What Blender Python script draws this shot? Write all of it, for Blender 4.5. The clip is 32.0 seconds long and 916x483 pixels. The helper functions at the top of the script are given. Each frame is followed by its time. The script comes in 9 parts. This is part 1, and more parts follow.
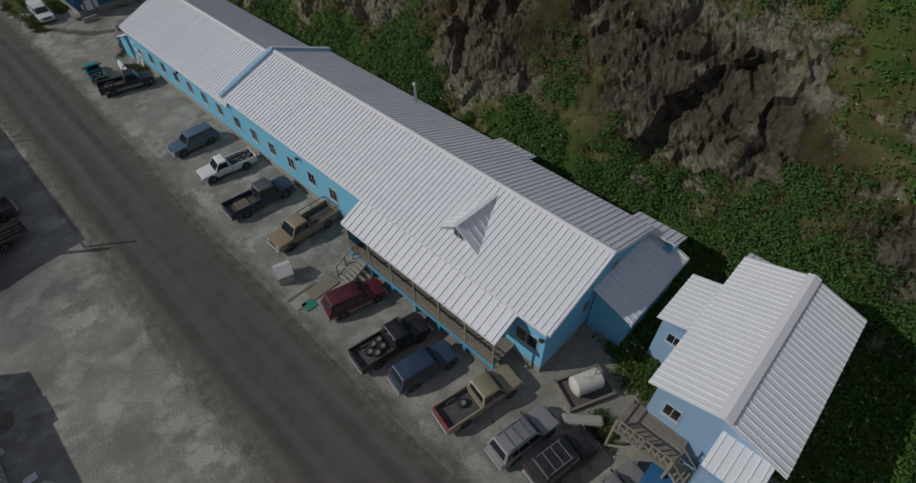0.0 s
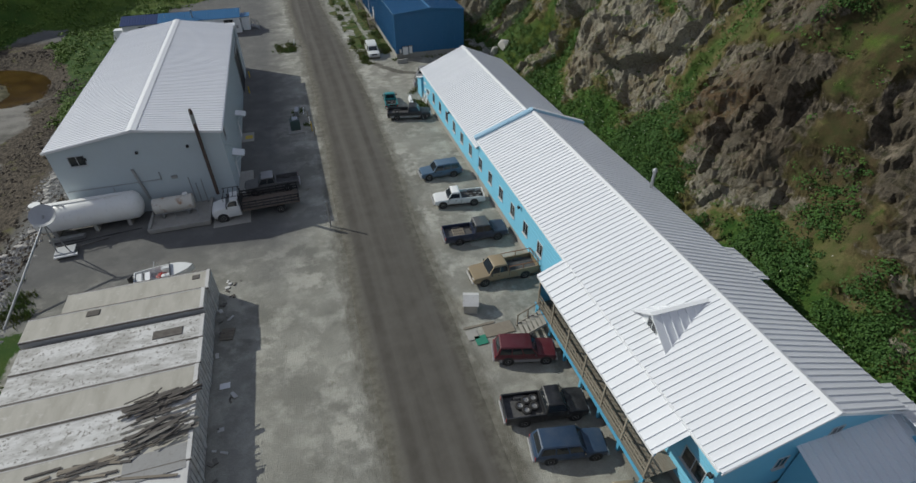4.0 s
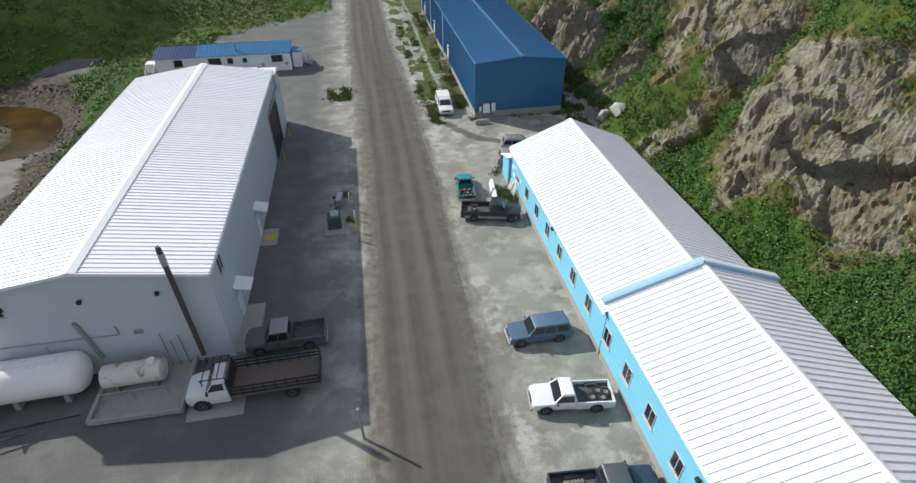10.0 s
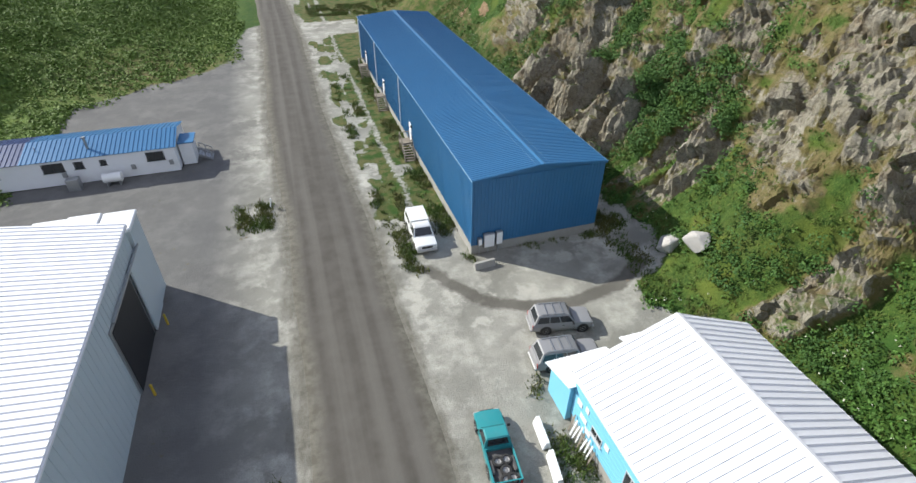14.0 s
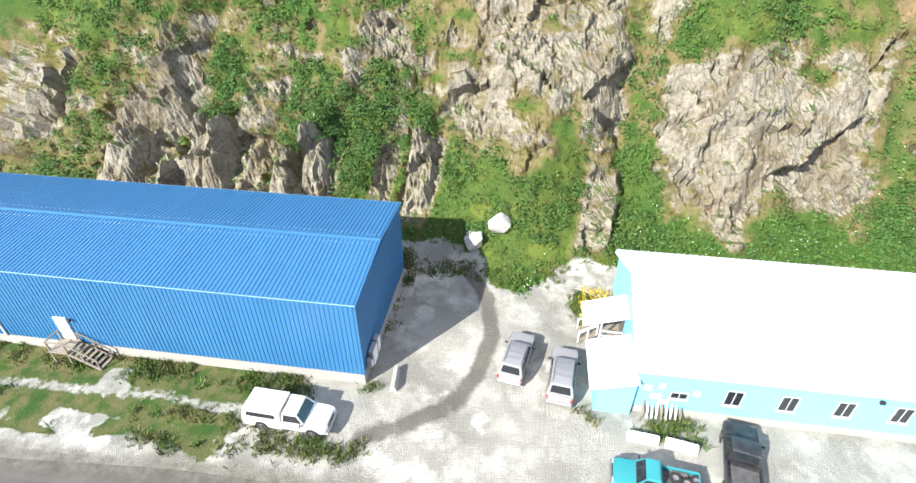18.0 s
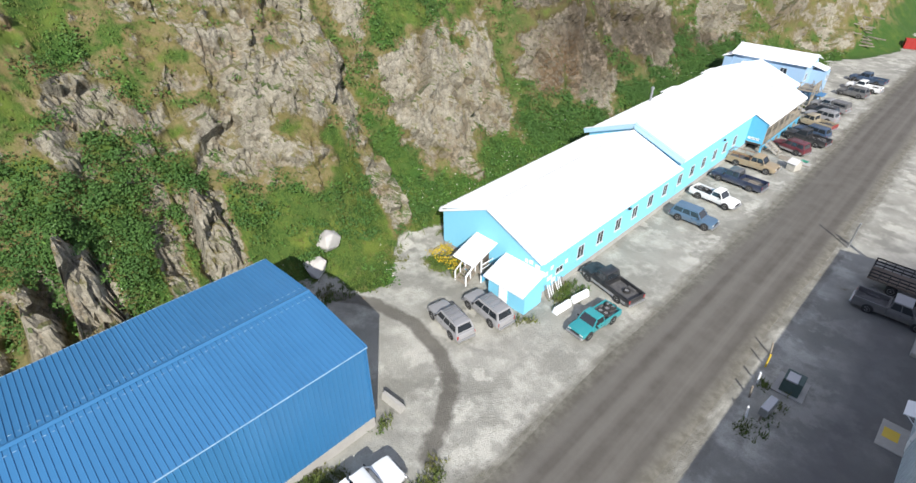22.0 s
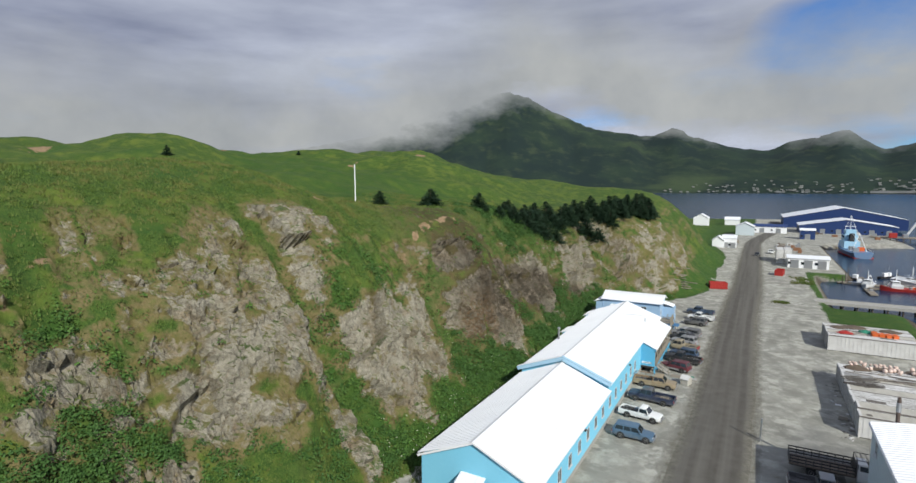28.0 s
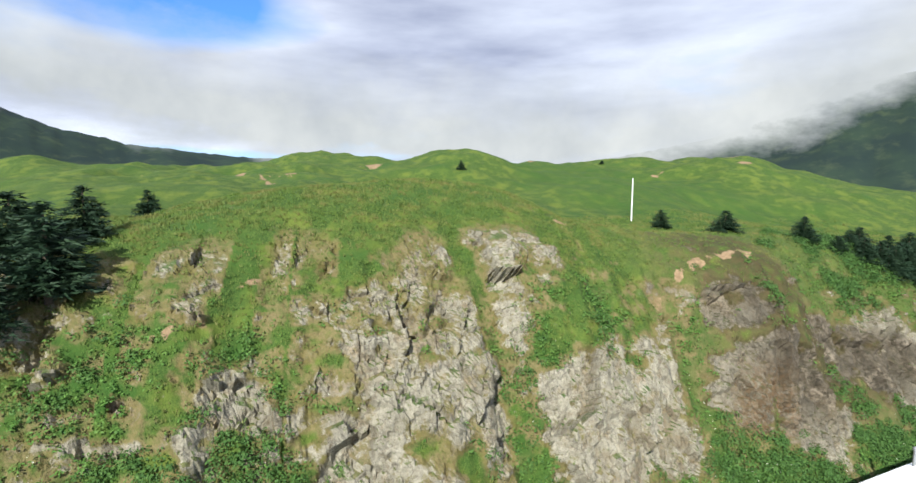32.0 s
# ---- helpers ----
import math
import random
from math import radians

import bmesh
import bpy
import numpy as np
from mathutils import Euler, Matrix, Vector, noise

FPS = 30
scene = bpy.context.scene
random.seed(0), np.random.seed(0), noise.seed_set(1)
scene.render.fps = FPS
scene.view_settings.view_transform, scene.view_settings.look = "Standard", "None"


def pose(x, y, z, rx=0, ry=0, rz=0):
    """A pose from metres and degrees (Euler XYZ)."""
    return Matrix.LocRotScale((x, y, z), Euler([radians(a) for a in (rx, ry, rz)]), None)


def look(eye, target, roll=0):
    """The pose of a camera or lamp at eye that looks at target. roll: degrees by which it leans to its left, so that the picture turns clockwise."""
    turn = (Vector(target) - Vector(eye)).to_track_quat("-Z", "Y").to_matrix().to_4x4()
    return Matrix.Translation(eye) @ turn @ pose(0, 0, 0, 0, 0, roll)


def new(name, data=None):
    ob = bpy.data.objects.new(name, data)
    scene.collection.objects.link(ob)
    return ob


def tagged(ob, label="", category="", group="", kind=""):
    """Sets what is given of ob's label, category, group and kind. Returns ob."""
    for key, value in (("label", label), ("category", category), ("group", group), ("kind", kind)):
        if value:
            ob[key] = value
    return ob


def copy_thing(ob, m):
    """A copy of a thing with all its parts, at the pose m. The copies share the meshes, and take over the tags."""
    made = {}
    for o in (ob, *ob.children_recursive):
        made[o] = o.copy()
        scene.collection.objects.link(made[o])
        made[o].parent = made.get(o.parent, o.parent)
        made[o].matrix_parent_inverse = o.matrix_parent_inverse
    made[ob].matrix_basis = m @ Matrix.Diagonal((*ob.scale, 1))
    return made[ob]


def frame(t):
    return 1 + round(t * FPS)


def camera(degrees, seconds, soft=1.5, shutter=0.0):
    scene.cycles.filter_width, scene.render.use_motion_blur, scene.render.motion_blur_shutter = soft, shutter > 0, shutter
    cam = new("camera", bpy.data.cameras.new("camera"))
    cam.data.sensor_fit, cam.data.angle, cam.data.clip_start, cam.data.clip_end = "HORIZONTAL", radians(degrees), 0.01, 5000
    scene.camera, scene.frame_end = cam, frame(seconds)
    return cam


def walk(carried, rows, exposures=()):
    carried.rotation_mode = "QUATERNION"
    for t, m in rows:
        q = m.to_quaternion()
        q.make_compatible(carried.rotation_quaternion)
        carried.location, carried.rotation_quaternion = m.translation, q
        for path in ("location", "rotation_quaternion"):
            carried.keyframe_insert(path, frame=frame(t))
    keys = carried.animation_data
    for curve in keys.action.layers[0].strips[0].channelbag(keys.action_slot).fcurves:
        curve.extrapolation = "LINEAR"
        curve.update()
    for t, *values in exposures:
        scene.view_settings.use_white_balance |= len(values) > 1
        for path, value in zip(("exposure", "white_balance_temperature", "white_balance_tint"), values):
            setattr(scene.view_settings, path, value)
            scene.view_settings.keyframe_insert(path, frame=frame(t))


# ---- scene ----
cam = camera(82.63, 32.0)
# seconds, place in metres, yaw, pitch and roll in degrees; y runs along the road, x towards the cliff
PATH = [
    (0.0, 0.763, -3.607, 32.108, -46.030, -46.787, -0.270),
    (0.5, 0.809, -3.380, 32.300, -39.962, -45.744, 0.000),
    (1.0, 0.823, -3.284, 32.445, -33.502, -44.523, 0.052),
    (1.5, 0.775, -3.432, 32.520, -26.262, -42.950, 0.006),
    (2.0, 0.700, -3.688, 32.521, -22.523, -41.595, -0.045),
    (2.5, 0.616, -3.930, 32.434, -20.856, -40.771, -0.002),
    (4.5, 0.081, -4.709, 30.553, -15.762, -35.283, -0.225),
    (5.0, 0.166, -4.279, 30.215, -14.458, -32.281, -0.145),
    (5.5, 0.303, -3.462, 29.895, -13.652, -31.921, -0.086),
    (6.0, 0.524, -2.142, 29.749, -12.904, -31.965, -0.027),
    (6.5, 0.753, -0.377, 29.712, -12.283, -31.962, 0.075),
    (7.0, 0.971, 1.747, 29.744, -11.776, -32.044, 0.134),
    (7.5, 1.228, 4.092, 29.784, -11.233, -32.078, 0.234),
    (8.0, 1.421, 6.758, 29.701, -10.817, -32.262, 0.296),
    (8.5, 1.638, 9.703, 29.571, -10.552, -34.713, 0.261),
    (9.0, 1.961, 12.980, 29.536, -10.320, -36.640, 0.216),
    (9.5, 2.354, 16.480, 29.451, -10.197, -36.721, 0.023),
    (10.0, 2.879, 20.158, 29.368, -10.121, -36.779, -0.083),
    (10.5, 3.507, 23.995, 29.308, -10.114, -36.853, -0.262),
    (11.0, 4.193, 28.026, 29.179, -10.203, -36.790, -0.030),
    (11.5, 4.821, 32.259, 29.077, -10.352, -36.833, -0.124),
    (12.0, 5.353, 36.597, 28.970, -10.478, -36.888, -0.032),
    (12.5, 5.643, 40.639, 28.847, -11.105, -36.801, 0.116),
    (13.0, 5.689, 44.489, 28.665, -12.369, -36.448, 0.318),
    (13.5, 5.391, 48.200, 28.468, -13.900, -36.180, 0.235),
    (15.5, -0.478, 60.473, 27.369, -41.633, -33.502, 0.182),
    (16.0, -1.971, 64.138, 27.624, -51.329, -34.296, 0.040),
    (16.5, -3.365, 67.651, 28.074, -62.171, -35.059, -0.151),
    (17.0, -4.513, 70.818, 28.562, -68.689, -35.300, -0.034),
    (17.5, -5.315, 73.749, 29.018, -74.097, -35.355, 0.096),
    (18.0, -5.903, 76.610, 29.367, -81.989, -35.341, 0.040),
    (18.5, -6.206, 79.453, 29.631, -88.767, -35.277, 0.224),
    (19.0, -6.244, 82.343, 29.835, -95.139, -35.228, 0.384),
    (19.5, -5.964, 85.151, 30.039, -101.217, -35.248, 0.175),
    (20.0, -5.490, 87.843, 30.087, -106.993, -35.177, 0.173),
    (20.5, -4.874, 90.522, 30.039, -114.442, -35.031, 0.161),
    (21.0, -4.204, 93.207, 30.005, -121.668, -34.695, -0.009),
    (21.5, -3.477, 95.750, 30.052, -128.455, -34.346, 0.046),
    (22.0, -2.582, 98.044, 30.047, -134.778, -34.119, -0.014),
    (22.5, -1.547, 100.326, 30.087, -141.158, -34.025, -0.301),
    (23.0, -0.283, 102.408, 30.060, -147.211, -34.027, -0.122),
    (23.5, 0.966, 104.266, 30.276, -150.897, -34.069, -0.059),
    (24.0, 2.126, 105.871, 30.592, -152.328, -32.713, 0.014),
    (24.5, 3.179, 107.333, 31.006, -152.903, -28.877, -0.135),
    (25.0, 3.900, 108.770, 31.262, -152.805, -21.927, -0.385),
    (25.5, 4.229, 109.575, 31.392, -152.941, -15.484, -0.387),
    (26.0, 4.236, 109.794, 31.221, -153.025, -9.692, -0.248),
    (26.5, 4.087, 109.866, 30.936, -152.816, -6.360, -0.130),
    (28.5, 0.982, 107.122, 30.315, -147.202, -6.250, 0.039),
    (29.0, 0.197, 104.794, 30.352, -142.965, -6.334, 0.293),
    (29.5, -0.469, 102.274, 30.310, -138.598, -6.254, 0.462),
    (30.0, -0.910, 99.760, 30.309, -134.214, -6.224, 0.494),
    (30.5, -0.854, 97.384, 30.346, -127.657, -6.165, 0.531),
    (31.0, -0.078, 95.167, 30.770, -123.354, -6.031, 0.493),
    (31.5, 1.273, 93.278, 31.619, -119.380, -5.886, 0.541),
    (32.0, 2.941, 91.520, 32.718, -114.718, -5.650, 0.465),
]
EXPOSURE = [(0.0, -1.3, 6500, 9.0), (2.0, -1.05, 6500, 7.6), (4.5, -0.45, 6500, 4.0), (5.0, -0.4, 6500, 4.0), (6.0, -0.2, 6500, 4.0), (8.0, 0.05, 6500, 4.0), (10.0, 0.18, 6500, 6.0), (13.0, 0.4, 6500, 6.0), (16.0, 0.98, 6500, 10.0), (19.0, 1.56, 6500, 10.0), (20.0, 1.4, 6500, 10.0), (21.0, 1.1, 6500, 10.0), (22.0, 0.72, 6500, 10.0), (24.0, -0.1, 6500, 10.0), (25.0, -0.3, 6500, 9.0), (26.0, -0.4, 6500, 8.0), (28.5, 0.25, 6500, 5.0), (30.0, 0.6, 6500, 4.6), (32.0, 0.95, 6500, 4.0)]
walk(cam, [(t, pose(x, y, z, 90 + pitch, 0, yaw) @ pose(0, 0, 0, 0, 0, roll)) for t, x, y, z, yaw, pitch, roll in PATH], EXPOSURE)

# ---- sky and sun ----
SUN_EL, SUN_DIR = 34.0, Vector((0.78, -0.62, 0))          # light travels towards the east-south-east
world = bpy.data.worlds.new("sky")
scene.world = world
world.use_nodes = True
wn, wl = world.node_tree.nodes, world.node_tree.links
wn.clear()
sky = wn.new("ShaderNodeTexSky")
sky.sky_type, sky.sun_disc, sky.sun_elevation = "NISHITA", False, radians(SUN_EL)
sky.sun_rotation = math.atan2(-SUN_DIR.x, -SUN_DIR.y)
sky.altitude, sky.air_density, sky.dust_density = 50, 1.0, 0.4
tc = wn.new("ShaderNodeTexCoord")
sep = wn.new("ShaderNodeSeparateXYZ")
wl.new(tc.outputs["Generated"], sep.inputs[0])


def wmath(op, a, b):
    n = wn.new("ShaderNodeMath")
    n.operation = op
    for i, v in enumerate((a, b)):
        if isinstance(v, (int, float)):
            n.inputs[i].default_value = v
        else:
            wl.new(v, n.inputs[i])
    return n.outputs[0]


# a cloud deck seen in perspective: direction divided by its height
hz = wmath("ADD", wmath("MAXIMUM", sep.outputs["Z"], 0.0), 0.09)
comb = wn.new("ShaderNodeCombineXYZ")
wl.new(wmath("DIVIDE", sep.outputs["X"], hz), comb.inputs[0])
wl.new(wmath("DIVIDE", sep.outputs["Y"], hz), comb.inputs[1])
cl = wn.new("ShaderNodeTexNoise")
cl.inputs["Scale"].default_value, cl.inputs["Detail"].default_value, cl.inputs["Roughness"].default_value = 0.34, 6, 0.5
wl.new(comb.outputs[0], cl.inputs["Vector"])
cover = wn.new("ShaderNodeMapRange")
cover.inputs["From Min"].default_value, cover.inputs["From Max"].default_value = 0.33, 0.47
gaps = cl.outputs["Fac"]
for gap, wide in (((-0.72, -3.1, 0), 0.95), ((2.5, 0.12, 0), 0.72)):                # two breaks in the cloud, south and east
    dv = wn.new("ShaderNodeVectorMath")
    dv.operation = "DISTANCE"
    dv.inputs[1].default_value = gap
    wl.new(comb.outputs[0], dv.inputs[0])
    gaps = wmath("SUBTRACT", gaps, wmath("MULTIPLY", wmath("MAXIMUM", wmath("SUBTRACT", wide, dv.outputs["Value"]), 0.0), 0.55))
wl.new(gaps, cover.inputs["Value"])
cl2 = wn.new("ShaderNodeTexNoise")
cl2.inputs["Scale"].default_value, cl2.inputs["Detail"].default_value = 1.5, 7
soft = wn.new("ShaderNodeMapping")
soft.inputs["Scale"].default_value = (0.9, 0.9, 6.5)
wl.new(tc.outputs["Generated"], soft.inputs[0])
blend = wn.new("ShaderNodeVectorMath")
blend.operation = "MULTIPLY_ADD"
blend.inputs[1].default_value = (0.22, 0.22, 0)
wl.new(comb.outputs[0], blend.inputs[0])
wl.new(soft.outputs[0], blend.inputs[2])
wl.new(blend.outputs[0], cl2.inputs["Vector"])
tone = wn.new("ShaderNodeValToRGB")
tone.color_ramp.elements[0].position, tone.color_ramp.elements[0].color = 0.34, (4.2, 4.6, 6.5, 1)
tone.color_ramp.elements[1].position, tone.color_ramp.elements[1].color = 0.66, (9.1, 9.6, 11.7, 1)
wl.new(cl2.outputs["Fac"], tone.inputs[0])
mixs = wn.new("ShaderNodeMix")
mixs.data_type = "RGBA"
wl.new(cover.outputs[0], mixs.inputs["Factor"])
clear = wn.new("ShaderNodeVectorMath")
clear.operation = "MULTIPLY"
clear.inputs[1].default_value = (0.72, 1.25, 2.15)
wl.new(sky.outputs[0], clear.inputs[0])
wl.new(clear.outputs[0], mixs.inputs[6])
wl.new(tone.outputs[0], mixs.inputs[7])
bg = wn.new("ShaderNodeBackground")
bg.inputs["Strength"].default_value = 0.055
wl.new(mixs.outputs[2], bg.inputs[0])
wo = wn.new("ShaderNodeOutputWorld")
wl.new(bg.outputs[0], wo.inputs[0])

sun = new("sun", bpy.data.lights.new("sun", "SUN"))
sun.data.energy, sun.data.angle, sun.data.color = 4.3, radians(0.6), (1.0, 0.965, 0.91)
sun.matrix_world = look((0, 0, 80), (80 / math.tan(radians(SUN_EL)) * SUN_DIR.normalized().x, 80 / math.tan(radians(SUN_EL)) * SUN_DIR.normalized().y, 0))

# ---- materials ----
def mat(name, color, rough=0.7, metal=0.0, grain=None, stain=None, bump=0.0, bump_scale=20.0, spec=0.5, vary=0.0, coat=0.0):
    """A principled material. grain, stain: (scale, strength, colour) mixed in by noise; vary: lightness change from object to object."""
    m = bpy.data.materials.new(name)
    m.use_nodes = True
    nt = m.node_tree
    b = nt.nodes["Principled BSDF"]
    b.inputs["Roughness"].default_value, b.inputs["Metallic"].default_value = rough, metal
    b.inputs["Specular IOR Level"].default_value = spec
    b.inputs["Coat Weight"].default_value = coat
    rgb = nt.nodes.new("ShaderNodeRGB")
    rgb.outputs[0].default_value = (*color, 1)
    out = rgb.outputs[0]
    geo = nt.nodes.new("ShaderNodeNewGeometry")
    for k, layer in enumerate((grain, stain)):
        if not layer:
            continue
        sc, amount, col = layer[:3]
        lo, hi = layer[3:5] if len(layer) > 3 else (0.35, 0.75)
        tex = nt.nodes.new("ShaderNodeTexNoise")
        tex.inputs["Scale"].default_value, tex.inputs["Detail"].default_value, tex.inputs["Roughness"].default_value = sc, 6, 0.6
        if len(layer) > 5:
            mp = nt.nodes.new("ShaderNodeMapping")
            mp.inputs["Scale"].default_value = layer[5]
            nt.links.new(geo.outputs["Position"], mp.inputs[0])
            nt.links.new(mp.outputs[0], tex.inputs["Vector"])
        else:
            nt.links.new(geo.outputs["Position"], tex.inputs["Vector"])
        rng = nt.nodes.new("ShaderNodeMapRange")
        rng.inputs["From Min"].default_value, rng.inputs["From Max"].default_value, rng.inputs["To Max"].default_value = lo, hi, amount
        nt.links.new(tex.outputs["Fac"], rng.inputs["Value"])
        mx = nt.nodes.new("ShaderNodeMix")
        mx.data_type = "RGBA"
        nt.links.new(rng.outputs[0], mx.inputs["Factor"])
        nt.links.new(out, mx.inputs[6])
        mx.inputs[7].default_value = (*col, 1)
        out = mx.outputs[2]
    if vary:
        info = nt.nodes.new("ShaderNodeObjectInfo")
        rng = nt.nodes.new("ShaderNodeMapRange")
        rng.inputs["To Min"].default_value, rng.inputs["To Max"].default_value = 1 - vary, 1 + vary
        nt.links.new(info.outputs["Random"], rng.inputs["Value"])
        hsv = nt.nodes.new("ShaderNodeHueSaturation")
        nt.links.new(rng.outputs[0], hsv.inputs["Value"])
        nt.links.new(out, hsv.inputs["Color"])
        out = hsv.outputs[0]
    nt.links.new(out, b.inputs["Base Color"])
    if bump:
        tex = nt.nodes.new("ShaderNodeTexNoise")
        tex.inputs["Scale"].default_value, tex.inputs["Detail"].default_value = bump_scale, 5
        nt.links.new(geo.outputs["Position"], tex.inputs["Vector"])
        bp = nt.nodes.new("ShaderNodeBump")
        bp.inputs["Strength"].default_value, bp.inputs["Distance"].default_value = 0.6, bump
        nt.links.new(tex.outputs["Fac"], bp.inputs["Height"])
        nt.links.new(bp.outputs[0], b.inputs["Normal"])
    return m


M_WHITE_ROOF = mat("white_metal_roof", (0.82, 0.835, 0.86), 0.42, 0.0, (0.35, 0.35, (0.72, 0.74, 0.77)), (6.0, 0.12, (0.6, 0.6, 0.58)), spec=0.4, vary=0.015)
M_WHITE_TRIM = mat("white_trim", (0.82, 0.83, 0.84), 0.5, grain=(2.0, 0.2, (0.7, 0.7, 0.7)))
M_SKY_WALL = mat("sky_blue_siding", (0.21, 0.56, 0.745), 0.6, grain=(0.8, 0.3, (0.26, 0.60, 0.77)), stain=(3.0, 0.2, (0.16, 0.47, 0.64)))
M_FRAME = mat("pale_grey_window_frame", (0.55, 0.57, 0.58), 0.5, grain=(3.0, 0.3, (0.42, 0.44, 0.45)))
M_TREAD = mat("pale_worn_boards", (0.40, 0.38, 0.335), 0.85, grain=(4.0, 0.5, (0.3, 0.28, 0.25)), vary=0.08)
M_SKY_TRIM = mat("blue_trim", (0.10, 0.38, 0.58), 0.55, grain=(2.0, 0.25, (0.16, 0.46, 0.64)))
M_BARGE = mat("pale_blue_trim", (0.36, 0.56, 0.70), 0.45, grain=(2.0, 0.3, (0.28, 0.48, 0.64)))
M_PALE_WALL = mat("pale_blue_siding", (0.30, 0.45, 0.62), 0.65, grain=(1.0, 0.3, (0.36, 0.5, 0.66)))
M_BLUE_METAL = mat("blue_metal_cladding", (0.034, 0.152, 0.315), 0.4, 0.0, (0.5, 0.35, (0.046, 0.185, 0.365)), (5.0, 0.15, (0.03, 0.12, 0.28)), vary=0.03)
M_BLUE_DARK = mat("dark_blue_cladding", (0.012, 0.035, 0.13), 0.45, grain=(0.7, 0.3, (0.018, 0.05, 0.17)), vary=0.03)
M_GREY_WALL = mat("pale_grey_metal_wall", (0.53, 0.60, 0.63), 0.55, grain=(0.5, 0.3, (0.48, 0.55, 0.58)), stain=(2.5, 0.15, (0.44, 0.49, 0.51)))
M_CONCRETE = mat("concrete", (0.38, 0.37, 0.34), 0.9, grain=(3.0, 0.5, (0.28, 0.27, 0.25)), stain=(0.6, 0.4, (0.24, 0.23, 0.21)), bump=0.01)
M_GLASS = mat("dark_window_glass", (0.02, 0.025, 0.03), 0.06, spec=0.8)
M_WOOD = mat("weathered_wood", (0.27, 0.235, 0.185), 0.85, grain=(4.0, 0.6, (0.2, 0.17, 0.13)), stain=(20.0, 0.4, (0.14, 0.12, 0.1)), vary=0.12)
M_TIMBER = mat("weathered_timber", (0.31, 0.275, 0.215), 0.85, grain=(5.0, 0.5, (0.22, 0.19, 0.145)), vary=0.12)
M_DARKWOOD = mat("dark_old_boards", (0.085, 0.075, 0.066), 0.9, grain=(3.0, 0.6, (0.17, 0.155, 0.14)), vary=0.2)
M_TYRE = mat("black_rubber", (0.018, 0.018, 0.018), 0.85, grain=(9.0, 0.4, (0.06, 0.055, 0.05)))
M_RIM = mat("grey_steel_wheel", (0.35, 0.35, 0.34), 0.4, 0.6, grain=(12.0, 0.5, (0.2, 0.18, 0.16)))
M_CHROME = mat("dull_chrome", (0.5, 0.5, 0.5), 0.3, 0.8, grain=(8.0, 0.4, (0.3, 0.29, 0.27)))
M_BLACK = mat("black_plastic", (0.02, 0.02, 0.022), 0.6, grain=(10.0, 0.3, (0.05, 0.05, 0.05)))
M_RUST = mat("rusty_steel", (0.22, 0.10, 0.05), 0.85, grain=(4.0, 0.7, (0.12, 0.06, 0.035)), stain=(14.0, 0.5, (0.3, 0.16, 0.08)))
M_TANK = mat("white_tank_paint", (0.86, 0.86, 0.84), 0.45, grain=(0.8, 0.3, (0.74, 0.74, 0.71)), stain=(3.0, 0.4, (0.5, 0.46, 0.4), 0.55, 0.8))
M_RUSTWHITE = mat("rust_streaked_white_paint", (0.68, 0.66, 0.60), 0.65, grain=(1.1, 0.95, (0.34, 0.155, 0.055), 0.56, 0.66), stain=(1.2, 0.4, (0.5, 0.45, 0.36)))
M_STEEL = mat("galvanised_steel", (0.42, 0.43, 0.44), 0.4, 0.7, grain=(4.0, 0.4, (0.32, 0.33, 0.33)))
M_LAMP = mat("headlamp_glass", (0.55, 0.55, 0.52), 0.15, spec=0.8)
M_RED = mat("red_paint", (0.36, 0.025, 0.02), 0.5, grain=(3.0, 0.4, (0.25, 0.03, 0.02)))
M_YELLOW = mat("yellow_paint", (0.6, 0.42, 0.04), 0.55, grain=(3.0, 0.3, (0.45, 0.33, 0.05)))

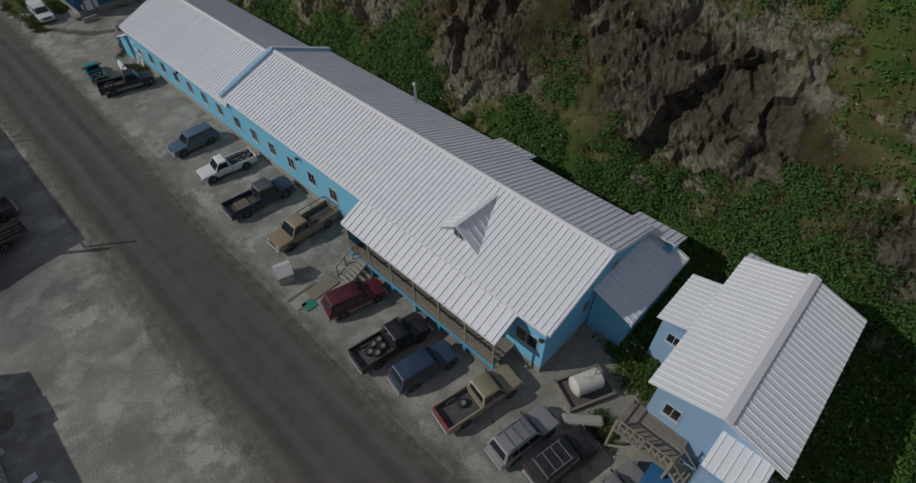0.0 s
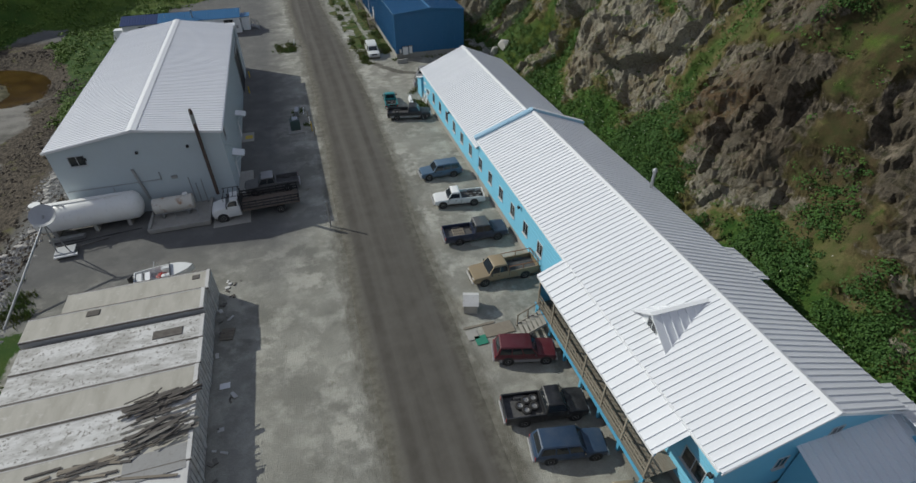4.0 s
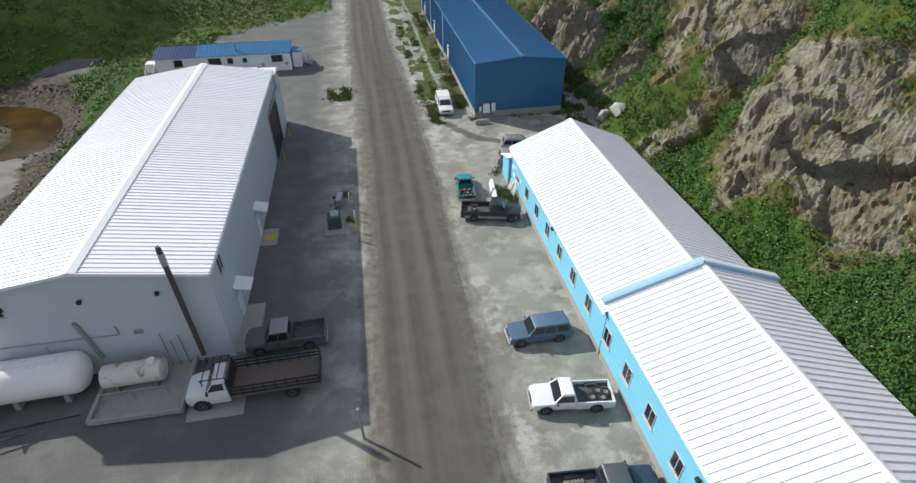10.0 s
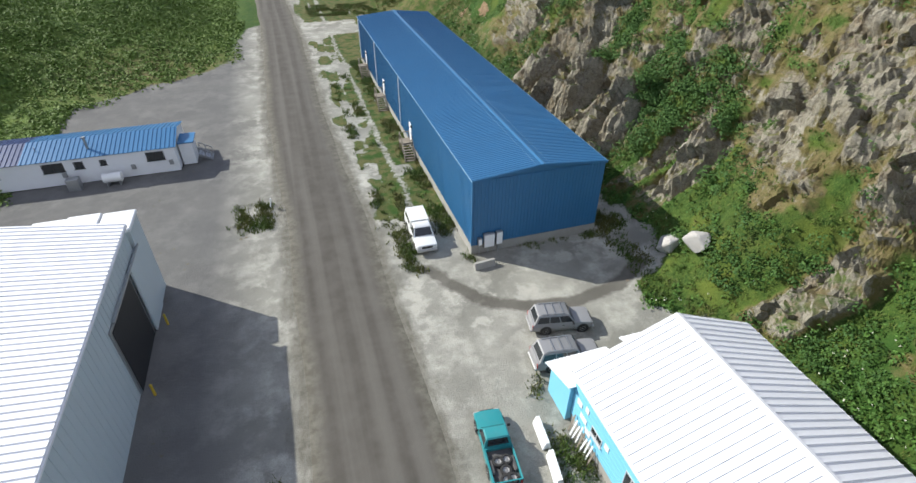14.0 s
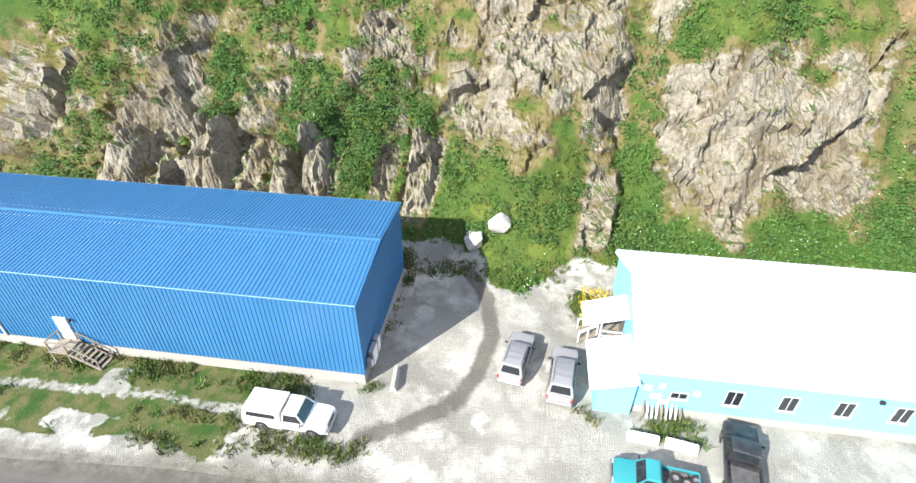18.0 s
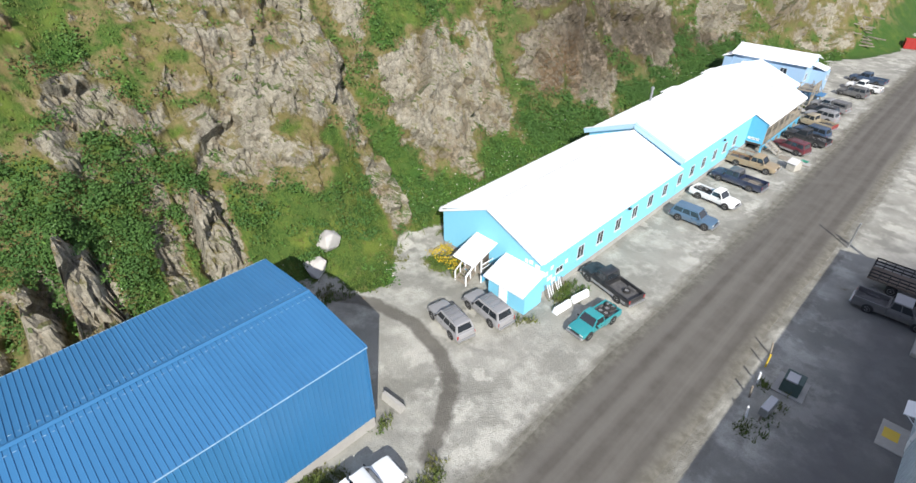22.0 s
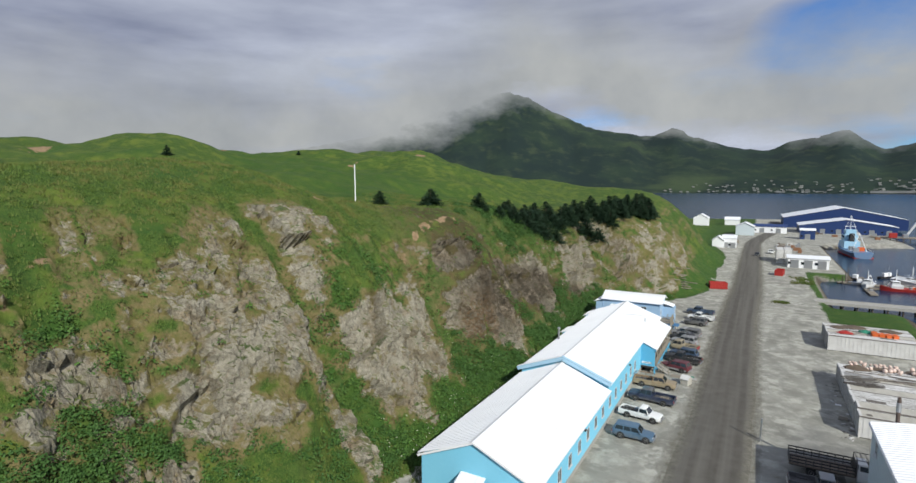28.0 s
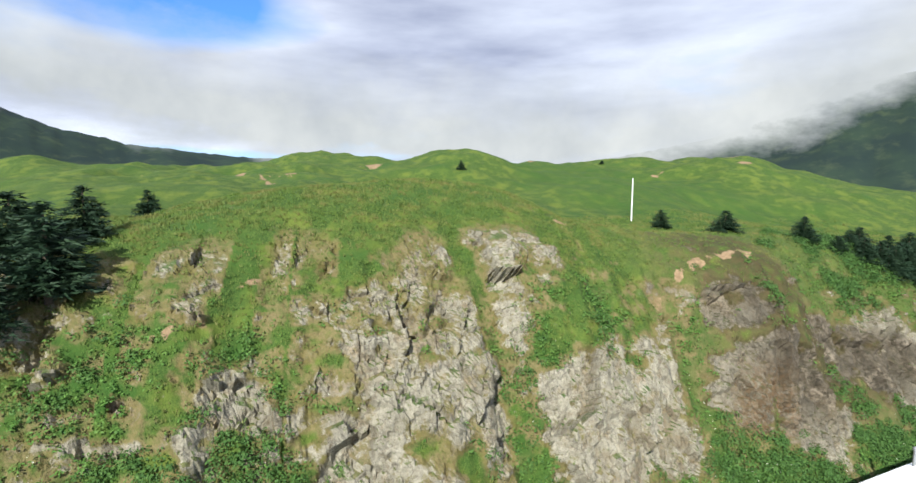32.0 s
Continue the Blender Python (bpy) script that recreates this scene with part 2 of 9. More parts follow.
# ---- mesh tools ----
class Build:
    """Collects boxes, tubes, sheets and turned forms into one mesh."""

    def __init__(self):
        self.v, self.f = [], []

    def add(self, verts, faces, m=None):
        n = len(self.v)
        self.v += [tuple(m @ Vector(p)) for p in verts] if m else [tuple(p) for p in verts]
        self.f += [tuple(i + n for i in f) for f in faces]
        return self

    def box(self, x, y, z, sx, sy, sz, m=None, bevel=0.0, top=None):
        """A box centred in x and y with its foot at z; top: (scale x, scale y, shift x, shift y) of its upper face; bevel cuts the upright and upper edges."""
        tx, ty, ox, oy = top or (1, 1, 0, 0)
        hx, hy = sx / 2, sy / 2
        if bevel <= 0:
            ps = [(x + a * hx, y + b * hy, z) for a, b in ((-1, -1), (1, -1), (1, 1), (-1, 1))]
            ps += [(x + ox + a * hx * tx, y + oy + b * hy * ty, z + sz) for a, b in ((-1, -1), (1, -1), (1, 1), (-1, 1))]
            return self.add(ps, [(3, 2, 1, 0), (4, 5, 6, 7), (0, 1, 5, 4), (1, 2, 6, 5), (2, 3, 7, 6), (3, 0, 4, 7)], m)
        rings = []
        for zz, inset, k in ((0, 0, 0), (sz - bevel, 0, 1 - bevel / sz), (sz, bevel, 1)):
            ax, ay, cx, cy = hx * (1 + (tx - 1) * k) - inset, hy * (1 + (ty - 1) * k) - inset, x + ox * k, y + oy * k
            c = min(bevel, ax * 0.6, ay * 0.6)
            rings.append([(cx + p, cy + q, z + zz) for p, q in ((-ax + c, -ay), (ax - c, -ay), (ax, -ay + c), (ax, ay - c), (ax - c, ay), (-ax + c, ay), (-ax, ay - c), (-ax, -ay + c))])
        return self.loft(rings, m)

    def loft(self, rings, m=None, caps=True):
        n = len(rings[0])
        faces = [(k * n + i, k * n + (i + 1) % n, (k + 1) * n + (i + 1) % n, (k + 1) * n + i) for k in range(len(rings) - 1) for i in range(n)]
        if caps:
            faces += [tuple(range(n))[::-1], tuple(range((len(rings) - 1) * n, len(rings) * n))]
        return self.add([p for r in rings for p in r], faces, m)

    def tube(self, a, b, r, n=8, r2=None, caps=True):
        a, b = Vector(a), Vector(b)
        q = (b - a).to_track_quat("Z", "Y")
        r2 = r if r2 is None else r2
        rings = [[p + q @ Vector((rr * math.cos(2 * math.pi * i / n), rr * math.sin(2 * math.pi * i / n), 0)) for i in range(n)] for p, rr in ((a, r), (b, r2))]
        return self.loft(rings, None, caps)

    def turned(self, profile, a, axis, n=16):
        """A form turned round an axis from a: profile of (distance along the axis, radius)."""
        a, axis = Vector(a), Vector(axis).normalized()
        q = axis.to_track_quat("Z", "Y")
        return self.loft([[a + axis * d + q @ Vector((r * math.cos(2 * math.pi * i / n), r * math.sin(2 * math.pi * i / n), 0)) for i in range(n)] for d, r in profile])

    def bar(self, a, b, w, h):
        """A squared beam from a to b, w wide and h high."""
        a, b = Vector(a), Vector(b)
        d = (b - a).normalized()
        side = d.cross(Vector((0, 0, 1)))
        side = side.normalized() if side.length > 1e-4 else Vector((1, 0, 0))
        up = side.cross(d)
        rings = [[p + side * (s * w / 2) + up * (u * h / 2) for s, u in ((-1, -1), (1, -1), (1, 1), (-1, 1))] for p in (a, b)]
        return self.loft(rings)

    def slab(self, pts, n, thick):
        """A plate from a ring of points, thickened along n."""
        n = Vector(n).normalized() * thick
        pts = [Vector(p) for p in pts]
        return self.loft([[p - n for p in pts], pts])

    def mesh(self, name, material, smooth=False):
        me = bpy.data.meshes.new(name)
        me.from_pydata(self.v, [], self.f)
        bm = bmesh.new()
        bm.from_mesh(me)
        bmesh.ops.recalc_face_normals(bm, faces=bm.faces)
        bm.to_mesh(me)
        bm.free()
        for mt in material if isinstance(material, (list, tuple)) else (material,):
            me.materials.append(mt)
        if smooth:
            me.polygons.foreach_set("use_smooth", [True] * len(me.polygons))
            me.set_sharp_from_angle(angle=radians(38))
        return me


def part(name, build, material, parent, label="", smooth=False):
    """One mesh object under a thing or a part."""
    ob = new(name, build.mesh(name, material, smooth) if isinstance(build, Build) else build)
    ob.parent = parent
    return tagged(ob, label)


def thing(name, label, category, at=(0, 0, 0), turn=0.0, group="", kind=""):
    ob = new(name)
    ob.empty_display_size = 0.2
    ob.matrix_world = pose(*at, 0, 0, turn)
    return tagged(ob, label, category, group, kind)


def single(name, build, material, label, category, kind="", group="", smooth=False):
    return tagged(new(name, build.mesh(name, material, smooth)), label, category, group, kind)


def smooth01(a, b, v):
    t = np.clip((v - a) / (b - a), 0, 1)
    return t * t * (3 - 2 * t)


def value_noise(x, y, seed=0):
    xi, yi = np.floor(x).astype(np.int64), np.floor(y).astype(np.int64)
    u, v = x - xi, y - yi
    u, v = u * u * (3 - 2 * u), v * v * (3 - 2 * v)

    def h(i, j):
        k = (i * 374761393 + j * 668265263 + seed * 974711) & 0xFFFFFFFF
        k = ((k ^ (k >> 13)) * 1274126177) & 0xFFFFFFFF
        return ((k ^ (k >> 16)) & 0xFFFF) / 65535.0
    return (h(xi, yi) * (1 - u) + h(xi + 1, yi) * u) * (1 - v) + (h(xi, yi + 1) * (1 - u) + h(xi + 1, yi + 1) * u) * v


def fbm(x, y, octaves=5, seed=0, gain=0.5):
    total, amp, norm = 0, 1.0, 0
    for o in range(octaves):
        total, norm = total + amp * value_noise(x * 2 ** o, y * 2 ** o, seed + o), norm + amp
        amp *= gain
    return total / norm * 2 - 1

# ---- the ground ----
def spaced(stops):
    """Grid lines: (from, to, step) runs joined."""
    out = []
    for a, b, s in stops:
        out += list(np.arange(a, b - 1e-6, s))
    return np.array(out + [stops[-1][1]])


def road_x(y):
    """The road's centre line."""
    y = np.asarray(y, float)
    return 4.5 + 0.7 * smooth01(25, 70, y) - 1.1 * smooth01(90, 125, y) - 2.6 * smooth01(150, 260, y) - 16 * smooth01(260, 420, y) - 1.0 * smooth01(-20, -70, y) - 14 * smooth01(-190, -330, y)


def foot_x(y):
    """Where the hill's foot runs."""
    return 32.3 + 1.0 * np.sin(y * 0.13 + 1) + 0.7 * np.sin(y * 0.31) - 19 * smooth01(-18, -58, y) + 13 * smooth01(-132, -160, y) - 16 * smooth01(150, 240, y)


# rock outcrops away from the main cliff: middle along y, half length, middle height, half height, weight
OUTCROPS = [(5, 9, 8.5, 4.0, 0.5), (-45, 14, 8.0, 5.0, 0.12), (115, 5.0, 9.0, 4.5, 0.5), (112, 2.0, 14.5, 1.5, 0.75), (128, 6.0, 10.0, 4.0, 0.7)]


def slope_y(x):
    """Where the north-western slope begins."""
    return 112.5 + 0.7 * (x + 58)


def profile(s):
    """The hill's height over the distance from its foot."""
    return np.interp(s, [-40, 0, 1.5, 5, 8.2, 10.6, 13.5, 17.5, 21.5, 29, 42, 60, 78, 110, 150, 230, 320, 480, 700], [0, 0, 0.9, 4.2, 8.6, 13.2, 18.4, 23.2, 25.6, 28.2, 28.8, 28.6, 31, 38.5, 43, 40, 34, 14, -6])


# buttresses standing out at the hill's foot: middle along y, half width, height of the top, distance of the face from the foot
BUTTRESSES = [(97.0, 1.3, 10.6, 2.4), (100.2, 1.0, 7.0, 2.8), (87.0, 1.4, 10.0, 3.8), (90.6, 0.9, 6.0, 3.8), (109.5, 2.6, 10.0, 3.4), (104.4, 1.4, 6.4, 3.2), (117, 2.6, 9.0, 3.4), (69.9, 1.3, 5.2, 3.4)]


def height(x, y):
    s = x - foot_x(y)
    bulge = 2.4 * np.exp(-((y - 59.5) / 6.0) ** 2) - 1.8 * np.exp(-((y - 66.8) / 2.0) ** 2) + 0.8 * np.exp(-((y - 95) / 3.0) ** 2) - 2.0 * np.exp(-((y - 43.0) / 2.6) ** 2) + 1.2 * np.exp(-((y - 27) / 5) ** 2) - 1.2 * np.exp(-((y - 101) / 6) ** 2)
    hill = profile(s + bulge * smooth01(2, 7, s) * smooth01(40, 15, s))
    for cy, wide, top, face in BUTTRESSES:
        lean = y - cy + 0.22 * (s - face)
        knob = top * smooth01(face - 2.2, face + 3.0, s + 0.5 * np.abs(lean)) * smooth01(wide * 1.6, wide * 0.4, np.abs(lean)) * smooth01(face + 9, face + 5, s)
        hill = np.maximum(hill, knob * (0.92 + 0.08 * np.sin(lean * 3.0)))
    big = fbm(x / 55 + 3.1, y / 55, 4, 11)
    hill = hill + smooth01(22, 70, s) * (big * 7.0 + 1.3 * fbm(x / 13, y / 13, 3, 6) + 3.0 * fbm(x / 18, y / 18, 3, 5) * smooth01(60, 120, s)) + smooth01(3, 9, s) * fbm(x / 5, y / 5, 3, 21) * 0.5
    hill = hill + 5.3 * np.exp(-((x - 72) / 12) ** 2 - ((y - 70) / 25) ** 4)
    hill = hill - 1.4 * np.exp(-((x - 49) / 5) ** 2 - ((y - 71) / 10) ** 2) - 3.0 * np.exp(-((x - 70) / 13) ** 2 - ((y - 24) / 22) ** 2)
    for cx, cy, up, wide in ((141, -97, 4.0, 34), (133, 25, 2.4, 24), (180, 108, -4.0, 34), (172, 66, -2.0, 16), (158, -44, 2.6, 30), (112, -66, 1.6, 22), (194, 82, -5.0, 10), (152, 84, -3.0, 8), (177, 147, 6.5, 26), (160, 48, 1.2, 16), (48, -160, 12.0, 22), (72, -112, 6.5, 32), (46, -122, 7.5, 25), (47, 186, -6.0, 12)):
        hill = hill + up * np.exp(-((x - cx) ** 2 + (y - cy) ** 2) / wide ** 2)
    hill = hill * (1 - 0.20 * smooth01(15, -32, y) * smooth01(75, 45, s))
    hill = hill * (0.30 + 0.70 * smooth01(-300, -60, y)) * smooth01(-330, -250, y)
    hill = hill * (1 - 0.45 * smooth01(105, 190, y)) * smooth01(620, 330, y)
    west = smooth01(0, 14, -27.0 - 10.0 * smooth01(82, 104, y) - 7.0 * smooth01(100, 116, y) - x - 1.5 * np.sin(y * 0.08)) * smooth01(5, -4, y - slope_y(x) - 2 * np.sin(x * 0.3))
    shore = -west * smooth01(-40, -25, y) * (1.55 + 0.12 * fbm(x / 9, y / 9, 3, 14) + 1.6 * smooth01(-62, -95, x + 0.2 * (y - 90)))
    ring = np.hypot(x + 54, y - 93)
    flat = np.where(ring < 14.3, -1.62 - 0.5 * np.exp(-((ring - 11.7) / 2.4) ** 2) + 0.10 * fbm(x / 4, y / 4, 4, 15) * smooth01(11, 9, ring), -1.79 + 0.15 * (ring - 14.3))
    ringed = smooth01(20, 15.5, ring) * smooth01(85.5, 91, y)
    shore = shore * (1 - ringed) + flat * ringed
    wy = smooth01(-3, 36, y - slope_y(x)) * smooth01(-8, -26, x - (road_x(y) - 4.45))
    meadow = wy * (2.0 + 4.5 * smooth01(0, 120, -x - 20) + 9.0 * smooth01(140, 330, y) + 4.5 * fbm(x / 28, y / 28, 3, 9) * smooth01(0, 30, y - 125) + 1.1 * fbm(x / 8, y / 8, 3, 19) * smooth01(0, 20, y - 118))
    meadow = meadow + 13.0 * smooth01(0, 24, y - slope_y(x) - 3 * np.sin(x * 0.17)) * smooth01(-29, -60, x) * smooth01(-150, -110, x)
    quay = -13.5 - 11 * smooth01(-98, -108, y) - 50 * smooth01(-205, -245, y)
    harbour = -5.0 * smooth01(0, 7, quay - x) * np.maximum(smooth01(-46, -54, y), smooth01(-14, -26, x + 12) * smooth01(-20, -32, y))
    sea = -6.0 * smooth01(-420, -520, y - 0.3 * x)
    rough = 0.05 * fbm(x / 3, y / 3, 3, 2)
    return hill + np.minimum(np.minimum(shore, harbour), sea) + meadow + rough * smooth01(2.0, 5.0, np.abs(x - road_x(y)))


def facets(u, v, size, seed):
    """Broken rock: each cell of an uneven net is a tilted facet."""
    uu, vv = u / size, v / size
    iu, iv = np.floor(uu).astype(np.int64), np.floor(vv).astype(np.int64)
    best, out = np.full(u.shape, 9.0), np.zeros(u.shape)

    def rnd(i, j, k):
        return value_noise(i.astype(float) + 0.0, j.astype(float) + 0.0, seed + k)
    for a in (-1, 0, 1):
        for b in (-1, 0, 1):
            ci, cj = iu + a, iv + b
            pu, pv = ci + rnd(ci, cj, 1), cj + rnd(ci, cj, 2)
            d = (uu - pu) ** 2 + (vv - pv) ** 2
            h = rnd(ci, cj, 3) - 0.5 + (rnd(ci, cj, 4) - 0.5) * 1.3 * (uu - pu) + (rnd(ci, cj, 5) - 0.5) * 1.3 * (vv - pv)
            near = d < best
            out, best = np.where(near, h, out), np.where(near, d, best)
    return out


gx = spaced([(-3200, -400, 200), (-400, -60, 20), (-60, -24, 1.0), (-24, -4, 2.0), (-4, 14, 0.5), (14, 28, 0.6), (28, 31, 0.5), (31, 53, 0.19), (53, 58, 0.32), (58, 80, 0.8), (80, 150, 1.7), (150, 230, 3.2), (230, 420, 9), (420, 3200, 150)])
gy = spaced([(-3200, -460, 200), (-460, -70, 6), (-70, -30, 0.8), (-30, 18, 0.30), (18, 112, 0.22), (112, 128, 0.30), (128, 180, 0.9), (180, 420, 7), (420, 3200, 200)])
GX, GY = np.meshgrid(gx, gy, indexing="ij")
GZ = height(GX, GY)
S = GX - foot_x(GY)

# what covers the ground
wob = fbm(GX / 4.0, GY / 4.0, 4, 31)
rock = np.full(GX.shape, -1.0)
for cy, ly, cz, lz, wgt in OUTCROPS:
    d = np.sqrt(((GY - cy) / ly) ** 2 + ((GZ - cz) / lz) ** 2)
    rock = np.maximum(rock, wgt * (1.35 - d))


def face(solid, *outline):
    """A bare rock face: how solid it is, and its outline as (along the hill, height)."""
    global rock
    inside, gap = np.zeros(GX.shape, bool), np.full(GX.shape, 99.0)
    u, v = GY + 0.9 * wob, GZ + 0.7 * wob_b
    for (ay, az), (by, bz) in zip(outline, outline[1:] + outline[:1]):
        q = np.clip(((u - ay) * (by - ay) + (v - az) * (bz - az)) / ((by - ay) ** 2 + (bz - az) ** 2), 0, 1)
        gap = np.minimum(gap, np.hypot(u - ay - q * (by - ay), v - az - q * (bz - az)))
        inside ^= ((az > v) != (bz > v)) & (u < (by - ay) * (v - az) / (bz - az + 1e-9) + ay)
    rock = np.maximum(rock, np.where(inside, np.minimum(solid, 0.12 + gap * 0.38), np.maximum(-1.0, 0.12 - gap * 0.38)))


wob_b = fbm(GX / 3.0 + 7, GY / 3.0, 4, 37)
face(0.25, (78, 24.5), (72.5, 26.8), (65, 27.8), (59.5, 28.3), (57.5, 26.5), (63, 21), (65, 16), (73, 15.5), (80, 16.5), (82.6, 18), (81.7, 22))
face(0.95, (81, 14.5), (80.6, 19), (74, 18.2), (68, 17.2), (65.2, 15.5), (65.6, 9), (69.8, 9), (74, 11.2), (79, 12.5))
face(1.2, (86, 13.6), (83.1, 15.7), (80.9, 14.2), (78.7, 12), (74.2, 9.3), (77.2, 8), (82, 8.7), (84.8, 10.3))
face(0.8, (86.2, 21.1), (84.7, 22.3), (81.3, 22.5), (82.4, 20.2))
face(1.1, (64, 15), (60, 17), (52, 13.8), (48.3, 11), (43, 6), (41.5, 4), (48, 3.6), (55.8, 5.5), (57.4, 2.5), (63, 4), (64.5, 9.8))
face(0.5, (43.4, 21.2), (41.0, 21), (43.4, 13), (43, 7), (46.6, 7), (46.4, 13))
face(0.6, (33.4, 22), (36.6, 21.6), (38.6, 17.5), (36, 17))
face(0.75, (37, 15.5), (27.3, 16), (25.5, 8), (22, 6.5), (28, 2.9), (34, 3.8), (36, 10))
face(0.75, (52.5, 13), (49.5, 15.8), (45.4, 14.6), (44.2, 11), (47.8, 8))
face(0.7, (44, 10), (38.2, 14), (34.7, 14), (33.4, 9.8), (38.3, 7.6))
face(0.6, (21.4, 16.1), (2.4, 15), (-1, 10), (-1, 3.3), (7, 3.4), (18, 9.5))
face(0.75, (20, 7.9), (22.7, 14.9), (19.6, 17), (14.7, 14.7), (11.6, 7.8), (14, 7))
face(0.6, (37, 19), (31.9, 20.5), (29.5, 18.5), (34.2, 16.7))
face(0.75, (-5.5, 7), (-14.6, 13.6), (-24.5, 14.1), (-27, 10), (-22, 5), (-8.5, 3.6))
face(0.7, (95, 19.2), (88.5, 18.4), (88.8, 15.2), (93, 14.8), (94, 17))
face(0.6, (95.6, 16.2), (93, 16.2), (93, 11.3), (94.6, 12.8))
face(0.6, (99.2, 14), (97, 15.6), (96.6, 14.4), (98, 13.3))
face(0.55, (99, 11.8), (97.3, 11.6), (97.3, 10.1))
face(0.6, (112.5, 11.8), (108, 11.4), (106, 10), (109.2, 9.2), (109.5, 5), (112, 4))
face(0.2, (105.8, 9), (104, 8.3), (98, 8), (98, 5.4), (104, 4.2), (106, 6))
for cy, wide, top, front in BUTTRESSES:
    lean = GY - cy + 0.22 * (S - front)
    rock = np.maximum(rock, 1.1 * smooth01(wide * 1.35, wide * 0.8, np.abs(lean)) * smooth01(front - 2.0, front - 0.8, S) * smooth01(front + 4.6, front + 2.4, S) + np.where(np.abs(lean) < wide * 1.4, 0.0, -1.0))
ledge = fbm(GY / 3.0 + GZ * 0.35, GZ / 1.3 - GY * 0.12, 4, 47)
streak = fbm((GY + 0.35 * GZ) / 3.4, GZ / 9.0 + GX * 0.02, 4, 53)
band = smooth01(3.5, 7.0, GZ) * smooth01(25.0, 19.0, GZ + 3 * wob) * smooth01(-75, -45, GY) * smooth01(96, 88, GY)
gully = 1.1 * np.exp(-((GY - 66.6 - 0.06 * (GZ - 10)) / 1.3) ** 2) + 0.7 * np.exp(-((GY - 43.3) / 1.8) ** 2) + 0.5 * np.exp(-((GY + 2) / 2.5) ** 2) + 0.6 * np.exp(-((GY - 17.5) / 2.0) ** 2)
rock = 0.80 * rock + 0.12 * band + 0.22 * wob + 0.55 * ledge + 0.32 * streak - 0.75 * gully + 0.42 * fbm(GY / 1.3, GZ / 0.9, 4, 57)
raw = rock
rock = smooth01(-0.26, 0.50, rock) * smooth01(1.0, 2.4, S) * smooth01(27, 22.5, S)
apron = np.exp(-((GX - 32) / 2.6) ** 2 - ((GY - 86) / 7) ** 2) * 2.6 + np.exp(-((GX - 31.5) / 2.4) ** 2 - ((GY - 70.5) / 3) ** 2) * 3.0 - 3.5 * smooth01(8, 2, GY) * smooth01(-60, -30, GY) - np.exp(-((GX - 30.5) / 2.2) ** 2 - ((GY - 77) / 2.2) ** 2) * 3.2
hillside = smooth01(-1.6, 0.6, S - apron + 1.5 * fbm(GX / 2, GY / 2, 3, 8)) * (GX > 8)
side_n = smooth01(4.6, 6.6, GX - road_x(GY) - 1.6 * fbm(GX / 2, GY / 5, 3, 61)) * smooth01(92, 95, GY) * (GX < 40)
side_n = side_n * smooth01(0.12, 0.45, 0.5 + fbm(GX / 1.6, GY / 4.0, 4, 62) + 0.25 * smooth01(8, 12, GX - road_x(GY)))
side_n = side_n * (1 - 0.62 * np.exp(-((GX - 14.0 - 0.5 * wob) / 0.7) ** 2)) * (1 - 0.4 * np.exp(-((GX - 11.9 - 0.5 * wob) / 0.5) ** 2))
grass = np.maximum(hillside, side_n)
grass = np.maximum(grass, smooth01(-12, -20, GX - road_x(GY) + 6 * fbm(GX / 9, GY / 9, 3, 63) - 0.25 * (GY - 130)) * smooth01(-2, 3, GY - slope_y(GX) + 2 * wob))
grass = np.maximum(grass, smooth01(205, 225, GY) * smooth01(4.5, 7, np.abs(GX - road_x(GY))))
grass = np.maximum(grass, smooth01(-23.5, -25, GX + 1.5 * wob) * smooth01(34, 31, GY + wob) * smooth01(-60, -40, GY) * smooth01(-32.5, -31, GX))
grass = np.maximum(grass, smooth01(-25.2, -26.2, GX + wob) * smooth01(72, 80, GY) * smooth01(-37, -34.5, GX + 0.32 * np.clip(GY - 92, 0, 22) + 1.5 * wob))
grass = np.maximum(grass, 0.9 * smooth01(-11.5, -13.5, GX + wob) * smooth01(-20, -30, GY) * smooth01(-114, -104, GY) * smooth01(-0.6, -0.2, GZ))
grass = np.maximum(grass, smooth01(8, 12, np.abs(GX - road_x(GY)) - 4 * smooth01(-140, -160, GY) + 1.5 * fbm(GX / 4, GY / 6, 3, 68)) * smooth01(-85, -110, GY) * (GX > road_x(GY)))
grass = np.maximum(grass, smooth01(20.5, 23, GX + wob) * smooth01(3.6, 2.2, GY) * smooth01(-40, -30, GY))
spur = smooth01(7.0, 4.6, np.abs(GY - 171.5 + 2 * wob)) * smooth01(21.5, 18.5, GX + wob) * (GX > road_x(GY))
grass = grass * smooth01(-1.1, -0.5, GZ) * (1 - spur)
rock = np.where(GX > 20, rock, 0)
beach = np.maximum(smooth01(-0.15, -0.5, GZ), smooth01(26, 22, np.hypot(GX + 54, GY - 93) + 2 * wob) * (GY > 86)) * (GX < -10)
dry = smooth01(0.0, 0.5, 0.8 * fbm(GX / 7, GY / 7, 4, 71) + 0.85 * smooth01(-0.45, 0.10, raw) * smooth01(30, 20, S) - 0.2 - 0.3 * smooth01(80, 92, GY) + 0.25 * smooth01(40, 15, GY) - 0.7 * smooth01(-30, -48, GY)) * smooth01(4, 7, S) * smooth01(34, 26, S)
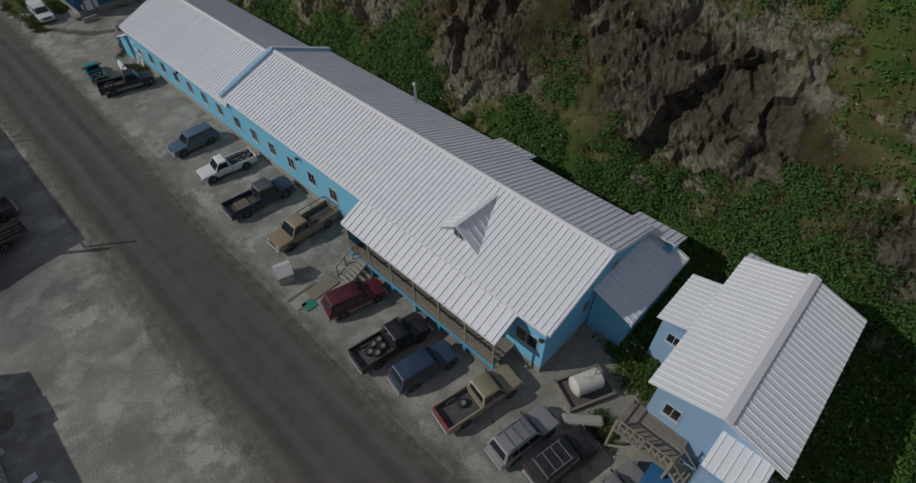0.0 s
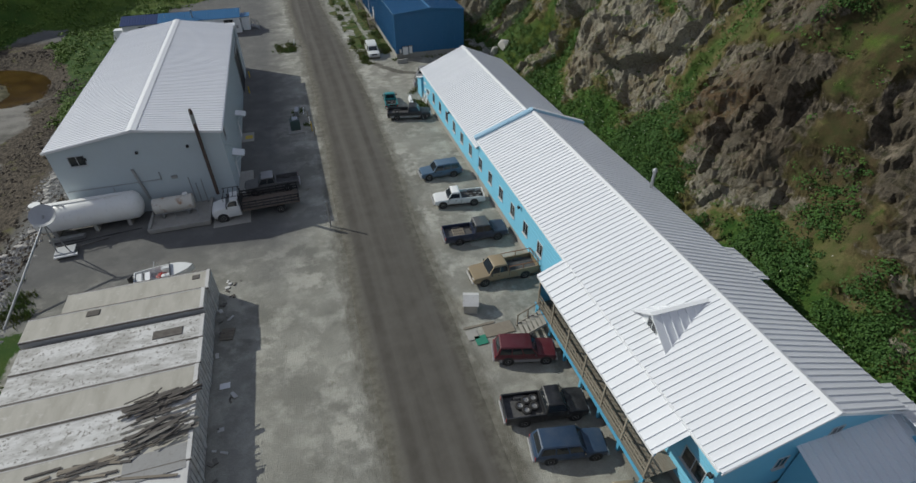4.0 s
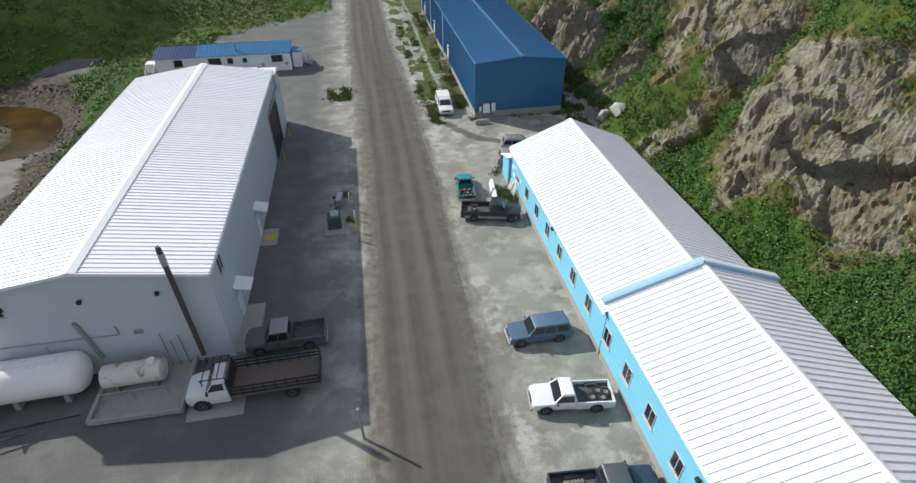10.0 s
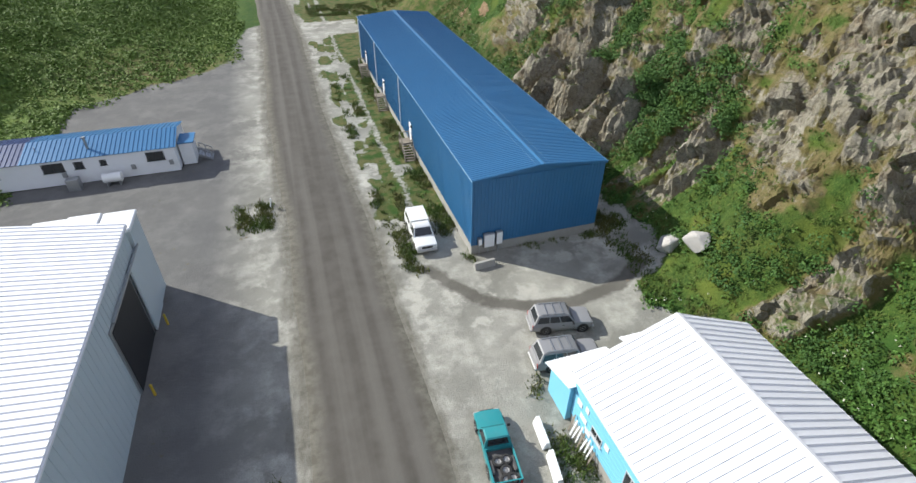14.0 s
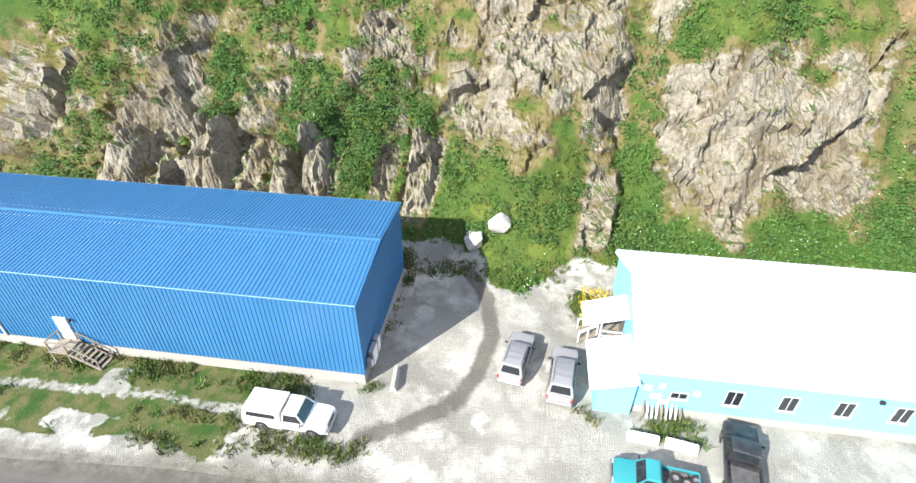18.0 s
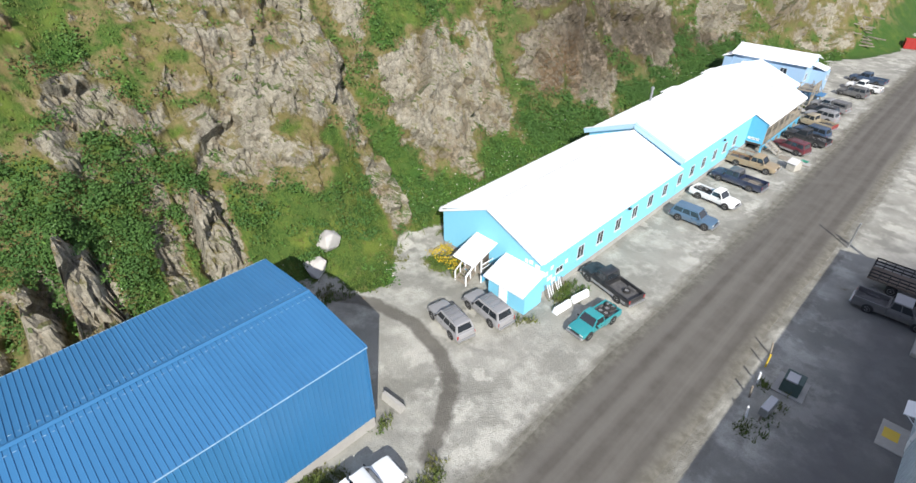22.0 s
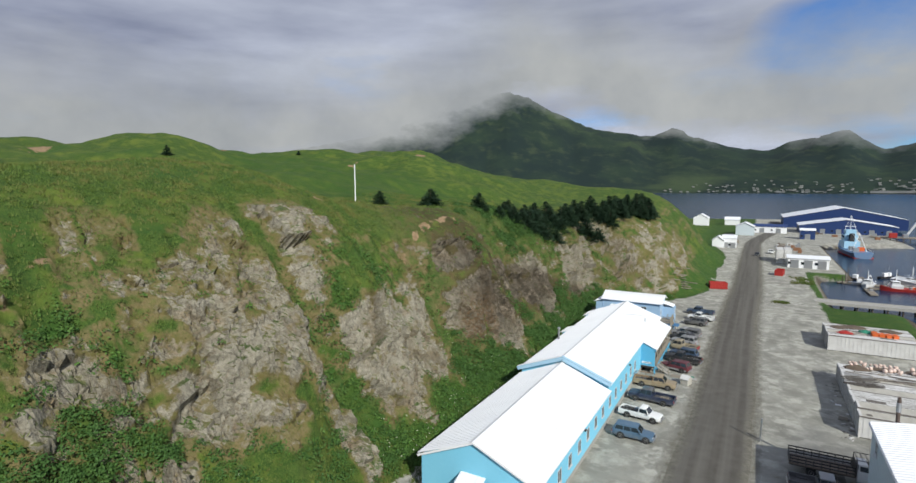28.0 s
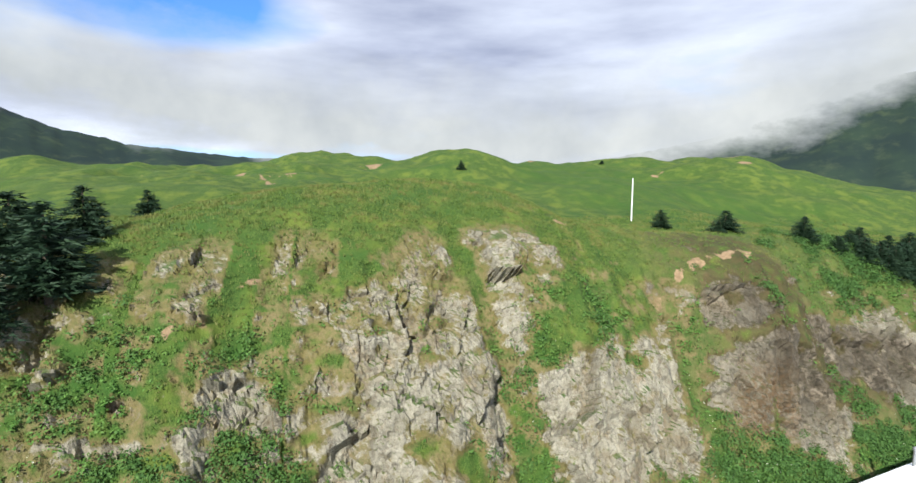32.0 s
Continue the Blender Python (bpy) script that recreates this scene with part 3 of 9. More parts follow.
dry = np.maximum(dry, 0.95 * np.exp(-((GX + 14) / 13) ** 2 - ((GY - 147) / 13) ** 2))
dry = np.maximum(dry, 0.75 * side_n)
lush = smooth01(-0.15, 0.35, fbm(GX / 6, GY / 6, 4, 81) + 0.9 * smooth01(8, 2, S) - 0.3 * smooth01(14, 20, S) - 0.8 * np.exp(-((GX - 35) / 6) ** 2 - ((GY - 77) / 11) ** 2))
lush = np.maximum(lush, 0.3 * smooth01(-20, -30, GX) * smooth01(104, 112, GY))
# brown growth on the southern cliff, also carrying its shade as darker colour
heath_shade = smooth01(-46, -34, GY) * smooth01(48, 30, GY + 4 * wob) * smooth01(3, 8, S) * smooth01(34, 24, S + 2 * wob)
sward = smooth01(12.6, 14.6, GZ + 1.5 * wob - 0.31 * (GY - 10)) * smooth01(23, 18, GY) * smooth01(-45, -30, GY) * (GX > 30)
heath_shade, dry, lush = heath_shade * (1 - 0.75 * sward), dry * (1 - sward), np.maximum(lush, 0.7 * sward)
russet = np.exp(-((GY - 36 + 0.5 * (GZ - 9)) / 3.6) ** 4 - ((GZ - 8.5) / 4.6) ** 4) * smooth01(-0.4, 0.1, wob + 0.5 * wob_b) * (GX > 30)

mudflat = np.maximum(smooth01(14.9, 13.6, np.hypot(GX + 54, GY - 93) + 0.8 * wob), smooth01(-36.5, -40.5, GX + 5 * fbm(GX / 8, GY / 8, 4, 58)) * smooth01(95, 88, GY))
olive = smooth01(11.5, 7.5, np.hypot(GX + 54, GY - 95) + 3.5 * fbm(GX / 3, GY / 3, 4, 59)) * smooth01(88, 93, GY + 3 * wob)
verge = smooth01(6.0, 3.3, np.abs(GX - road_x(GY) - 0.25)) * smooth01(-400, -60, GY)
scar = np.zeros(GX.shape)
for ax, ay, wide, high in ((140, 86, 5, 2.2), (122, 82, 9, 1.7), (128, 76.5, 4, 2.2), (143, 52.5, 2.5, 4.5), (186, -27, 3, 4.5), (130, -38.5, 2.5, 3.2), (113, -55, 2.0, 4.5), (121, -60, 2, 5), (52.4, 89.4, 0.7, 2.6), (49.2, 93.4, 0.6, 1.3), (48.4, 96.2, 0.6, 1.4), (60.3, 50.2, 0.7, 1.6), (44.9, 89.3, 0.9, 1.2), (43.9, 112.3, 1.1, 2.2), (44, 128, 1.2, 5), (49.4, 44, 1.0, 1.6), (49.6, 40, 0.8, 2.2), (49.8, 36, 0.9, 2.6), (50.4, 31, 0.8, 2.4), (51.2, 25.5, 1.0, 3), (53.8, 60.5, 0.8, 2.2), (39.4, 155.4, 1.6, 1.5), (41.5, 149, 1.0, 2.5)):
    scar = np.maximum(scar, 1.15 * np.exp(-((GX - ax) / wide) ** 2 - ((GY - ay) / high) ** 2) + 1.0 * fbm(GX / (0.8 + 0.25 * wide), GY / (0.7 + 0.16 * high), 5, 66) - 0.40)
scar = np.clip(scar, 0, 1)
wet = np.zeros(GX.shape)
WET = ((31, 81), (27.4, 78.8), (23, 78), (19, 78.7), (16.2, 80.1), (14.4, 82.5), (12.8, 85.5))
for (ax, ay), (bx, by) in zip(WET, WET[1:]):
    q = np.clip(((GX - ax) * (bx - ax) + (GY - ay) * (by - ay)) / ((bx - ax) ** 2 + (by - ay) ** 2), 0, 1)
    wet = np.maximum(wet, smooth01(1.15, 0.15, np.hypot(GX - ax - q * (bx - ax), GY - ay - q * (by - ay))))

# broken relief on the rock, pushed out from the face
ju, jv = GY + 0.3 * GZ + 0.9 * wob, 0.75 * GZ + 0.25 * GX + 0.6 * wob_b
blocks = 2.2 * facets(ju, jv, 5.2, 101) + 0.95 * facets(ju - 0.5 * GZ, jv + 0.2 * GY, 1.9, 151) + 0.2 * facets(GY + 0.4 * wob, jv, 0.62, 171)
seams = np.minimum(np.abs(fbm(ju / 2.6, jv / 3.4, 4, 176)), np.abs(fbm(ju / 4.2 + 9, jv / 1.5, 4, 179)) + 0.03)
out_d = rock * (blocks + 0.22 * fbm(GY / 2.2, GZ / 1.6, 5, 175) - 0.5 * smooth01(0.07, 0.0, seams))
out_d += smooth01(3, 7, S) * smooth01(25, 18, S) * (1.5 * fbm(ju / 6.0, GZ / 18.0, 3, 95) + 0.5 * fbm(ju / 2.2, GZ / 5.0, 3, 96))
out_d += (1 - rock) * smooth01(1, 5, S) * smooth01(40, 22, S) * 0.35 * fbm(GX / 1.3, GY / 1.3, 3, 91)
out_d = out_d * (GX > 20)
GXd, GZd = GX - 0.75 * out_d, GZ + 0.55 * out_d

nx, ny = GX.shape
me = bpy.data.meshes.new("ground")
idx = np.arange(nx * ny).reshape(nx, ny)
quads = np.stack([idx[:-1, :-1], idx[1:, :-1], idx[1:, 1:], idx[:-1, 1:]], -1).reshape(-1, 4)
me.vertices.add(nx * ny)
me.vertices.foreach_set("co", np.stack([GXd, GY, GZd], -1).astype(np.float32).ravel())
me.loops.add(quads.size)
me.loops.foreach_set("vertex_index", quads.ravel().astype(np.int32))
me.polygons.add(len(quads))
me.polygons.foreach_set("loop_start", np.arange(0, quads.size, 4, dtype=np.int32))
me.polygons.foreach_set("loop_total", np.full(len(quads), 4, dtype=np.int32))
me.update(calc_edges=True)
face_rock = rock[:-1, :-1].ravel()
me.polygons.foreach_set("use_smooth", (face_rock < 0.35))
for key, arr in (("cover", np.stack([rock, grass, dry, np.ones(rock.shape)], -1)), ("cover_b", np.stack([beach, lush, wet, np.ones(rock.shape)], -1)), ("cover_c", np.stack([scar, heath_shade, russet, np.ones(rock.shape)], -1)), ("cover_d", np.stack([verge, mudflat, olive, np.ones(rock.shape)], -1))):
    at = me.color_attributes.new(key, "FLOAT_COLOR", "POINT")
    at.data.foreach_set("color", arr.astype(np.float32).ravel())


class Nodes:
    """Shorthand for a node tree."""

    def __init__(self, name):
        self.m = bpy.data.materials.new(name)
        self.m.use_nodes = True
        self.t = self.m.node_tree
        self.b = self.t.nodes["Principled BSDF"]
        self.geo = self.t.nodes.new("ShaderNodeNewGeometry")

    def link(self, v, sock):
        if isinstance(v, (int, float)):
            sock.default_value = v
        elif isinstance(v, tuple):
            sock.default_value = (*v, 1) if len(v) == 3 else v
        else:
            self.t.links.new(v, sock)

    def noise(self, scale, detail=5, rough=0.55, stretch=None, vec=None):
        n = self.t.nodes.new("ShaderNodeTexNoise")
        n.inputs["Scale"].default_value, n.inputs["Detail"].default_value, n.inputs["Roughness"].default_value = scale, detail, rough
        v = vec or self.geo.outputs["Position"]
        if stretch:
            mp = self.t.nodes.new("ShaderNodeMapping")
            mp.inputs["Scale"].default_value = stretch
            self.t.links.new(v, mp.inputs[0])
            v = mp.outputs[0]
        self.t.links.new(v, n.inputs["Vector"])
        return n.outputs["Fac"]

    def ramp(self, v, a, b, lo=0.0, hi=1.0):
        n = self.t.nodes.new("ShaderNodeMapRange")
        for k, val in (("From Min", a), ("From Max", b), ("To Min", lo), ("To Max", hi)):
            n.inputs[k].default_value = val
        self.link(v, n.inputs["Value"])
        return n.outputs[0]

    def mix(self, f, a, b):
        n = self.t.nodes.new("ShaderNodeMix")
        n.data_type = "RGBA"
        self.link(f, n.inputs["Factor"])
        self.link(a, n.inputs[6])
        self.link(b, n.inputs[7])
        return n.outputs[2]

    def calc(self, op, a, b=0.0):
        n = self.t.nodes.new("ShaderNodeMath")
        n.operation = op
        self.link(a, n.inputs[0])
        self.link(b, n.inputs[1])
        return n.outputs[0]

    def attr(self, name):
        n = self.t.nodes.new("ShaderNodeAttribute")
        n.attribute_name = name
        s = self.t.nodes.new("ShaderNodeSeparateColor")
        self.t.links.new(n.outputs["Color"], s.inputs[0])
        return s.outputs[0], s.outputs[1], s.outputs[2]

    def bump(self, h, dist, strength=0.7):
        n = self.t.nodes.new("ShaderNodeBump")
        n.inputs["Distance"].default_value, n.inputs["Strength"].default_value = dist, strength
        self.link(h, n.inputs["Height"])
        self.link(n.outputs[0], self.b.inputs["Normal"])

    def done(self, color, rough=0.9, spec=0.3):
        self.link(color, self.b.inputs["Base Color"])
        self.link(rough, self.b.inputs["Roughness"])
        self.b.inputs["Specular IOR Level"].default_value = spec
        return self.m


def ground_material():
    n = Nodes("ground_cover")
    rock_m, grass_m, dry_m = n.attr("cover")
    beach_m, lush_m, wet_m = n.attr("cover_b")
    scar_m, heath_shade_m, russet_m = n.attr("cover_c")
    # gravel yard: pale dust over darker grit, with patches
    big, mid, fine = n.noise(0.16, 6), n.noise(0.9, 6, 0.65), n.noise(14, 4, 0.7)
    px = n.t.nodes.new("ShaderNodeSeparateXYZ")
    n.t.links.new(n.geo.outputs["Position"], px.inputs[0])
    gravel = n.mix(n.ramp(big, 0.38, 0.64), (0.235, 0.231, 0.198), (0.365, 0.358, 0.31))
    gravel = n.mix(n.ramp(n.noise(0.35, 8, 0.68), 0.48, 0.66, 0, 0.8), gravel, (0.53, 0.52, 0.455))
    worn = n.calc("MULTIPLY", n.ramp(n.noise(0.42, 7, 0.62), 0.50, 0.58), n.ramp(n.noise(0.11, 3), 0.44, 0.56))
    gravel = n.mix(n.calc("MULTIPLY", worn, 0.7), gravel, (0.57, 0.555, 0.485))
    grit = n.calc("MULTIPLY", n.ramp(px.outputs[0], -0.5, -5.0), n.ramp(n.calc("ADD", px.outputs[1], n.calc("MULTIPLY", n.noise(0.12, 5), 14.0)), 38.0, 46.0))
    gravel = n.mix(n.calc("MULTIPLY", grit, 0.85), gravel, n.mix(n.ramp(n.noise(0.3, 8, 0.68), 0.5, 0.72), (0.118, 0.118, 0.119), (0.185, 0.183, 0.178)))
    gravel = n.mix(n.ramp(n.noise(0.13, 8, 0.68), 0.50, 0.68, 0, 0.34), gravel, (0.16, 0.156, 0.147))
    gravel = n.mix(n.ramp(fine, 0.40, 0.72, 0, 0.4), gravel, (0.15, 0.146, 0.138))
    gravel = n.mix(n.ramp(n.calc("ADD", wet_m, n.calc("MULTIPLY", n.calc("SUBTRACT", mid, 0.5), 1.2)), 0.3, 0.75, 0, 0.8), gravel, (0.095, 0.087, 0.073))
    verge_m, flat_m, olive_m = n.attr("cover_d")
    rutted = n.calc("ADD", verge_m, n.calc("MULTIPLY", n.calc("SUBTRACT", n.noise(0.6, 7, 0.68, (1.6, 0.5, 1)), 0.5), 1.6))
    gravel = n.mix(n.ramp(rutted, 0.35, 0.85, 0, 0.85), gravel, n.mix(n.ramp(n.noise(1.2, 6, 0.7), 0.4, 0.6), (0.118, 0.110, 0.086), (0.19, 0.18, 0.148)))
    # shore: wet stones
    stones = n.mix(n.ramp(n.noise(2.2, 4, 0.85), 0.42, 0.60), (0.032, 0.026, 0.02), (0.14, 0.115, 0.085))
    stones = n.mix(n.ramp(n.noise(0.4, 5), 0.60, 0.70, 0, 0.6), stones, (0.13, 0.13, 0.035))
    mud = n.mix(n.ramp(n.noise(0.2, 6, 0.6), 0.4, 0.6), (0.12, 0.114, 0.10), (0.25, 0.238, 0.215))
    mud = n.mix(n.ramp(n.calc("ADD", olive_m, n.calc("SUBTRACT", n.noise(0.9, 6, 0.7), 0.5)), 0.3, 0.6), mud, n.mix(n.ramp(n.noise(0.7, 6, 0.7), 0.45, 0.6), (0.060, 0.055, 0.026), (0.125, 0.115, 0.070)))
    stones = n.mix(n.ramp(n.calc("ADD", flat_m, n.calc("MULTIPLY", n.calc("SUBTRACT", n.noise(0.7, 6, 0.7), 0.5), 0.9)), 0.4, 0.6), stones, mud)
    col = n.mix(beach_m, gravel, stones)
    # grass, lush to dry
    g1 = n.mix(n.ramp(n.noise(0.10, 5), 0.38, 0.62), (0.044, 0.094, 0.013), (0.083, 0.138, 0.022))
    g1 = n.mix(n.ramp(n.noise(1.1, 6, 0.7), 0.38, 0.68), g1, (0.030, 0.068, 0.012))
    g1 = n.mix(n.ramp(n.noise(7.0, 4, 0.7, (1, 1, 0.35)), 0.42, 0.70, 0, 0.9), g1, (0.138, 0.184, 0.042))
    g1 = n.mix(n.ramp(n.noise(10.0, 6, 0.8), 0.44, 0.60, 0.7, 0.0), g1, (0.020, 0.045, 0.010))
    g1 = n.mix(n.ramp(n.noise(0.35, 5, 0.6), 0.48, 0.64, 0, 0.6), g1, (0.135, 0.165, 0.028))
    g1 = n.mix(n.calc("MULTIPLY", lush_m, n.ramp(n.noise(0.7, 6, 0.65), 0.36, 0.6)), g1, (0.032, 0.080, 0.014))
    rich = n.calc("MULTIPLY", n.ramp(px.outputs[1], 116.0, 128.0), n.ramp(px.outputs[0], -2.0, -8.0))
    g1 = n.mix(n.calc("MULTIPLY", rich, n.ramp(n.noise(0.16, 6, 0.65), 0.36, 0.58, 0.15, 0.75)), g1, n.mix(n.ramp(n.noise(2.5, 6, 0.75), 0.4, 0.6), (0.085, 0.145, 0.024), (0.175, 0.235, 0.050)))
    straw = n.mix(n.ramp(n.noise(4.5, 7, 0.8), 0.40, 0.60), (0.19, 0.148, 0.074), (0.118, 0.108, 0.042))
    grass_c = n.mix(n.calc("MULTIPLY", dry_m, n.ramp(n.noise(0.8, 5), 0.4, 0.55)), g1, straw)
    # southern brown growth, with shade put into its dark tones
    straw = n.mix(n.calc("MULTIPLY", heath_shade_m, 0.8), straw, n.mix(n.ramp(n.noise(1.4, 6, 0.7), 0.4, 0.6), (0.050, 0.032, 0.017), (0.024, 0.030, 0.010)))
    grass_c = n.mix(n.calc("MULTIPLY", heath_shade_m, n.ramp(n.noise(0.45, 6, 0.65), 0.33, 0.50, 0.0, 0.9)), grass_c, straw)
    edge = n.ramp(n.calc("ADD", grass_m, n.calc("MULTIPLY", n.calc("SUBTRACT", n.noise(1.6, 6, 0.7), 0.5), 1.1)), 0.42, 0.58)
    col = n.mix(edge, col, grass_c)
    col = n.mix(n.ramp(n.calc("ADD", scar_m, n.calc("MULTIPLY", n.calc("SUBTRACT", n.noise(1.4, 6, 0.7), 0.5), 0.7)), 0.38, 0.55), col, n.mix(n.ramp(n.noise(1.8, 5), 0.35, 0.65), (0.30, 0.21, 0.125), (0.20, 0.135, 0.08)))
    # rock: grey and tan faces, dark cracks, lichen and rusty stains
    r1 = n.mix(n.ramp(n.noise(0.3, 5), 0.40, 0.60), (0.222, 0.202, 0.153), (0.297, 0.274, 0.215))
    r1 = n.mix(n.ramp(n.noise(1.7, 8, 0.75), 0.46, 0.70), r1, (0.38, 0.355, 0.288))
    r1 = n.mix(n.ramp(n.noise(0.13, 6, 0.65), 0.52, 0.62, 0, 0.6), r1, n.mix(n.ramp(n.noise(1.7, 5, 0.7), 0.4, 0.6), (0.22, 0.155, 0.085), (0.125, 0.105, 0.06)))
    r1 = n.mix(n.ramp(n.noise(0.55, 6, 0.7), 0.54, 0.68, 0, 0.6), r1, (0.25, 0.168, 0.082))
    crack = n.t.nodes.new("ShaderNodeTexVoronoi")
    crack.feature = "DISTANCE_TO_EDGE"
    crack.inputs["Scale"].default_value = 0.5
    warp = n.t.nodes.new("ShaderNodeMix")
    warp.data_type = "VECTOR"
    nz = n.t.nodes.new("ShaderNodeTexNoise")
    nz.inputs["Scale"].default_value, nz.inputs["Detail"].default_value = 0.9, 5
    n.t.links.new(n.geo.outputs["Position"], nz.inputs["Vector"])
    sc = n.t.nodes.new("ShaderNodeVectorMath")
    sc.operation = "MULTIPLY_ADD"
    sc.inputs[1].default_value = (2.6, 2.6, 2.6)
    n.t.links.new(nz.outputs["Color"], sc.inputs[0])
    n.t.links.new(n.geo.outputs["Position"], sc.inputs[2])
    n.t.links.new(sc.outputs[0], crack.inputs["Vector"])
    r1 = n.mix(n.ramp(crack.outputs["Distance"], 0.0, 0.03, 0.6, 0.0), r1, (0.06, 0.05, 0.045))
    r1 = n.mix(n.ramp(n.noise(2.6, 7, 0.8), 0.52, 0.64, 0, 0.5), r1, (0.19, 0.17, 0.125))
    r1 = n.mix(n.ramp(n.noise(6.5, 5, 0.85), 0.53, 0.64, 0, 0.65), r1, (0.095, 0.084, 0.062))
    pits = n.noise(0.55, 4, 0.6)
    r1 = n.mix(n.calc("MULTIPLY", n.ramp(n.noise(3.6, 4, 0.8), 0.50, 0.56), n.ramp(pits, 0.52, 0.66, 0, 0.8)), r1, (0.10, 0.09, 0.068))
    r1 = n.mix(n.ramp(n.noise(2.4, 5, 0.7), 0.60, 0.68, 0, 0.8), r1, (0.10, 0.13, 0.035))
    joints = n.noise(0.55, 6, 0.6, (0.9, 1.1, 0.32))
    r1 = n.mix(n.ramp(n.calc("ABSOLUTE", n.calc("SUBTRACT", joints, 0.5)), 0.0, 0.010, 0.4, 0.0), r1, (0.08, 0.07, 0.055))
    nz_ = n.t.nodes.new("ShaderNodeSeparateXYZ")
    n.t.links.new(n.geo.outputs["Normal"], nz_.inputs[0])
    tufts = n.ramp(n.calc("ADD", nz_.outputs[2], n.calc("MULTIPLY", n.calc("SUBTRACT", n.noise(0.9, 6, 0.7), 0.5), 1.5)), 0.66, 0.84)
    r1 = n.mix(n.calc("MULTIPLY", tufts, 0.9), r1, n.mix(n.ramp(n.noise(0.5, 5), 0.42, 0.58), straw, g1))
    r1 = n.mix(n.ramp(n.noise(8.0, 6, 0.8), 0.55, 0.66, 0, 0.5), r1, (0.14, 0.125, 0.09))
    r1 = n.mix(n.ramp(n.noise(11.0, 5, 0.8), 0.58, 0.70, 0, 0.4), r1, (0.45, 0.42, 0.35))
    # southern rock: browner, and darkened in colour for the shade on it
    r1 = n.mix(n.calc("MULTIPLY", heath_shade_m, 0.85), r1, n.mix(n.ramp(n.noise(1.3, 8, 0.75), 0.44, 0.60), n.mix(n.ramp(n.noise(0.35, 5, 0.6), 0.5, 0.6), (0.032, 0.025, 0.017), (0.062, 0.048, 0.033)), n.mix(n.ramp(n.noise(0.28, 5, 0.6), 0.48, 0.62), (0.09, 0.072, 0.052), (0.23, 0.19, 0.145))))
    r1 = n.mix(n.calc("MULTIPLY", russet_m, n.ramp(n.noise(1.6, 7, 0.75), 0.40, 0.55, 0, 0.9)), r1, n.mix(n.ramp(n.noise(3.0, 5, 0.7), 0.4, 0.6), (0.15, 0.088, 0.044), (0.09, 0.062, 0.032)))
    broken = n.calc("ADD", n.calc("MULTIPLY", n.calc("SUBTRACT", n.noise(1.3, 8, 0.8), 0.5), 1.9), n.calc("MULTIPLY", n.calc("SUBTRACT", n.noise(0.33, 5, 0.6), 0.5), 1.5))
    redge = n.ramp(n.calc("ADD", n.calc("MULTIPLY", rock_m, 0.78), broken), 0.36, 0.58)
    fringe = n.calc("MULTIPLY", n.ramp(n.calc("ADD", rock_m, n.calc("MULTIPLY", broken, 0.9)), -0.1, 0.3), n.ramp(rock_m, 0.0, 0.05))
    col = n.mix(n.calc("MULTIPLY", fringe, 0.85), col, n.mix(n.ramp(n.noise(0.6, 6, 0.7), 0.46, 0.60), straw, n.mix(heath_shade_m, (0.135, 0.112, 0.04), (0.050, 0.040, 0.019))))
    col = n.mix(redge, col, r1)
    h = n.calc("ADD", n.calc("MULTIPLY", n.noise(3.0, 8, 0.7), n.ramp(rock_m, 0, 1, 0.35, 1.0)), n.calc("MULTIPLY", n.noise(13, 4), 0.42))
    h = n.calc("ADD", h, n.calc("MULTIPLY", n.calc("MULTIPLY", n.ramp(crack.outputs["Distance"], 0.0, 0.16), 0.5), rock_m))
    n.bump(h, 0.17, 1.0)
    return n.done(col, 0.92, 0.2)


M_GROUND = ground_material()
me.materials.append(M_GROUND)
tagged(new("ground", me), "gravel yard, stony shore and grassy hill with broken rock faces", "ground", kind="structure")


def ground_z(x, y):
    return float(height(np.array([float(x)]), np.array([float(y)]))[0])


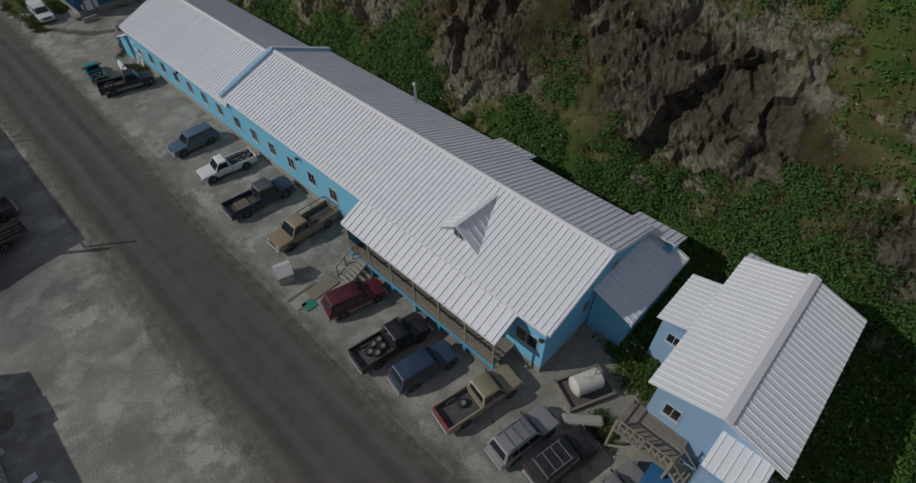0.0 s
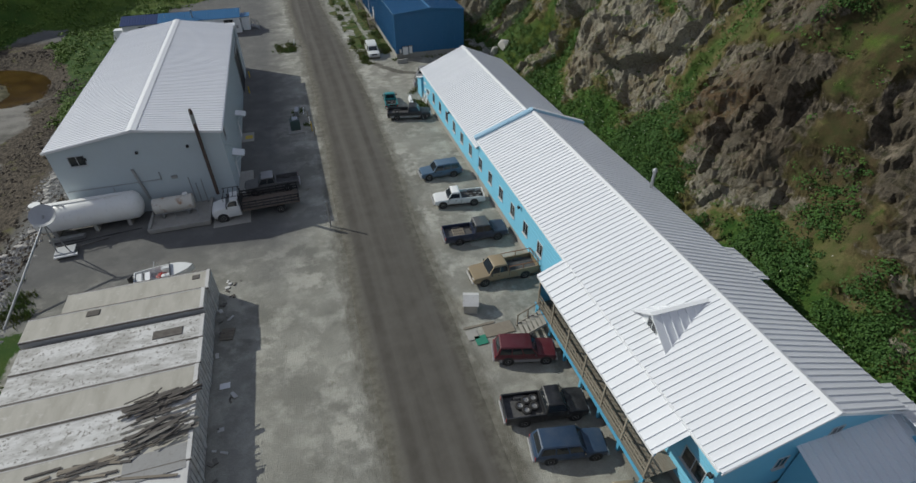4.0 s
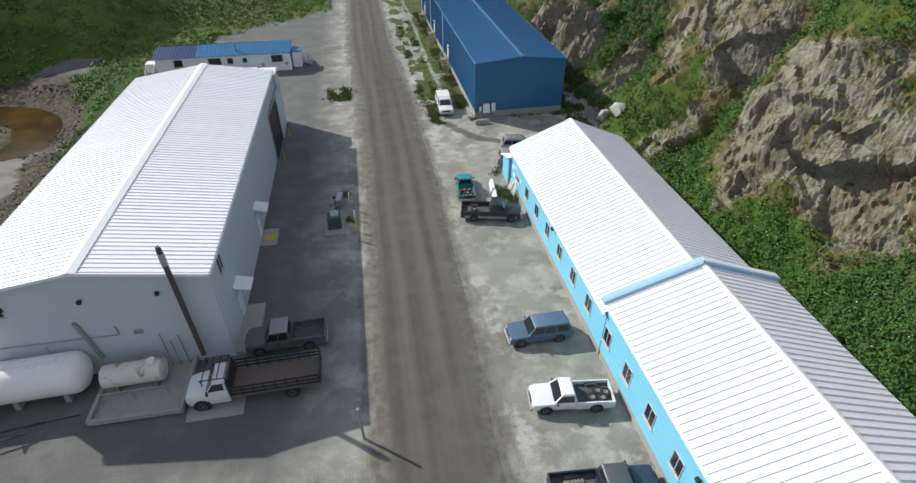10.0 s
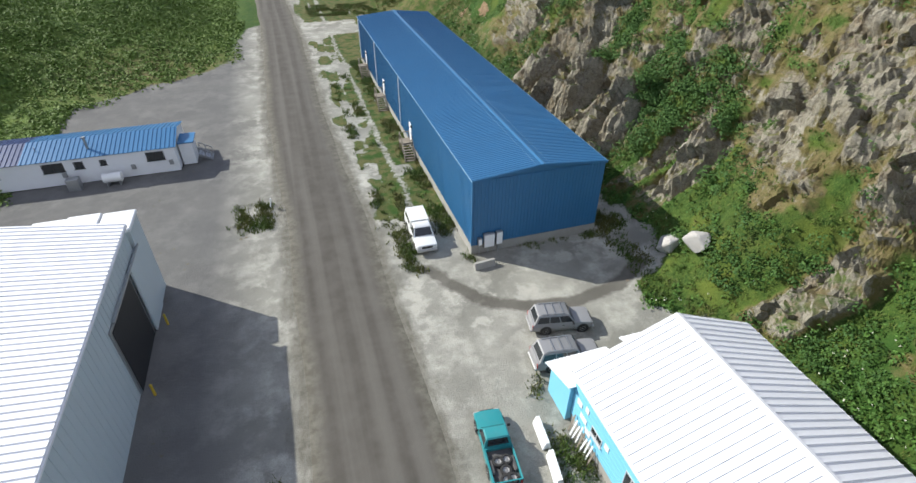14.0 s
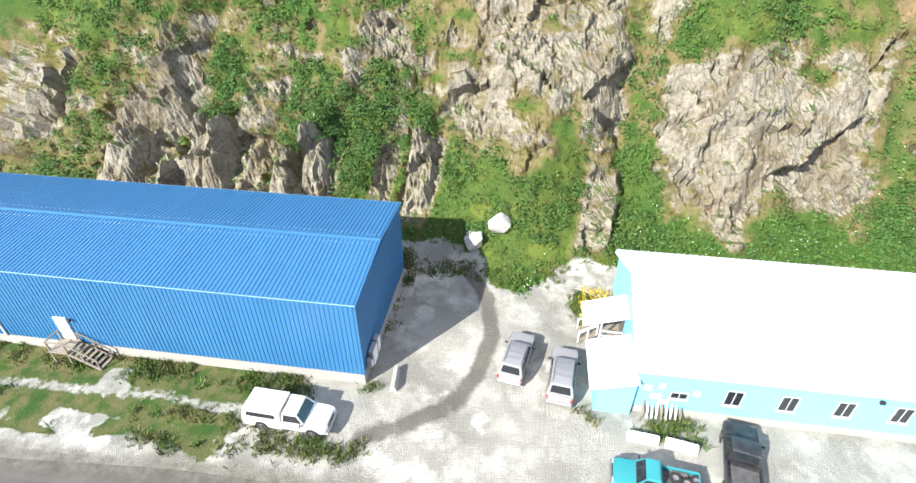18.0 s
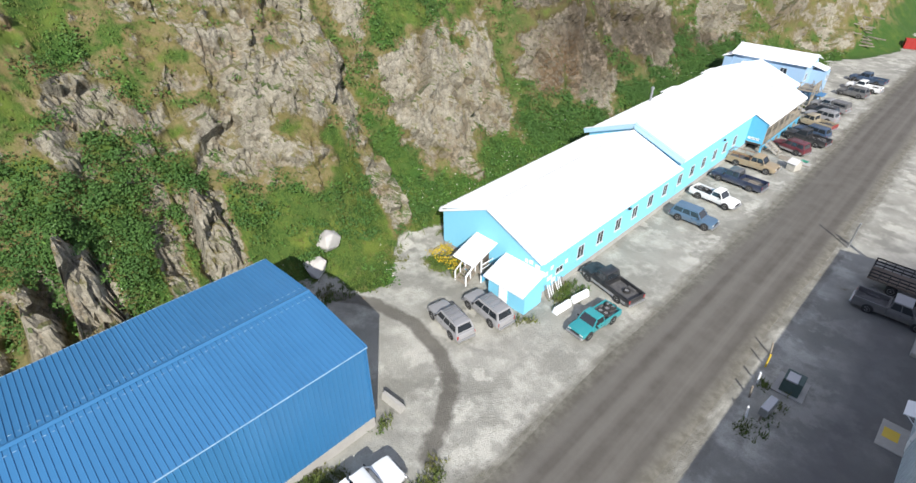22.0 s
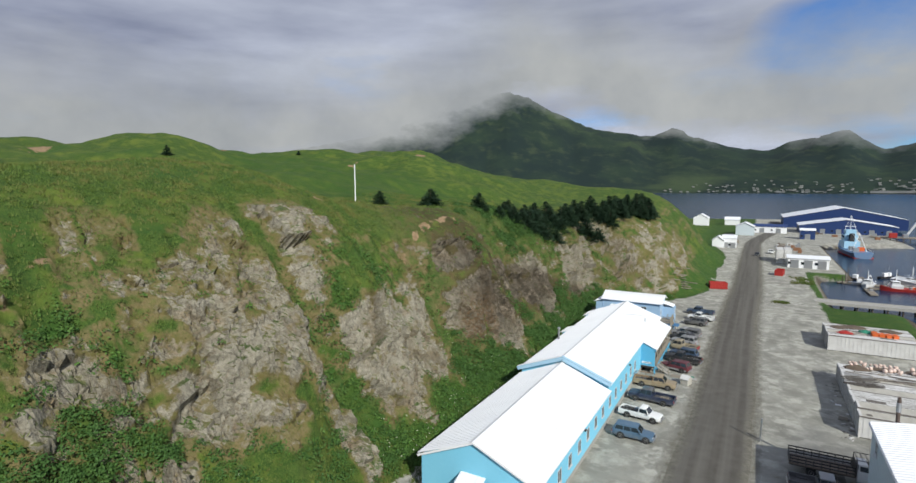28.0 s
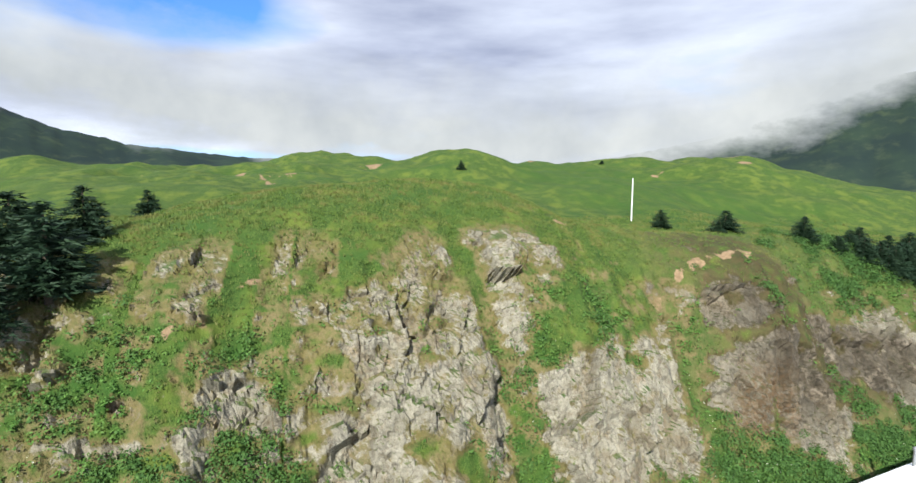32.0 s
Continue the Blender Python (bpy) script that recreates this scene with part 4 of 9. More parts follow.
# ---- the road: packed dark gravel with paler wheel tracks ----
def road_material():
    n = Nodes("packed_gravel_road")
    at = n.t.nodes.new("ShaderNodeAttribute")
    at.attribute_name = "across"
    u = at.outputs["Fac"]
    col = n.mix(n.ramp(n.noise(0.5, 6, 0.65), 0.35, 0.65), (0.080, 0.073, 0.062), (0.108, 0.100, 0.087))
    wobble = n.calc("ADD", u, n.calc("MULTIPLY", n.calc("SUBTRACT", n.noise(0.08, 2), 0.5), 0.10))
    streak = n.noise(1.0, 3, 0.5, (0.85, 0.012, 1))
    tracks = n.calc("ADD", n.calc("MULTIPLY", n.calc("SINE", n.calc("MULTIPLY", wobble, 25.0)), 0.07), n.calc("ADD", streak, n.calc("MULTIPLY", n.calc("SUBTRACT", n.noise(0.35, 6, 0.65), 0.5), 0.25)))
    col = n.mix(n.ramp(tracks, 0.38, 0.66, 0, 0.6), col, (0.165, 0.156, 0.138))
    off = n.calc("ABSOLUTE", n.calc("SUBTRACT", n.calc("ADD", u, n.calc("MULTIPLY", n.calc("SUBTRACT", n.noise(0.5, 7, 0.65), 0.5), 0.2)), 0.5))
    col = n.mix(n.ramp(off, 0.34, 0.47, 0, 0.95), col, n.mix(n.ramp(n.noise(1.2, 6, 0.7), 0.4, 0.6), (0.118, 0.110, 0.086), (0.19, 0.18, 0.148)))
    col = n.mix(n.ramp(n.noise(25, 3, 0.7), 0.4, 0.8, 0, 0.45), col, (0.10, 0.095, 0.085))
    n.bump(n.noise(12, 5, 0.7), 0.03)
    return n.done(col, 0.93, 0.2)


ry = spaced([(-400, -60, 6), (-60, 150, 1.0), (150, 420, 6)])
ru = np.concatenate([[0.0], np.linspace(0.035, 0.965, 11), [1.0]])
rv, rf = [], []
for i, yy in enumerate(ry):
    c = float(road_x(yy))
    wl_, wr_ = 3.55 + 0.12 * math.sin(yy * 0.31), 3.95 + 0.12 * math.sin(yy * 0.27 + 1) + 0.3 * float(np.exp(-((yy - 70) / 22) ** 2))
    for u in ru:
        x = c - wl_ + (wl_ + wr_) * u
        rv.append((x, yy, max(ground_z(x, yy), 0.0) + 0.03 + 0.08 * (1 - (2 * u - 1) ** 2) - (0.05 if u in (0.0, 1.0) else 0)))
    if i:
        rf += [((i - 1) * 13 + k, (i - 1) * 13 + k + 1, i * 13 + k + 1, i * 13 + k) for k in range(12)]
rme = bpy.data.meshes.new("road")
rme.from_pydata(rv, [], rf)
rme.polygons.foreach_set("use_smooth", [True] * len(rme.polygons))
ra = rme.attributes.new("across", "FLOAT", "POINT")
ra.data.foreach_set("value", np.tile(ru, len(ry)).astype(np.float32))
rme.materials.append(road_material())
tagged(new("road", rme), "packed dark gravel road with paler wheel tracks", "road", kind="structure")

# ---- the bay ----
def water_material():
    n = Nodes("bay_water")
    n.b.inputs["IOR"].default_value = 1.33
    n.bump(n.noise(0.5, 5, 0.6, (1, 0.6, 1)), 0.12, 0.5)
    col = n.mix(n.ramp(n.noise(0.02, 3), 0.4, 0.6), (0.008, 0.026, 0.062), (0.014, 0.036, 0.075))
    return n.done(col, 0.22, 0.28)


wme = bpy.data.meshes.new("water")
wme.from_pydata([(-4800, -4800, -1.9), (4800, -4800, -1.9), (4800, 4800, -1.9), (-4800, 4800, -1.9)], [], [(0, 1, 2, 3)])
wme.materials.append(water_material())
tagged(new("water", wme), "dark blue rippled water of the bay", "water", kind="structure")


# shallow brown pool left on the mud
def pool_material():
    n = Nodes("brown_pool")
    n.bump(n.noise(1.5, 3), 0.02, 0.3)
    return n.done(n.mix(n.ramp(n.noise(0.25, 4), 0.4, 0.6), (0.050, 0.026, 0.007), (0.085, 0.050, 0.013)), 0.16, 0.3)


pv = [(-54 + 15.6 * math.cos(a / 20 * math.pi), 95 + 15 * math.sin(a / 20 * math.pi), -1.74) for a in range(40)]
pme = bpy.data.meshes.new("pool")
pme.from_pydata(pv, [], [tuple(range(40))])
pme.materials.append(pool_material())
tagged(new("water_pool", pme), "shallow brown pool of water on the mud flat", "pool", kind="structure")

# ---- building tools ----
def roof_panels(parent, origin, along, down, total, slope, width, ribs, rib_h, material, name="roof_panel", thick=0.05):
    """Sheets with upstanding ribs, laid side by side from origin; along: direction of the ridge, down: direction down the slope."""
    count = max(1, round(total / width))
    w = total / count
    b = Build()
    b.add([(0, 0, -thick), (w, 0, -thick), (w, slope, -thick), (0, slope, -thick), (0, 0, 0), (w, 0, 0), (w, slope, 0), (0, slope, 0)],
          [(3, 2, 1, 0), (4, 5, 6, 7), (0, 1, 5, 4), (1, 2, 6, 5), (2, 3, 7, 6), (3, 0, 4, 7)])
    for k in range(ribs):
        c = w * (k + 0.5) / ribs
        b.loft([[(c - 0.035, v, 0.001), (c + 0.035, v, 0.001), (c + 0.018, v, rib_h), (c - 0.018, v, rib_h)] for v in (0.0, slope)])
    me_ = b.mesh(name, material)
    a, d = Vector(along).normalized(), Vector(down).normalized()
    nrm = a.cross(d)
    if nrm.z < -0.01 or (abs(nrm.z) < 0.01 and name == "wall_panel" and nrm.dot(Vector(parent.get("outward", (0, 0, 1)))) < 0):
        origin = Vector(origin) + a * total
        a = -a
        nrm = a.cross(d)
    m = Matrix((a, d, nrm)).transposed().to_4x4()
    for k in range(count):
        ob = new(name, me_)
        ob.parent = parent
        ob.matrix_local = Matrix.Translation(Vector(origin) + a * (w * k)) @ m


def window(parent, y, z, x, w, h, facing, panes=2, frame_mat=None, depth=0.06):
    """A sliding window on a wall: facing is the outward direction, along x or y; y is the place along the wall, x the wall's plane."""
    f = frame_mat or M_FRAME
    fx, fy = facing
    m = Matrix.Translation((x, y, z) if fx else (y, x, z)) @ (Matrix.Rotation(math.atan2(fy, fx) - math.pi / 2, 4, "Z"))
    win = Build()
    t = 0.045
    for px, pz, sx, sz in ((0, h / 2, w + 2 * t, t), (0, -h / 2 - t, w + 2 * t, t), (-w / 2 - t / 2, -h / 2, t, h), (w / 2 + t / 2, -h / 2, t, h)):
        win.box(px, depth / 2 - 0.01, pz, sx, depth, sz, m)
    for k in range(1, panes):
        win.box(-w / 2 + w * k / panes, depth / 2 - 0.015, -h / 2, 0.045, depth * 0.8, h, m)
    fr = part("window", win, f, parent)
    for k in range(panes):
        part("pane", Build().box(-w / 2 + w * (k + 0.5) / panes, 0.008, -h / 2 + 0.002, w / panes - 0.05, 0.02, h - 0.004, m), M_GLASS, fr, "dark glass pane")
    part("sill", Build().box(0, 0.06, -h / 2 - 0.1, w + 0.22, 0.14, 0.04, m), f, fr)
    return fr


def steps(parent, top, foot, width, n, material, rail=None, side=(0, 1)):
    """Open wooden steps from top to foot, with strings and, if wanted, a handrail."""
    a, b = Vector(top), Vector(foot)
    d = Vector((b.x - a.x, b.y - a.y, 0)).normalized()
    s = Vector((-d.y, d.x, 0))
    for k in range(n):
        p = a.lerp(b, (k + 0.5) / n)
        m = Matrix.Translation(p) @ Matrix.Rotation(math.atan2(d.y, d.x), 4, "Z")
        part("tread", Build().box(0, 0, -0.02, 0.27, width, 0.045, m), material, parent)
    for q in (-1, 1):
        part("string", Build().bar(a + s * (q * width / 2) - Vector((0, 0, 0.1)), b + s * (q * width / 2) + Vector((0, 0, 0.02)), 0.05, 0.24), material, parent)
        if rail:
            part("handrail", Build().bar(a + s * (q * width / 2) + Vector((0, 0, 0.95)), b + s * (q * width / 2) + Vector((0, 0, 0.95)), 0.06, 0.09), rail, parent)
            for f in (0.03, 0.5, 0.97):
                p = a.lerp(b, f) + s * (q * width / 2)
                part("rail_post", Build().box(p.x, p.y, p.z - 0.1, 0.08, 0.08, 1.05), rail, parent)


# ---- the long blue bunkhouse ----
XW, XE, XR, YS, YM, YN = 17.35, 29.35, 23.48, 4.75, 43.4, 68.4
bunk = thing("bunkhouse", "long sky-blue wooden bunkhouse with a white ribbed metal roof", "building")
for y0, y1, ze, zr in ((YS, YM, 5.22, 7.62), (YM, YN, 4.35, 7.0)):
    slope_w, slope_e = Vector((XR - XW + 0.3, 0, zr - ze)), Vector((XE + 0.3 - XR, 0, zr - ze))
    gables = [[(XW, y, 0.7), (XE, y, 0.7), (XE, y, ze - 0.16), (XR, y, zr - 0.16), (XW, y, ze - 0.16)] for y in (y0 + 0.05, y1 - 0.05)]
    part("wall", Build().loft(gables), M_SKY_WALL, bunk, "sky-blue painted siding")
    part("foundation", Build().box((XW + XE) / 2, (y0 + y1) / 2, -0.4, XE - XW - 0.06, y1 - y0 - 0.2, 1.098), M_CONCRETE, bunk, "stained concrete foundation")
    for z in np.arange(1.0, ze - 0.3, 0.42):
        part("siding_lap", Build().box(XW - 0.008, (y0 + y1) / 2, float(z), 0.016, y1 - y0 - 0.12, 0.03), M_SKY_WALL, bunk)
    for sx, xe in ((-1, XW - 0.27), (1, XE + 0.27)):
        run = abs(xe - XR)
        drop = (zr - ze) * run / (XR - XW + 0.27)
        down = Vector((sx * run, 0, -drop))
        roof_panels(bunk, (XR, y0 - 0.25 if y0 == YS else y0 + 0.02, zr), (0, 1, 0), down, (y1 - y0) + (0.25 if y0 == YS else 0.23), down.length, 0.46, 1, 0.06, M_WHITE_ROOF)
        part("fascia", Build().box(xe - sx * 0.02, (y0 + y1) / 2, zr - drop - 0.22, 0.035, y1 - y0 + 0.2, 0.17), M_WHITE_TRIM, bunk)
        part("gutter", Build().box(xe + sx * 0.05, (y0 + y1) / 2, zr - drop - 0.16, 0.1, y1 - y0 + 0.2, 0.1), M_WHITE_TRIM, bunk)
    part("ridge_cap", Build().loft([[(XR - 0.26, y, zr + 0.0), (XR, y, zr + 0.10), (XR + 0.26, y, zr + 0.0), (XR, y, zr + 0.04)] for y in (y0 - 0.28 if y0 == YS else y0, y1 + (0.26 if y1 == YN else 0))]), M_WHITE_TRIM, bunk, "white metal ridge cap")
# the step between the two roofs, with blue barge boards
for sx, xe in ((-1, XW - 0.35), (1, XE + 0.5)):
    part("barge_board", Build().bar((XR, YM + 0.22, 7.60), (xe, YM + 0.22, 7.60 - 2.4 * abs(xe - XR) / 6.4), 0.5, 0.56), M_BARGE, bunk, "pale blue barge board at the roof step")
    part("barge_cap", Build().bar((XR, YM + 0.3, 7.90), (xe, YM + 0.3, 7.90 - 2.4 * abs(xe - XR) / 6.4), 0.42, 0.05), M_WHITE_TRIM if sx > 0 else M_BARGE, bunk)
for y, sgn in ((YS - 0.27, -1), (YN + 0.27, 1)):
    ze, zr = (5.22, 7.62) if sgn < 0 else (4.35, 7.0)
    for xe in (XW - 0.27, XE + 0.27):
        part("rake_trim", Build().bar((XR, y, zr - 0.06), (xe, y, ze - 0.16), 0.05, 0.2), M_WHITE_TRIM, bunk)
for k in range(12):
    y = 27.05 + 3.13 * k if k < 6 else 46.2 + 3.23 * (k - 6)
    window(bunk, y, 2.62 if k < 6 else 2.58 - 0.045 * (k - 6), XW, 0.95, 1.25, (-1, 0))
window(bunk, 65.6, 2.05, XW, 1.0, 0.5, (-1, 0))
window(bunk, 6.2, 3.0, XW, 1.7, 1.2, (-1, 0))
window(bunk, 25.0, 4.9, YS + 0.05, 0.8, 0.8, (0, -1))
window(bunk, 22.0, 3.2, YS + 0.05, 0.7, 1.0, (0, -1))
for y, z in ((31.6, 4.0), (54.35, 3.55), (5.0, 4.0)):
    fl = part("floodlight", Build().box(XW - 0.22, y, z, 0.2, 0.3, 0.22, bevel=0.03), M_BLACK, bunk, "black floodlight")
    part("bracket", Build().box(XW - 0.08, y, z + 0.05, 0.16, 0.08, 0.08), M_STEEL, fl)
# roof pipe on the back slope
pipe = part("roof_pipe", Build().turned([(0, 0.15), (2.1, 0.15), (2.11, 0.24), (2.32, 0.24), (2.48, 0.05)], (29.0, 29.0, 5.1), (0, 0, 1), 14), M_STEEL, bunk, "galvanised stove pipe with a cap", True)
part("flashing", Build().box(29.0, 29.0, 5.13, 0.8, 0.8, 0.05, bevel=0.02), M_STEEL, pipe)
# dormer
DX, DY, DZ = 18.55, 13.7, 7.32
part("dormer_wall", Build().loft([[(x, DY - 1.75, 5.5), (x, DY + 1.75, 5.5), (x, DY, DZ - 0.1)] for x in (DX + 0.3, 21.5)]), M_WHITE_TRIM, bunk, "white dormer front")
for s in (-1, 1):
    foot, apex, back = Vector((DX, DY + s * 2.1, 5.72)), Vector((DX - 0.1, DY, DZ)), Vector((22.7, DY, DZ))
    part("dormer_roof", Build().slab([apex, back, foot] if s > 0 else [apex, foot, back], (0, s * 0.6, 1), 0.07), M_WHITE_ROOF, bunk)
    for k in range(1, 7):
        f = k / 7
        part("dormer_rib", Build().bar(apex.lerp(back, f) + Vector((0, 0, 0.03)), foot.lerp(back, f) + Vector((0, 0, 0.03)), 0.04, 0.07), M_WHITE_ROOF, bunk)
part("dormer_cap", Build().bar((DX - 0.1, DY, DZ + 0.03), (22.7, DY, DZ + 0.03), 0.3, 0.06), M_WHITE_TRIM, bunk)
window(bunk, DY, 6.2, DX + 0.28, 0.9, 0.7, (-1, 0))
# porch along the front
PX, PY0, PY1, DECK = 14.85, 6.9, 22.5, 1.25
dn = Vector((PX - (XW - 0.27), 0, -1.02))
roof_panels(bunk, (XW - 0.22, PY0, 5.17), (0, 1, 0), dn, PY1 - PY0, dn.length, 0.61, 1, 0.07, M_WHITE_ROOF, "porch_panel")
part("porch_fascia", Build().box(PX + 0.1, (PY0 + PY1) / 2, 3.9, 0.05, PY1 - PY0, 0.18), M_WHITE_TRIM, bunk)
part("porch_beam", Build().box(PX + 0.35, (PY0 + PY1) / 2, 3.62, 0.14, PY1 - PY0 - 0.3, 0.24), M_SKY_TRIM, bunk, "blue porch beam")
part("porch_end", Build().loft([[(PX + 0.3, y, DECK), (XW, y, DECK), (XW, y, 5.0), (PX + 0.3, y, 4.15)] for y in (PY1 - 0.25, PY1 - 0.15)]), M_SKY_TRIM, bunk, "blue boarded porch end")
for k in range(17):
    part("deck_board", Build().box(PX + 0.3 + 0.15 * k, (PY0 + PY1) / 2, DECK - 0.05, 0.14, PY1 - PY0 - 0.2, 0.05), M_WOOD, bunk)
part("deck_fascia", Build().box(PX + 0.18, (PY0 + PY1) / 2, DECK - 0.32, 0.06, PY1 - PY0 - 0.1, 0.3), M_SKY_TRIM, bunk, "turquoise deck edge board")
for k in range(7):
    y = PY0 + 0.25 + (PY1 - PY0 - 0.5) * k / 6
    part("porch_post", Build().box(PX + 0.33, y, DECK, 0.12, 0.12, 2.4), M_TIMBER, bunk)
    part("pier", Build().box(PX + 0.33, y, -0.1, 0.22, 0.22, DECK + 0.08), M_SKY_TRIM, bunk, "turquoise painted pier")
    if k < 6:
        yb = PY0 + 0.25 + (PY1 - PY0 - 0.5) * (k + 1) / 6
        for z in (0.25, 0.62, 1.0):
            part("rail", Build().box(PX + 0.33, (y + yb) / 2, DECK + z - 0.05, 0.05, yb - y - 0.12, 0.1 if z < 1 else 0.06), M_TIMBER, bunk)
        for j in range(1, 6):
            part("baluster", Build().box(PX + 0.33, y + (yb - y) * j / 6, DECK + 0.2, 0.04, 0.04, 0.75), M_TIMBER, bunk)
# dark slab added below the deck, standing in for the shade there
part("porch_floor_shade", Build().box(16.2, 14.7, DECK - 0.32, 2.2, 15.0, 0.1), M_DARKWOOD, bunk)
steps(bunk, (15.0, 20.75, DECK), (13.1, 20.85, 0.12), 1.4, 6, M_TREAD)
part("handrail", Build().bar((15.0, 21.5, DECK + 0.95), (13.1, 21.6, 1.05), 0.06, 0.08), M_WOOD, bunk)
for px, pz in ((14.95, DECK), (14.0, 0.65), (13.15, 0.1)):
    part("rail_post", Build().box(px, 21.55, pz - 0.1, 0.08, 0.08, 1.05), M_WOOD, bunk)
door = part("door", Build().box(XW - 0.03, 14.0, DECK, 0.08, 1.0, 2.05), M_WHITE_TRIM, bunk, "white entrance door")
part("door_handle", Build().tube((XW - 0.1, 14.38, DECK + 1.0), (XW - 0.1, 14.38, DECK + 1.12), 0.02), M_CHROME, door)
for y in (10.0, 18.2):
    window(bunk, y, 2.85, XW, 1.3, 1.1, (-1, 0))
# sign bar on the porch end
part("sign_board", Build().box((PX + XW) / 2 + 0.3, PY1 - 0.13, 1.62, 1.5, 0.04, 0.3), M_WHITE_TRIM, bunk)
for k in range(6):
    part("lettering_bar", Build().box(PX + 0.85 + 0.22 * k, PY1 - 0.105, 1.7, 0.14, 0.012, 0.14), M_BLACK, bunk)
# lean-tos at the south end and the back
part("lean_to_wall", Build().loft([[(x, 4.72, 0), (x, 2.0, 0), (x, 2.0, 3.5), (x, 4.72, 4.5)] for x in (22.9, 30.1)]), M_SKY_WALL, bunk)
sl = Vector((0, -3.35, -1.15))
roof_panels(bunk, (22.4, 5.0, 4.72), (1, 0, 0), sl, 8.1, sl.length, 0.55, 1, 0.06, M_WHITE_ROOF, "lean_to_panel")
part("lean_to_fascia", Build().box(26.45, 1.62, 3.36, 8.1, 0.04, 0.16), M_WHITE_TRIM, bunk)
for y0, y1 in ((16.6, 20.6), (2.6, 6.6)):
    sl = Vector((2.2, 0, -0.75))
    roof_panels(bunk, (29.4, y0, 5.0), (0, 1, 0), sl, y1 - y0, sl.length, 0.57, 1, 0.06, M_WHITE_ROOF, "back_roof_panel")
    part("back_wall", Build().box(30.3, (y0 + y1) / 2, 0.2, 1.8, y1 - y0 - 0.4, 4.0), M_SKY_WALL, bunk)
# north entrance with its little roof and steps, and the side shed
sl = Vector((0, 3.2, -1.13))
roof_panels(bunk, (22.3, 68.25, 3.76), (1, 0, 0), sl, 2.6, sl.length, 0.43, 1, 0.04, M_WHITE_ROOF, "entry_panel")
part("entry_deck", Build().box(23.65, 69.3, 1.0, 2.3, 1.75, 0.12), M_WOOD, bunk)
for x in (22.6, 24.7):
    part("entry_post", Build().box(x, 70.1, 0.0, 0.1, 0.1, 3.05), M_WHITE_TRIM, bunk)
    part("entry_rail", Build().box(x, 69.3, 1.95, 0.06, 1.6, 0.09), M_WHITE_TRIM, bunk)
    part("entry_rail", Build().box(x, 69.3, 1.5, 0.05, 1.6, 0.08), M_WHITE_TRIM, bunk)
    part("entry_skirt", Build().box(x, 69.3, 0.02, 0.05, 1.6, 0.98), M_SKY_TRIM, bunk)
edoor = part("door", Build().box(23.7, 68.44, 1.1, 0.95, 0.08, 2.05), M_DARKWOOD, bunk, "brown entrance door")
part("door_handle", Build().tube((24.05, 68.5, 2.05), (24.05, 68.5, 2.2), 0.02), M_CHROME, edoor)
steps(bunk, (23.9, 70.15, 1.05), (23.9, 71.5, 0.1), 1.3, 5, M_WOOD, M_WHITE_TRIM)
for x in (23.2, 24.6):
    part("stair_rail", Build().bar((x, 70.15, 1.95), (x, 71.5, 0.95), 0.06, 0.08), M_WHITE_TRIM, bunk)
    part("rail_post", Build().box(x, 71.45, 0.0, 0.08, 0.08, 1.0), M_WHITE_TRIM, bunk)
part("shed_wall", Build().loft([[(x, 68.38, 0), (x, 70.75, 0), (x, 70.75, 2.36), (x, 68.38, 3.13)] for x in (17.05, 21.1)]), M_SKY_WALL, bunk)
sl = Vector((0, 3.0, -0.97))
roof_panels(bunk, (16.85, 68.27, 3.24), (1, 0, 0), sl, 4.45, sl.length, 0.445, 1, 0.04, M_WHITE_ROOF, "shed_panel")
part("shed_fascia", Build().box(19.07, 71.23, 2.12, 4.45, 0.04, 0.12), M_WHITE_TRIM, bunk)
part("shed_door", Build().box(19.4, 70.78, 0.1, 0.9, 0.06, 1.95), M_WHITE_TRIM, bunk, "white shed door")
for x, z, w in ((17.7, 3.35, 0.5), (18.4, 3.5, 0.4), (18.9, 3.42, 0.3)):
    part("notice", Build().box(x, 68.43, z, w, 0.03, 0.38), M_WHITE_TRIM, bunk)
for y, z, w in ((67.6, 2.3, 0.5), (66.8, 2.6, 0.35), (67.0, 1.6, 0.7), (64.6, 2.2, 0.4), (66.4, 1.1, 0.6)):
    part("notice", Build().box(XW - 0.03, y, z, 0.03, w, 0.42), M_WHITE_TRIM, bunk)
# low pickets leaning on the wall by the corner
for k in range(9):
    part("leaning_picket", Build().bar((XW - 0.55 + 0.05 * (k % 3), 65.2 + 0.3 * k, 0.05), (XW - 0.12, 65.2 + 0.3 * k + 0.05, 1.05 + 0.16 * (k % 3)), 0.11, 0.03), M_WHITE_TRIM if k % 4 else M_WOOD, bunk)

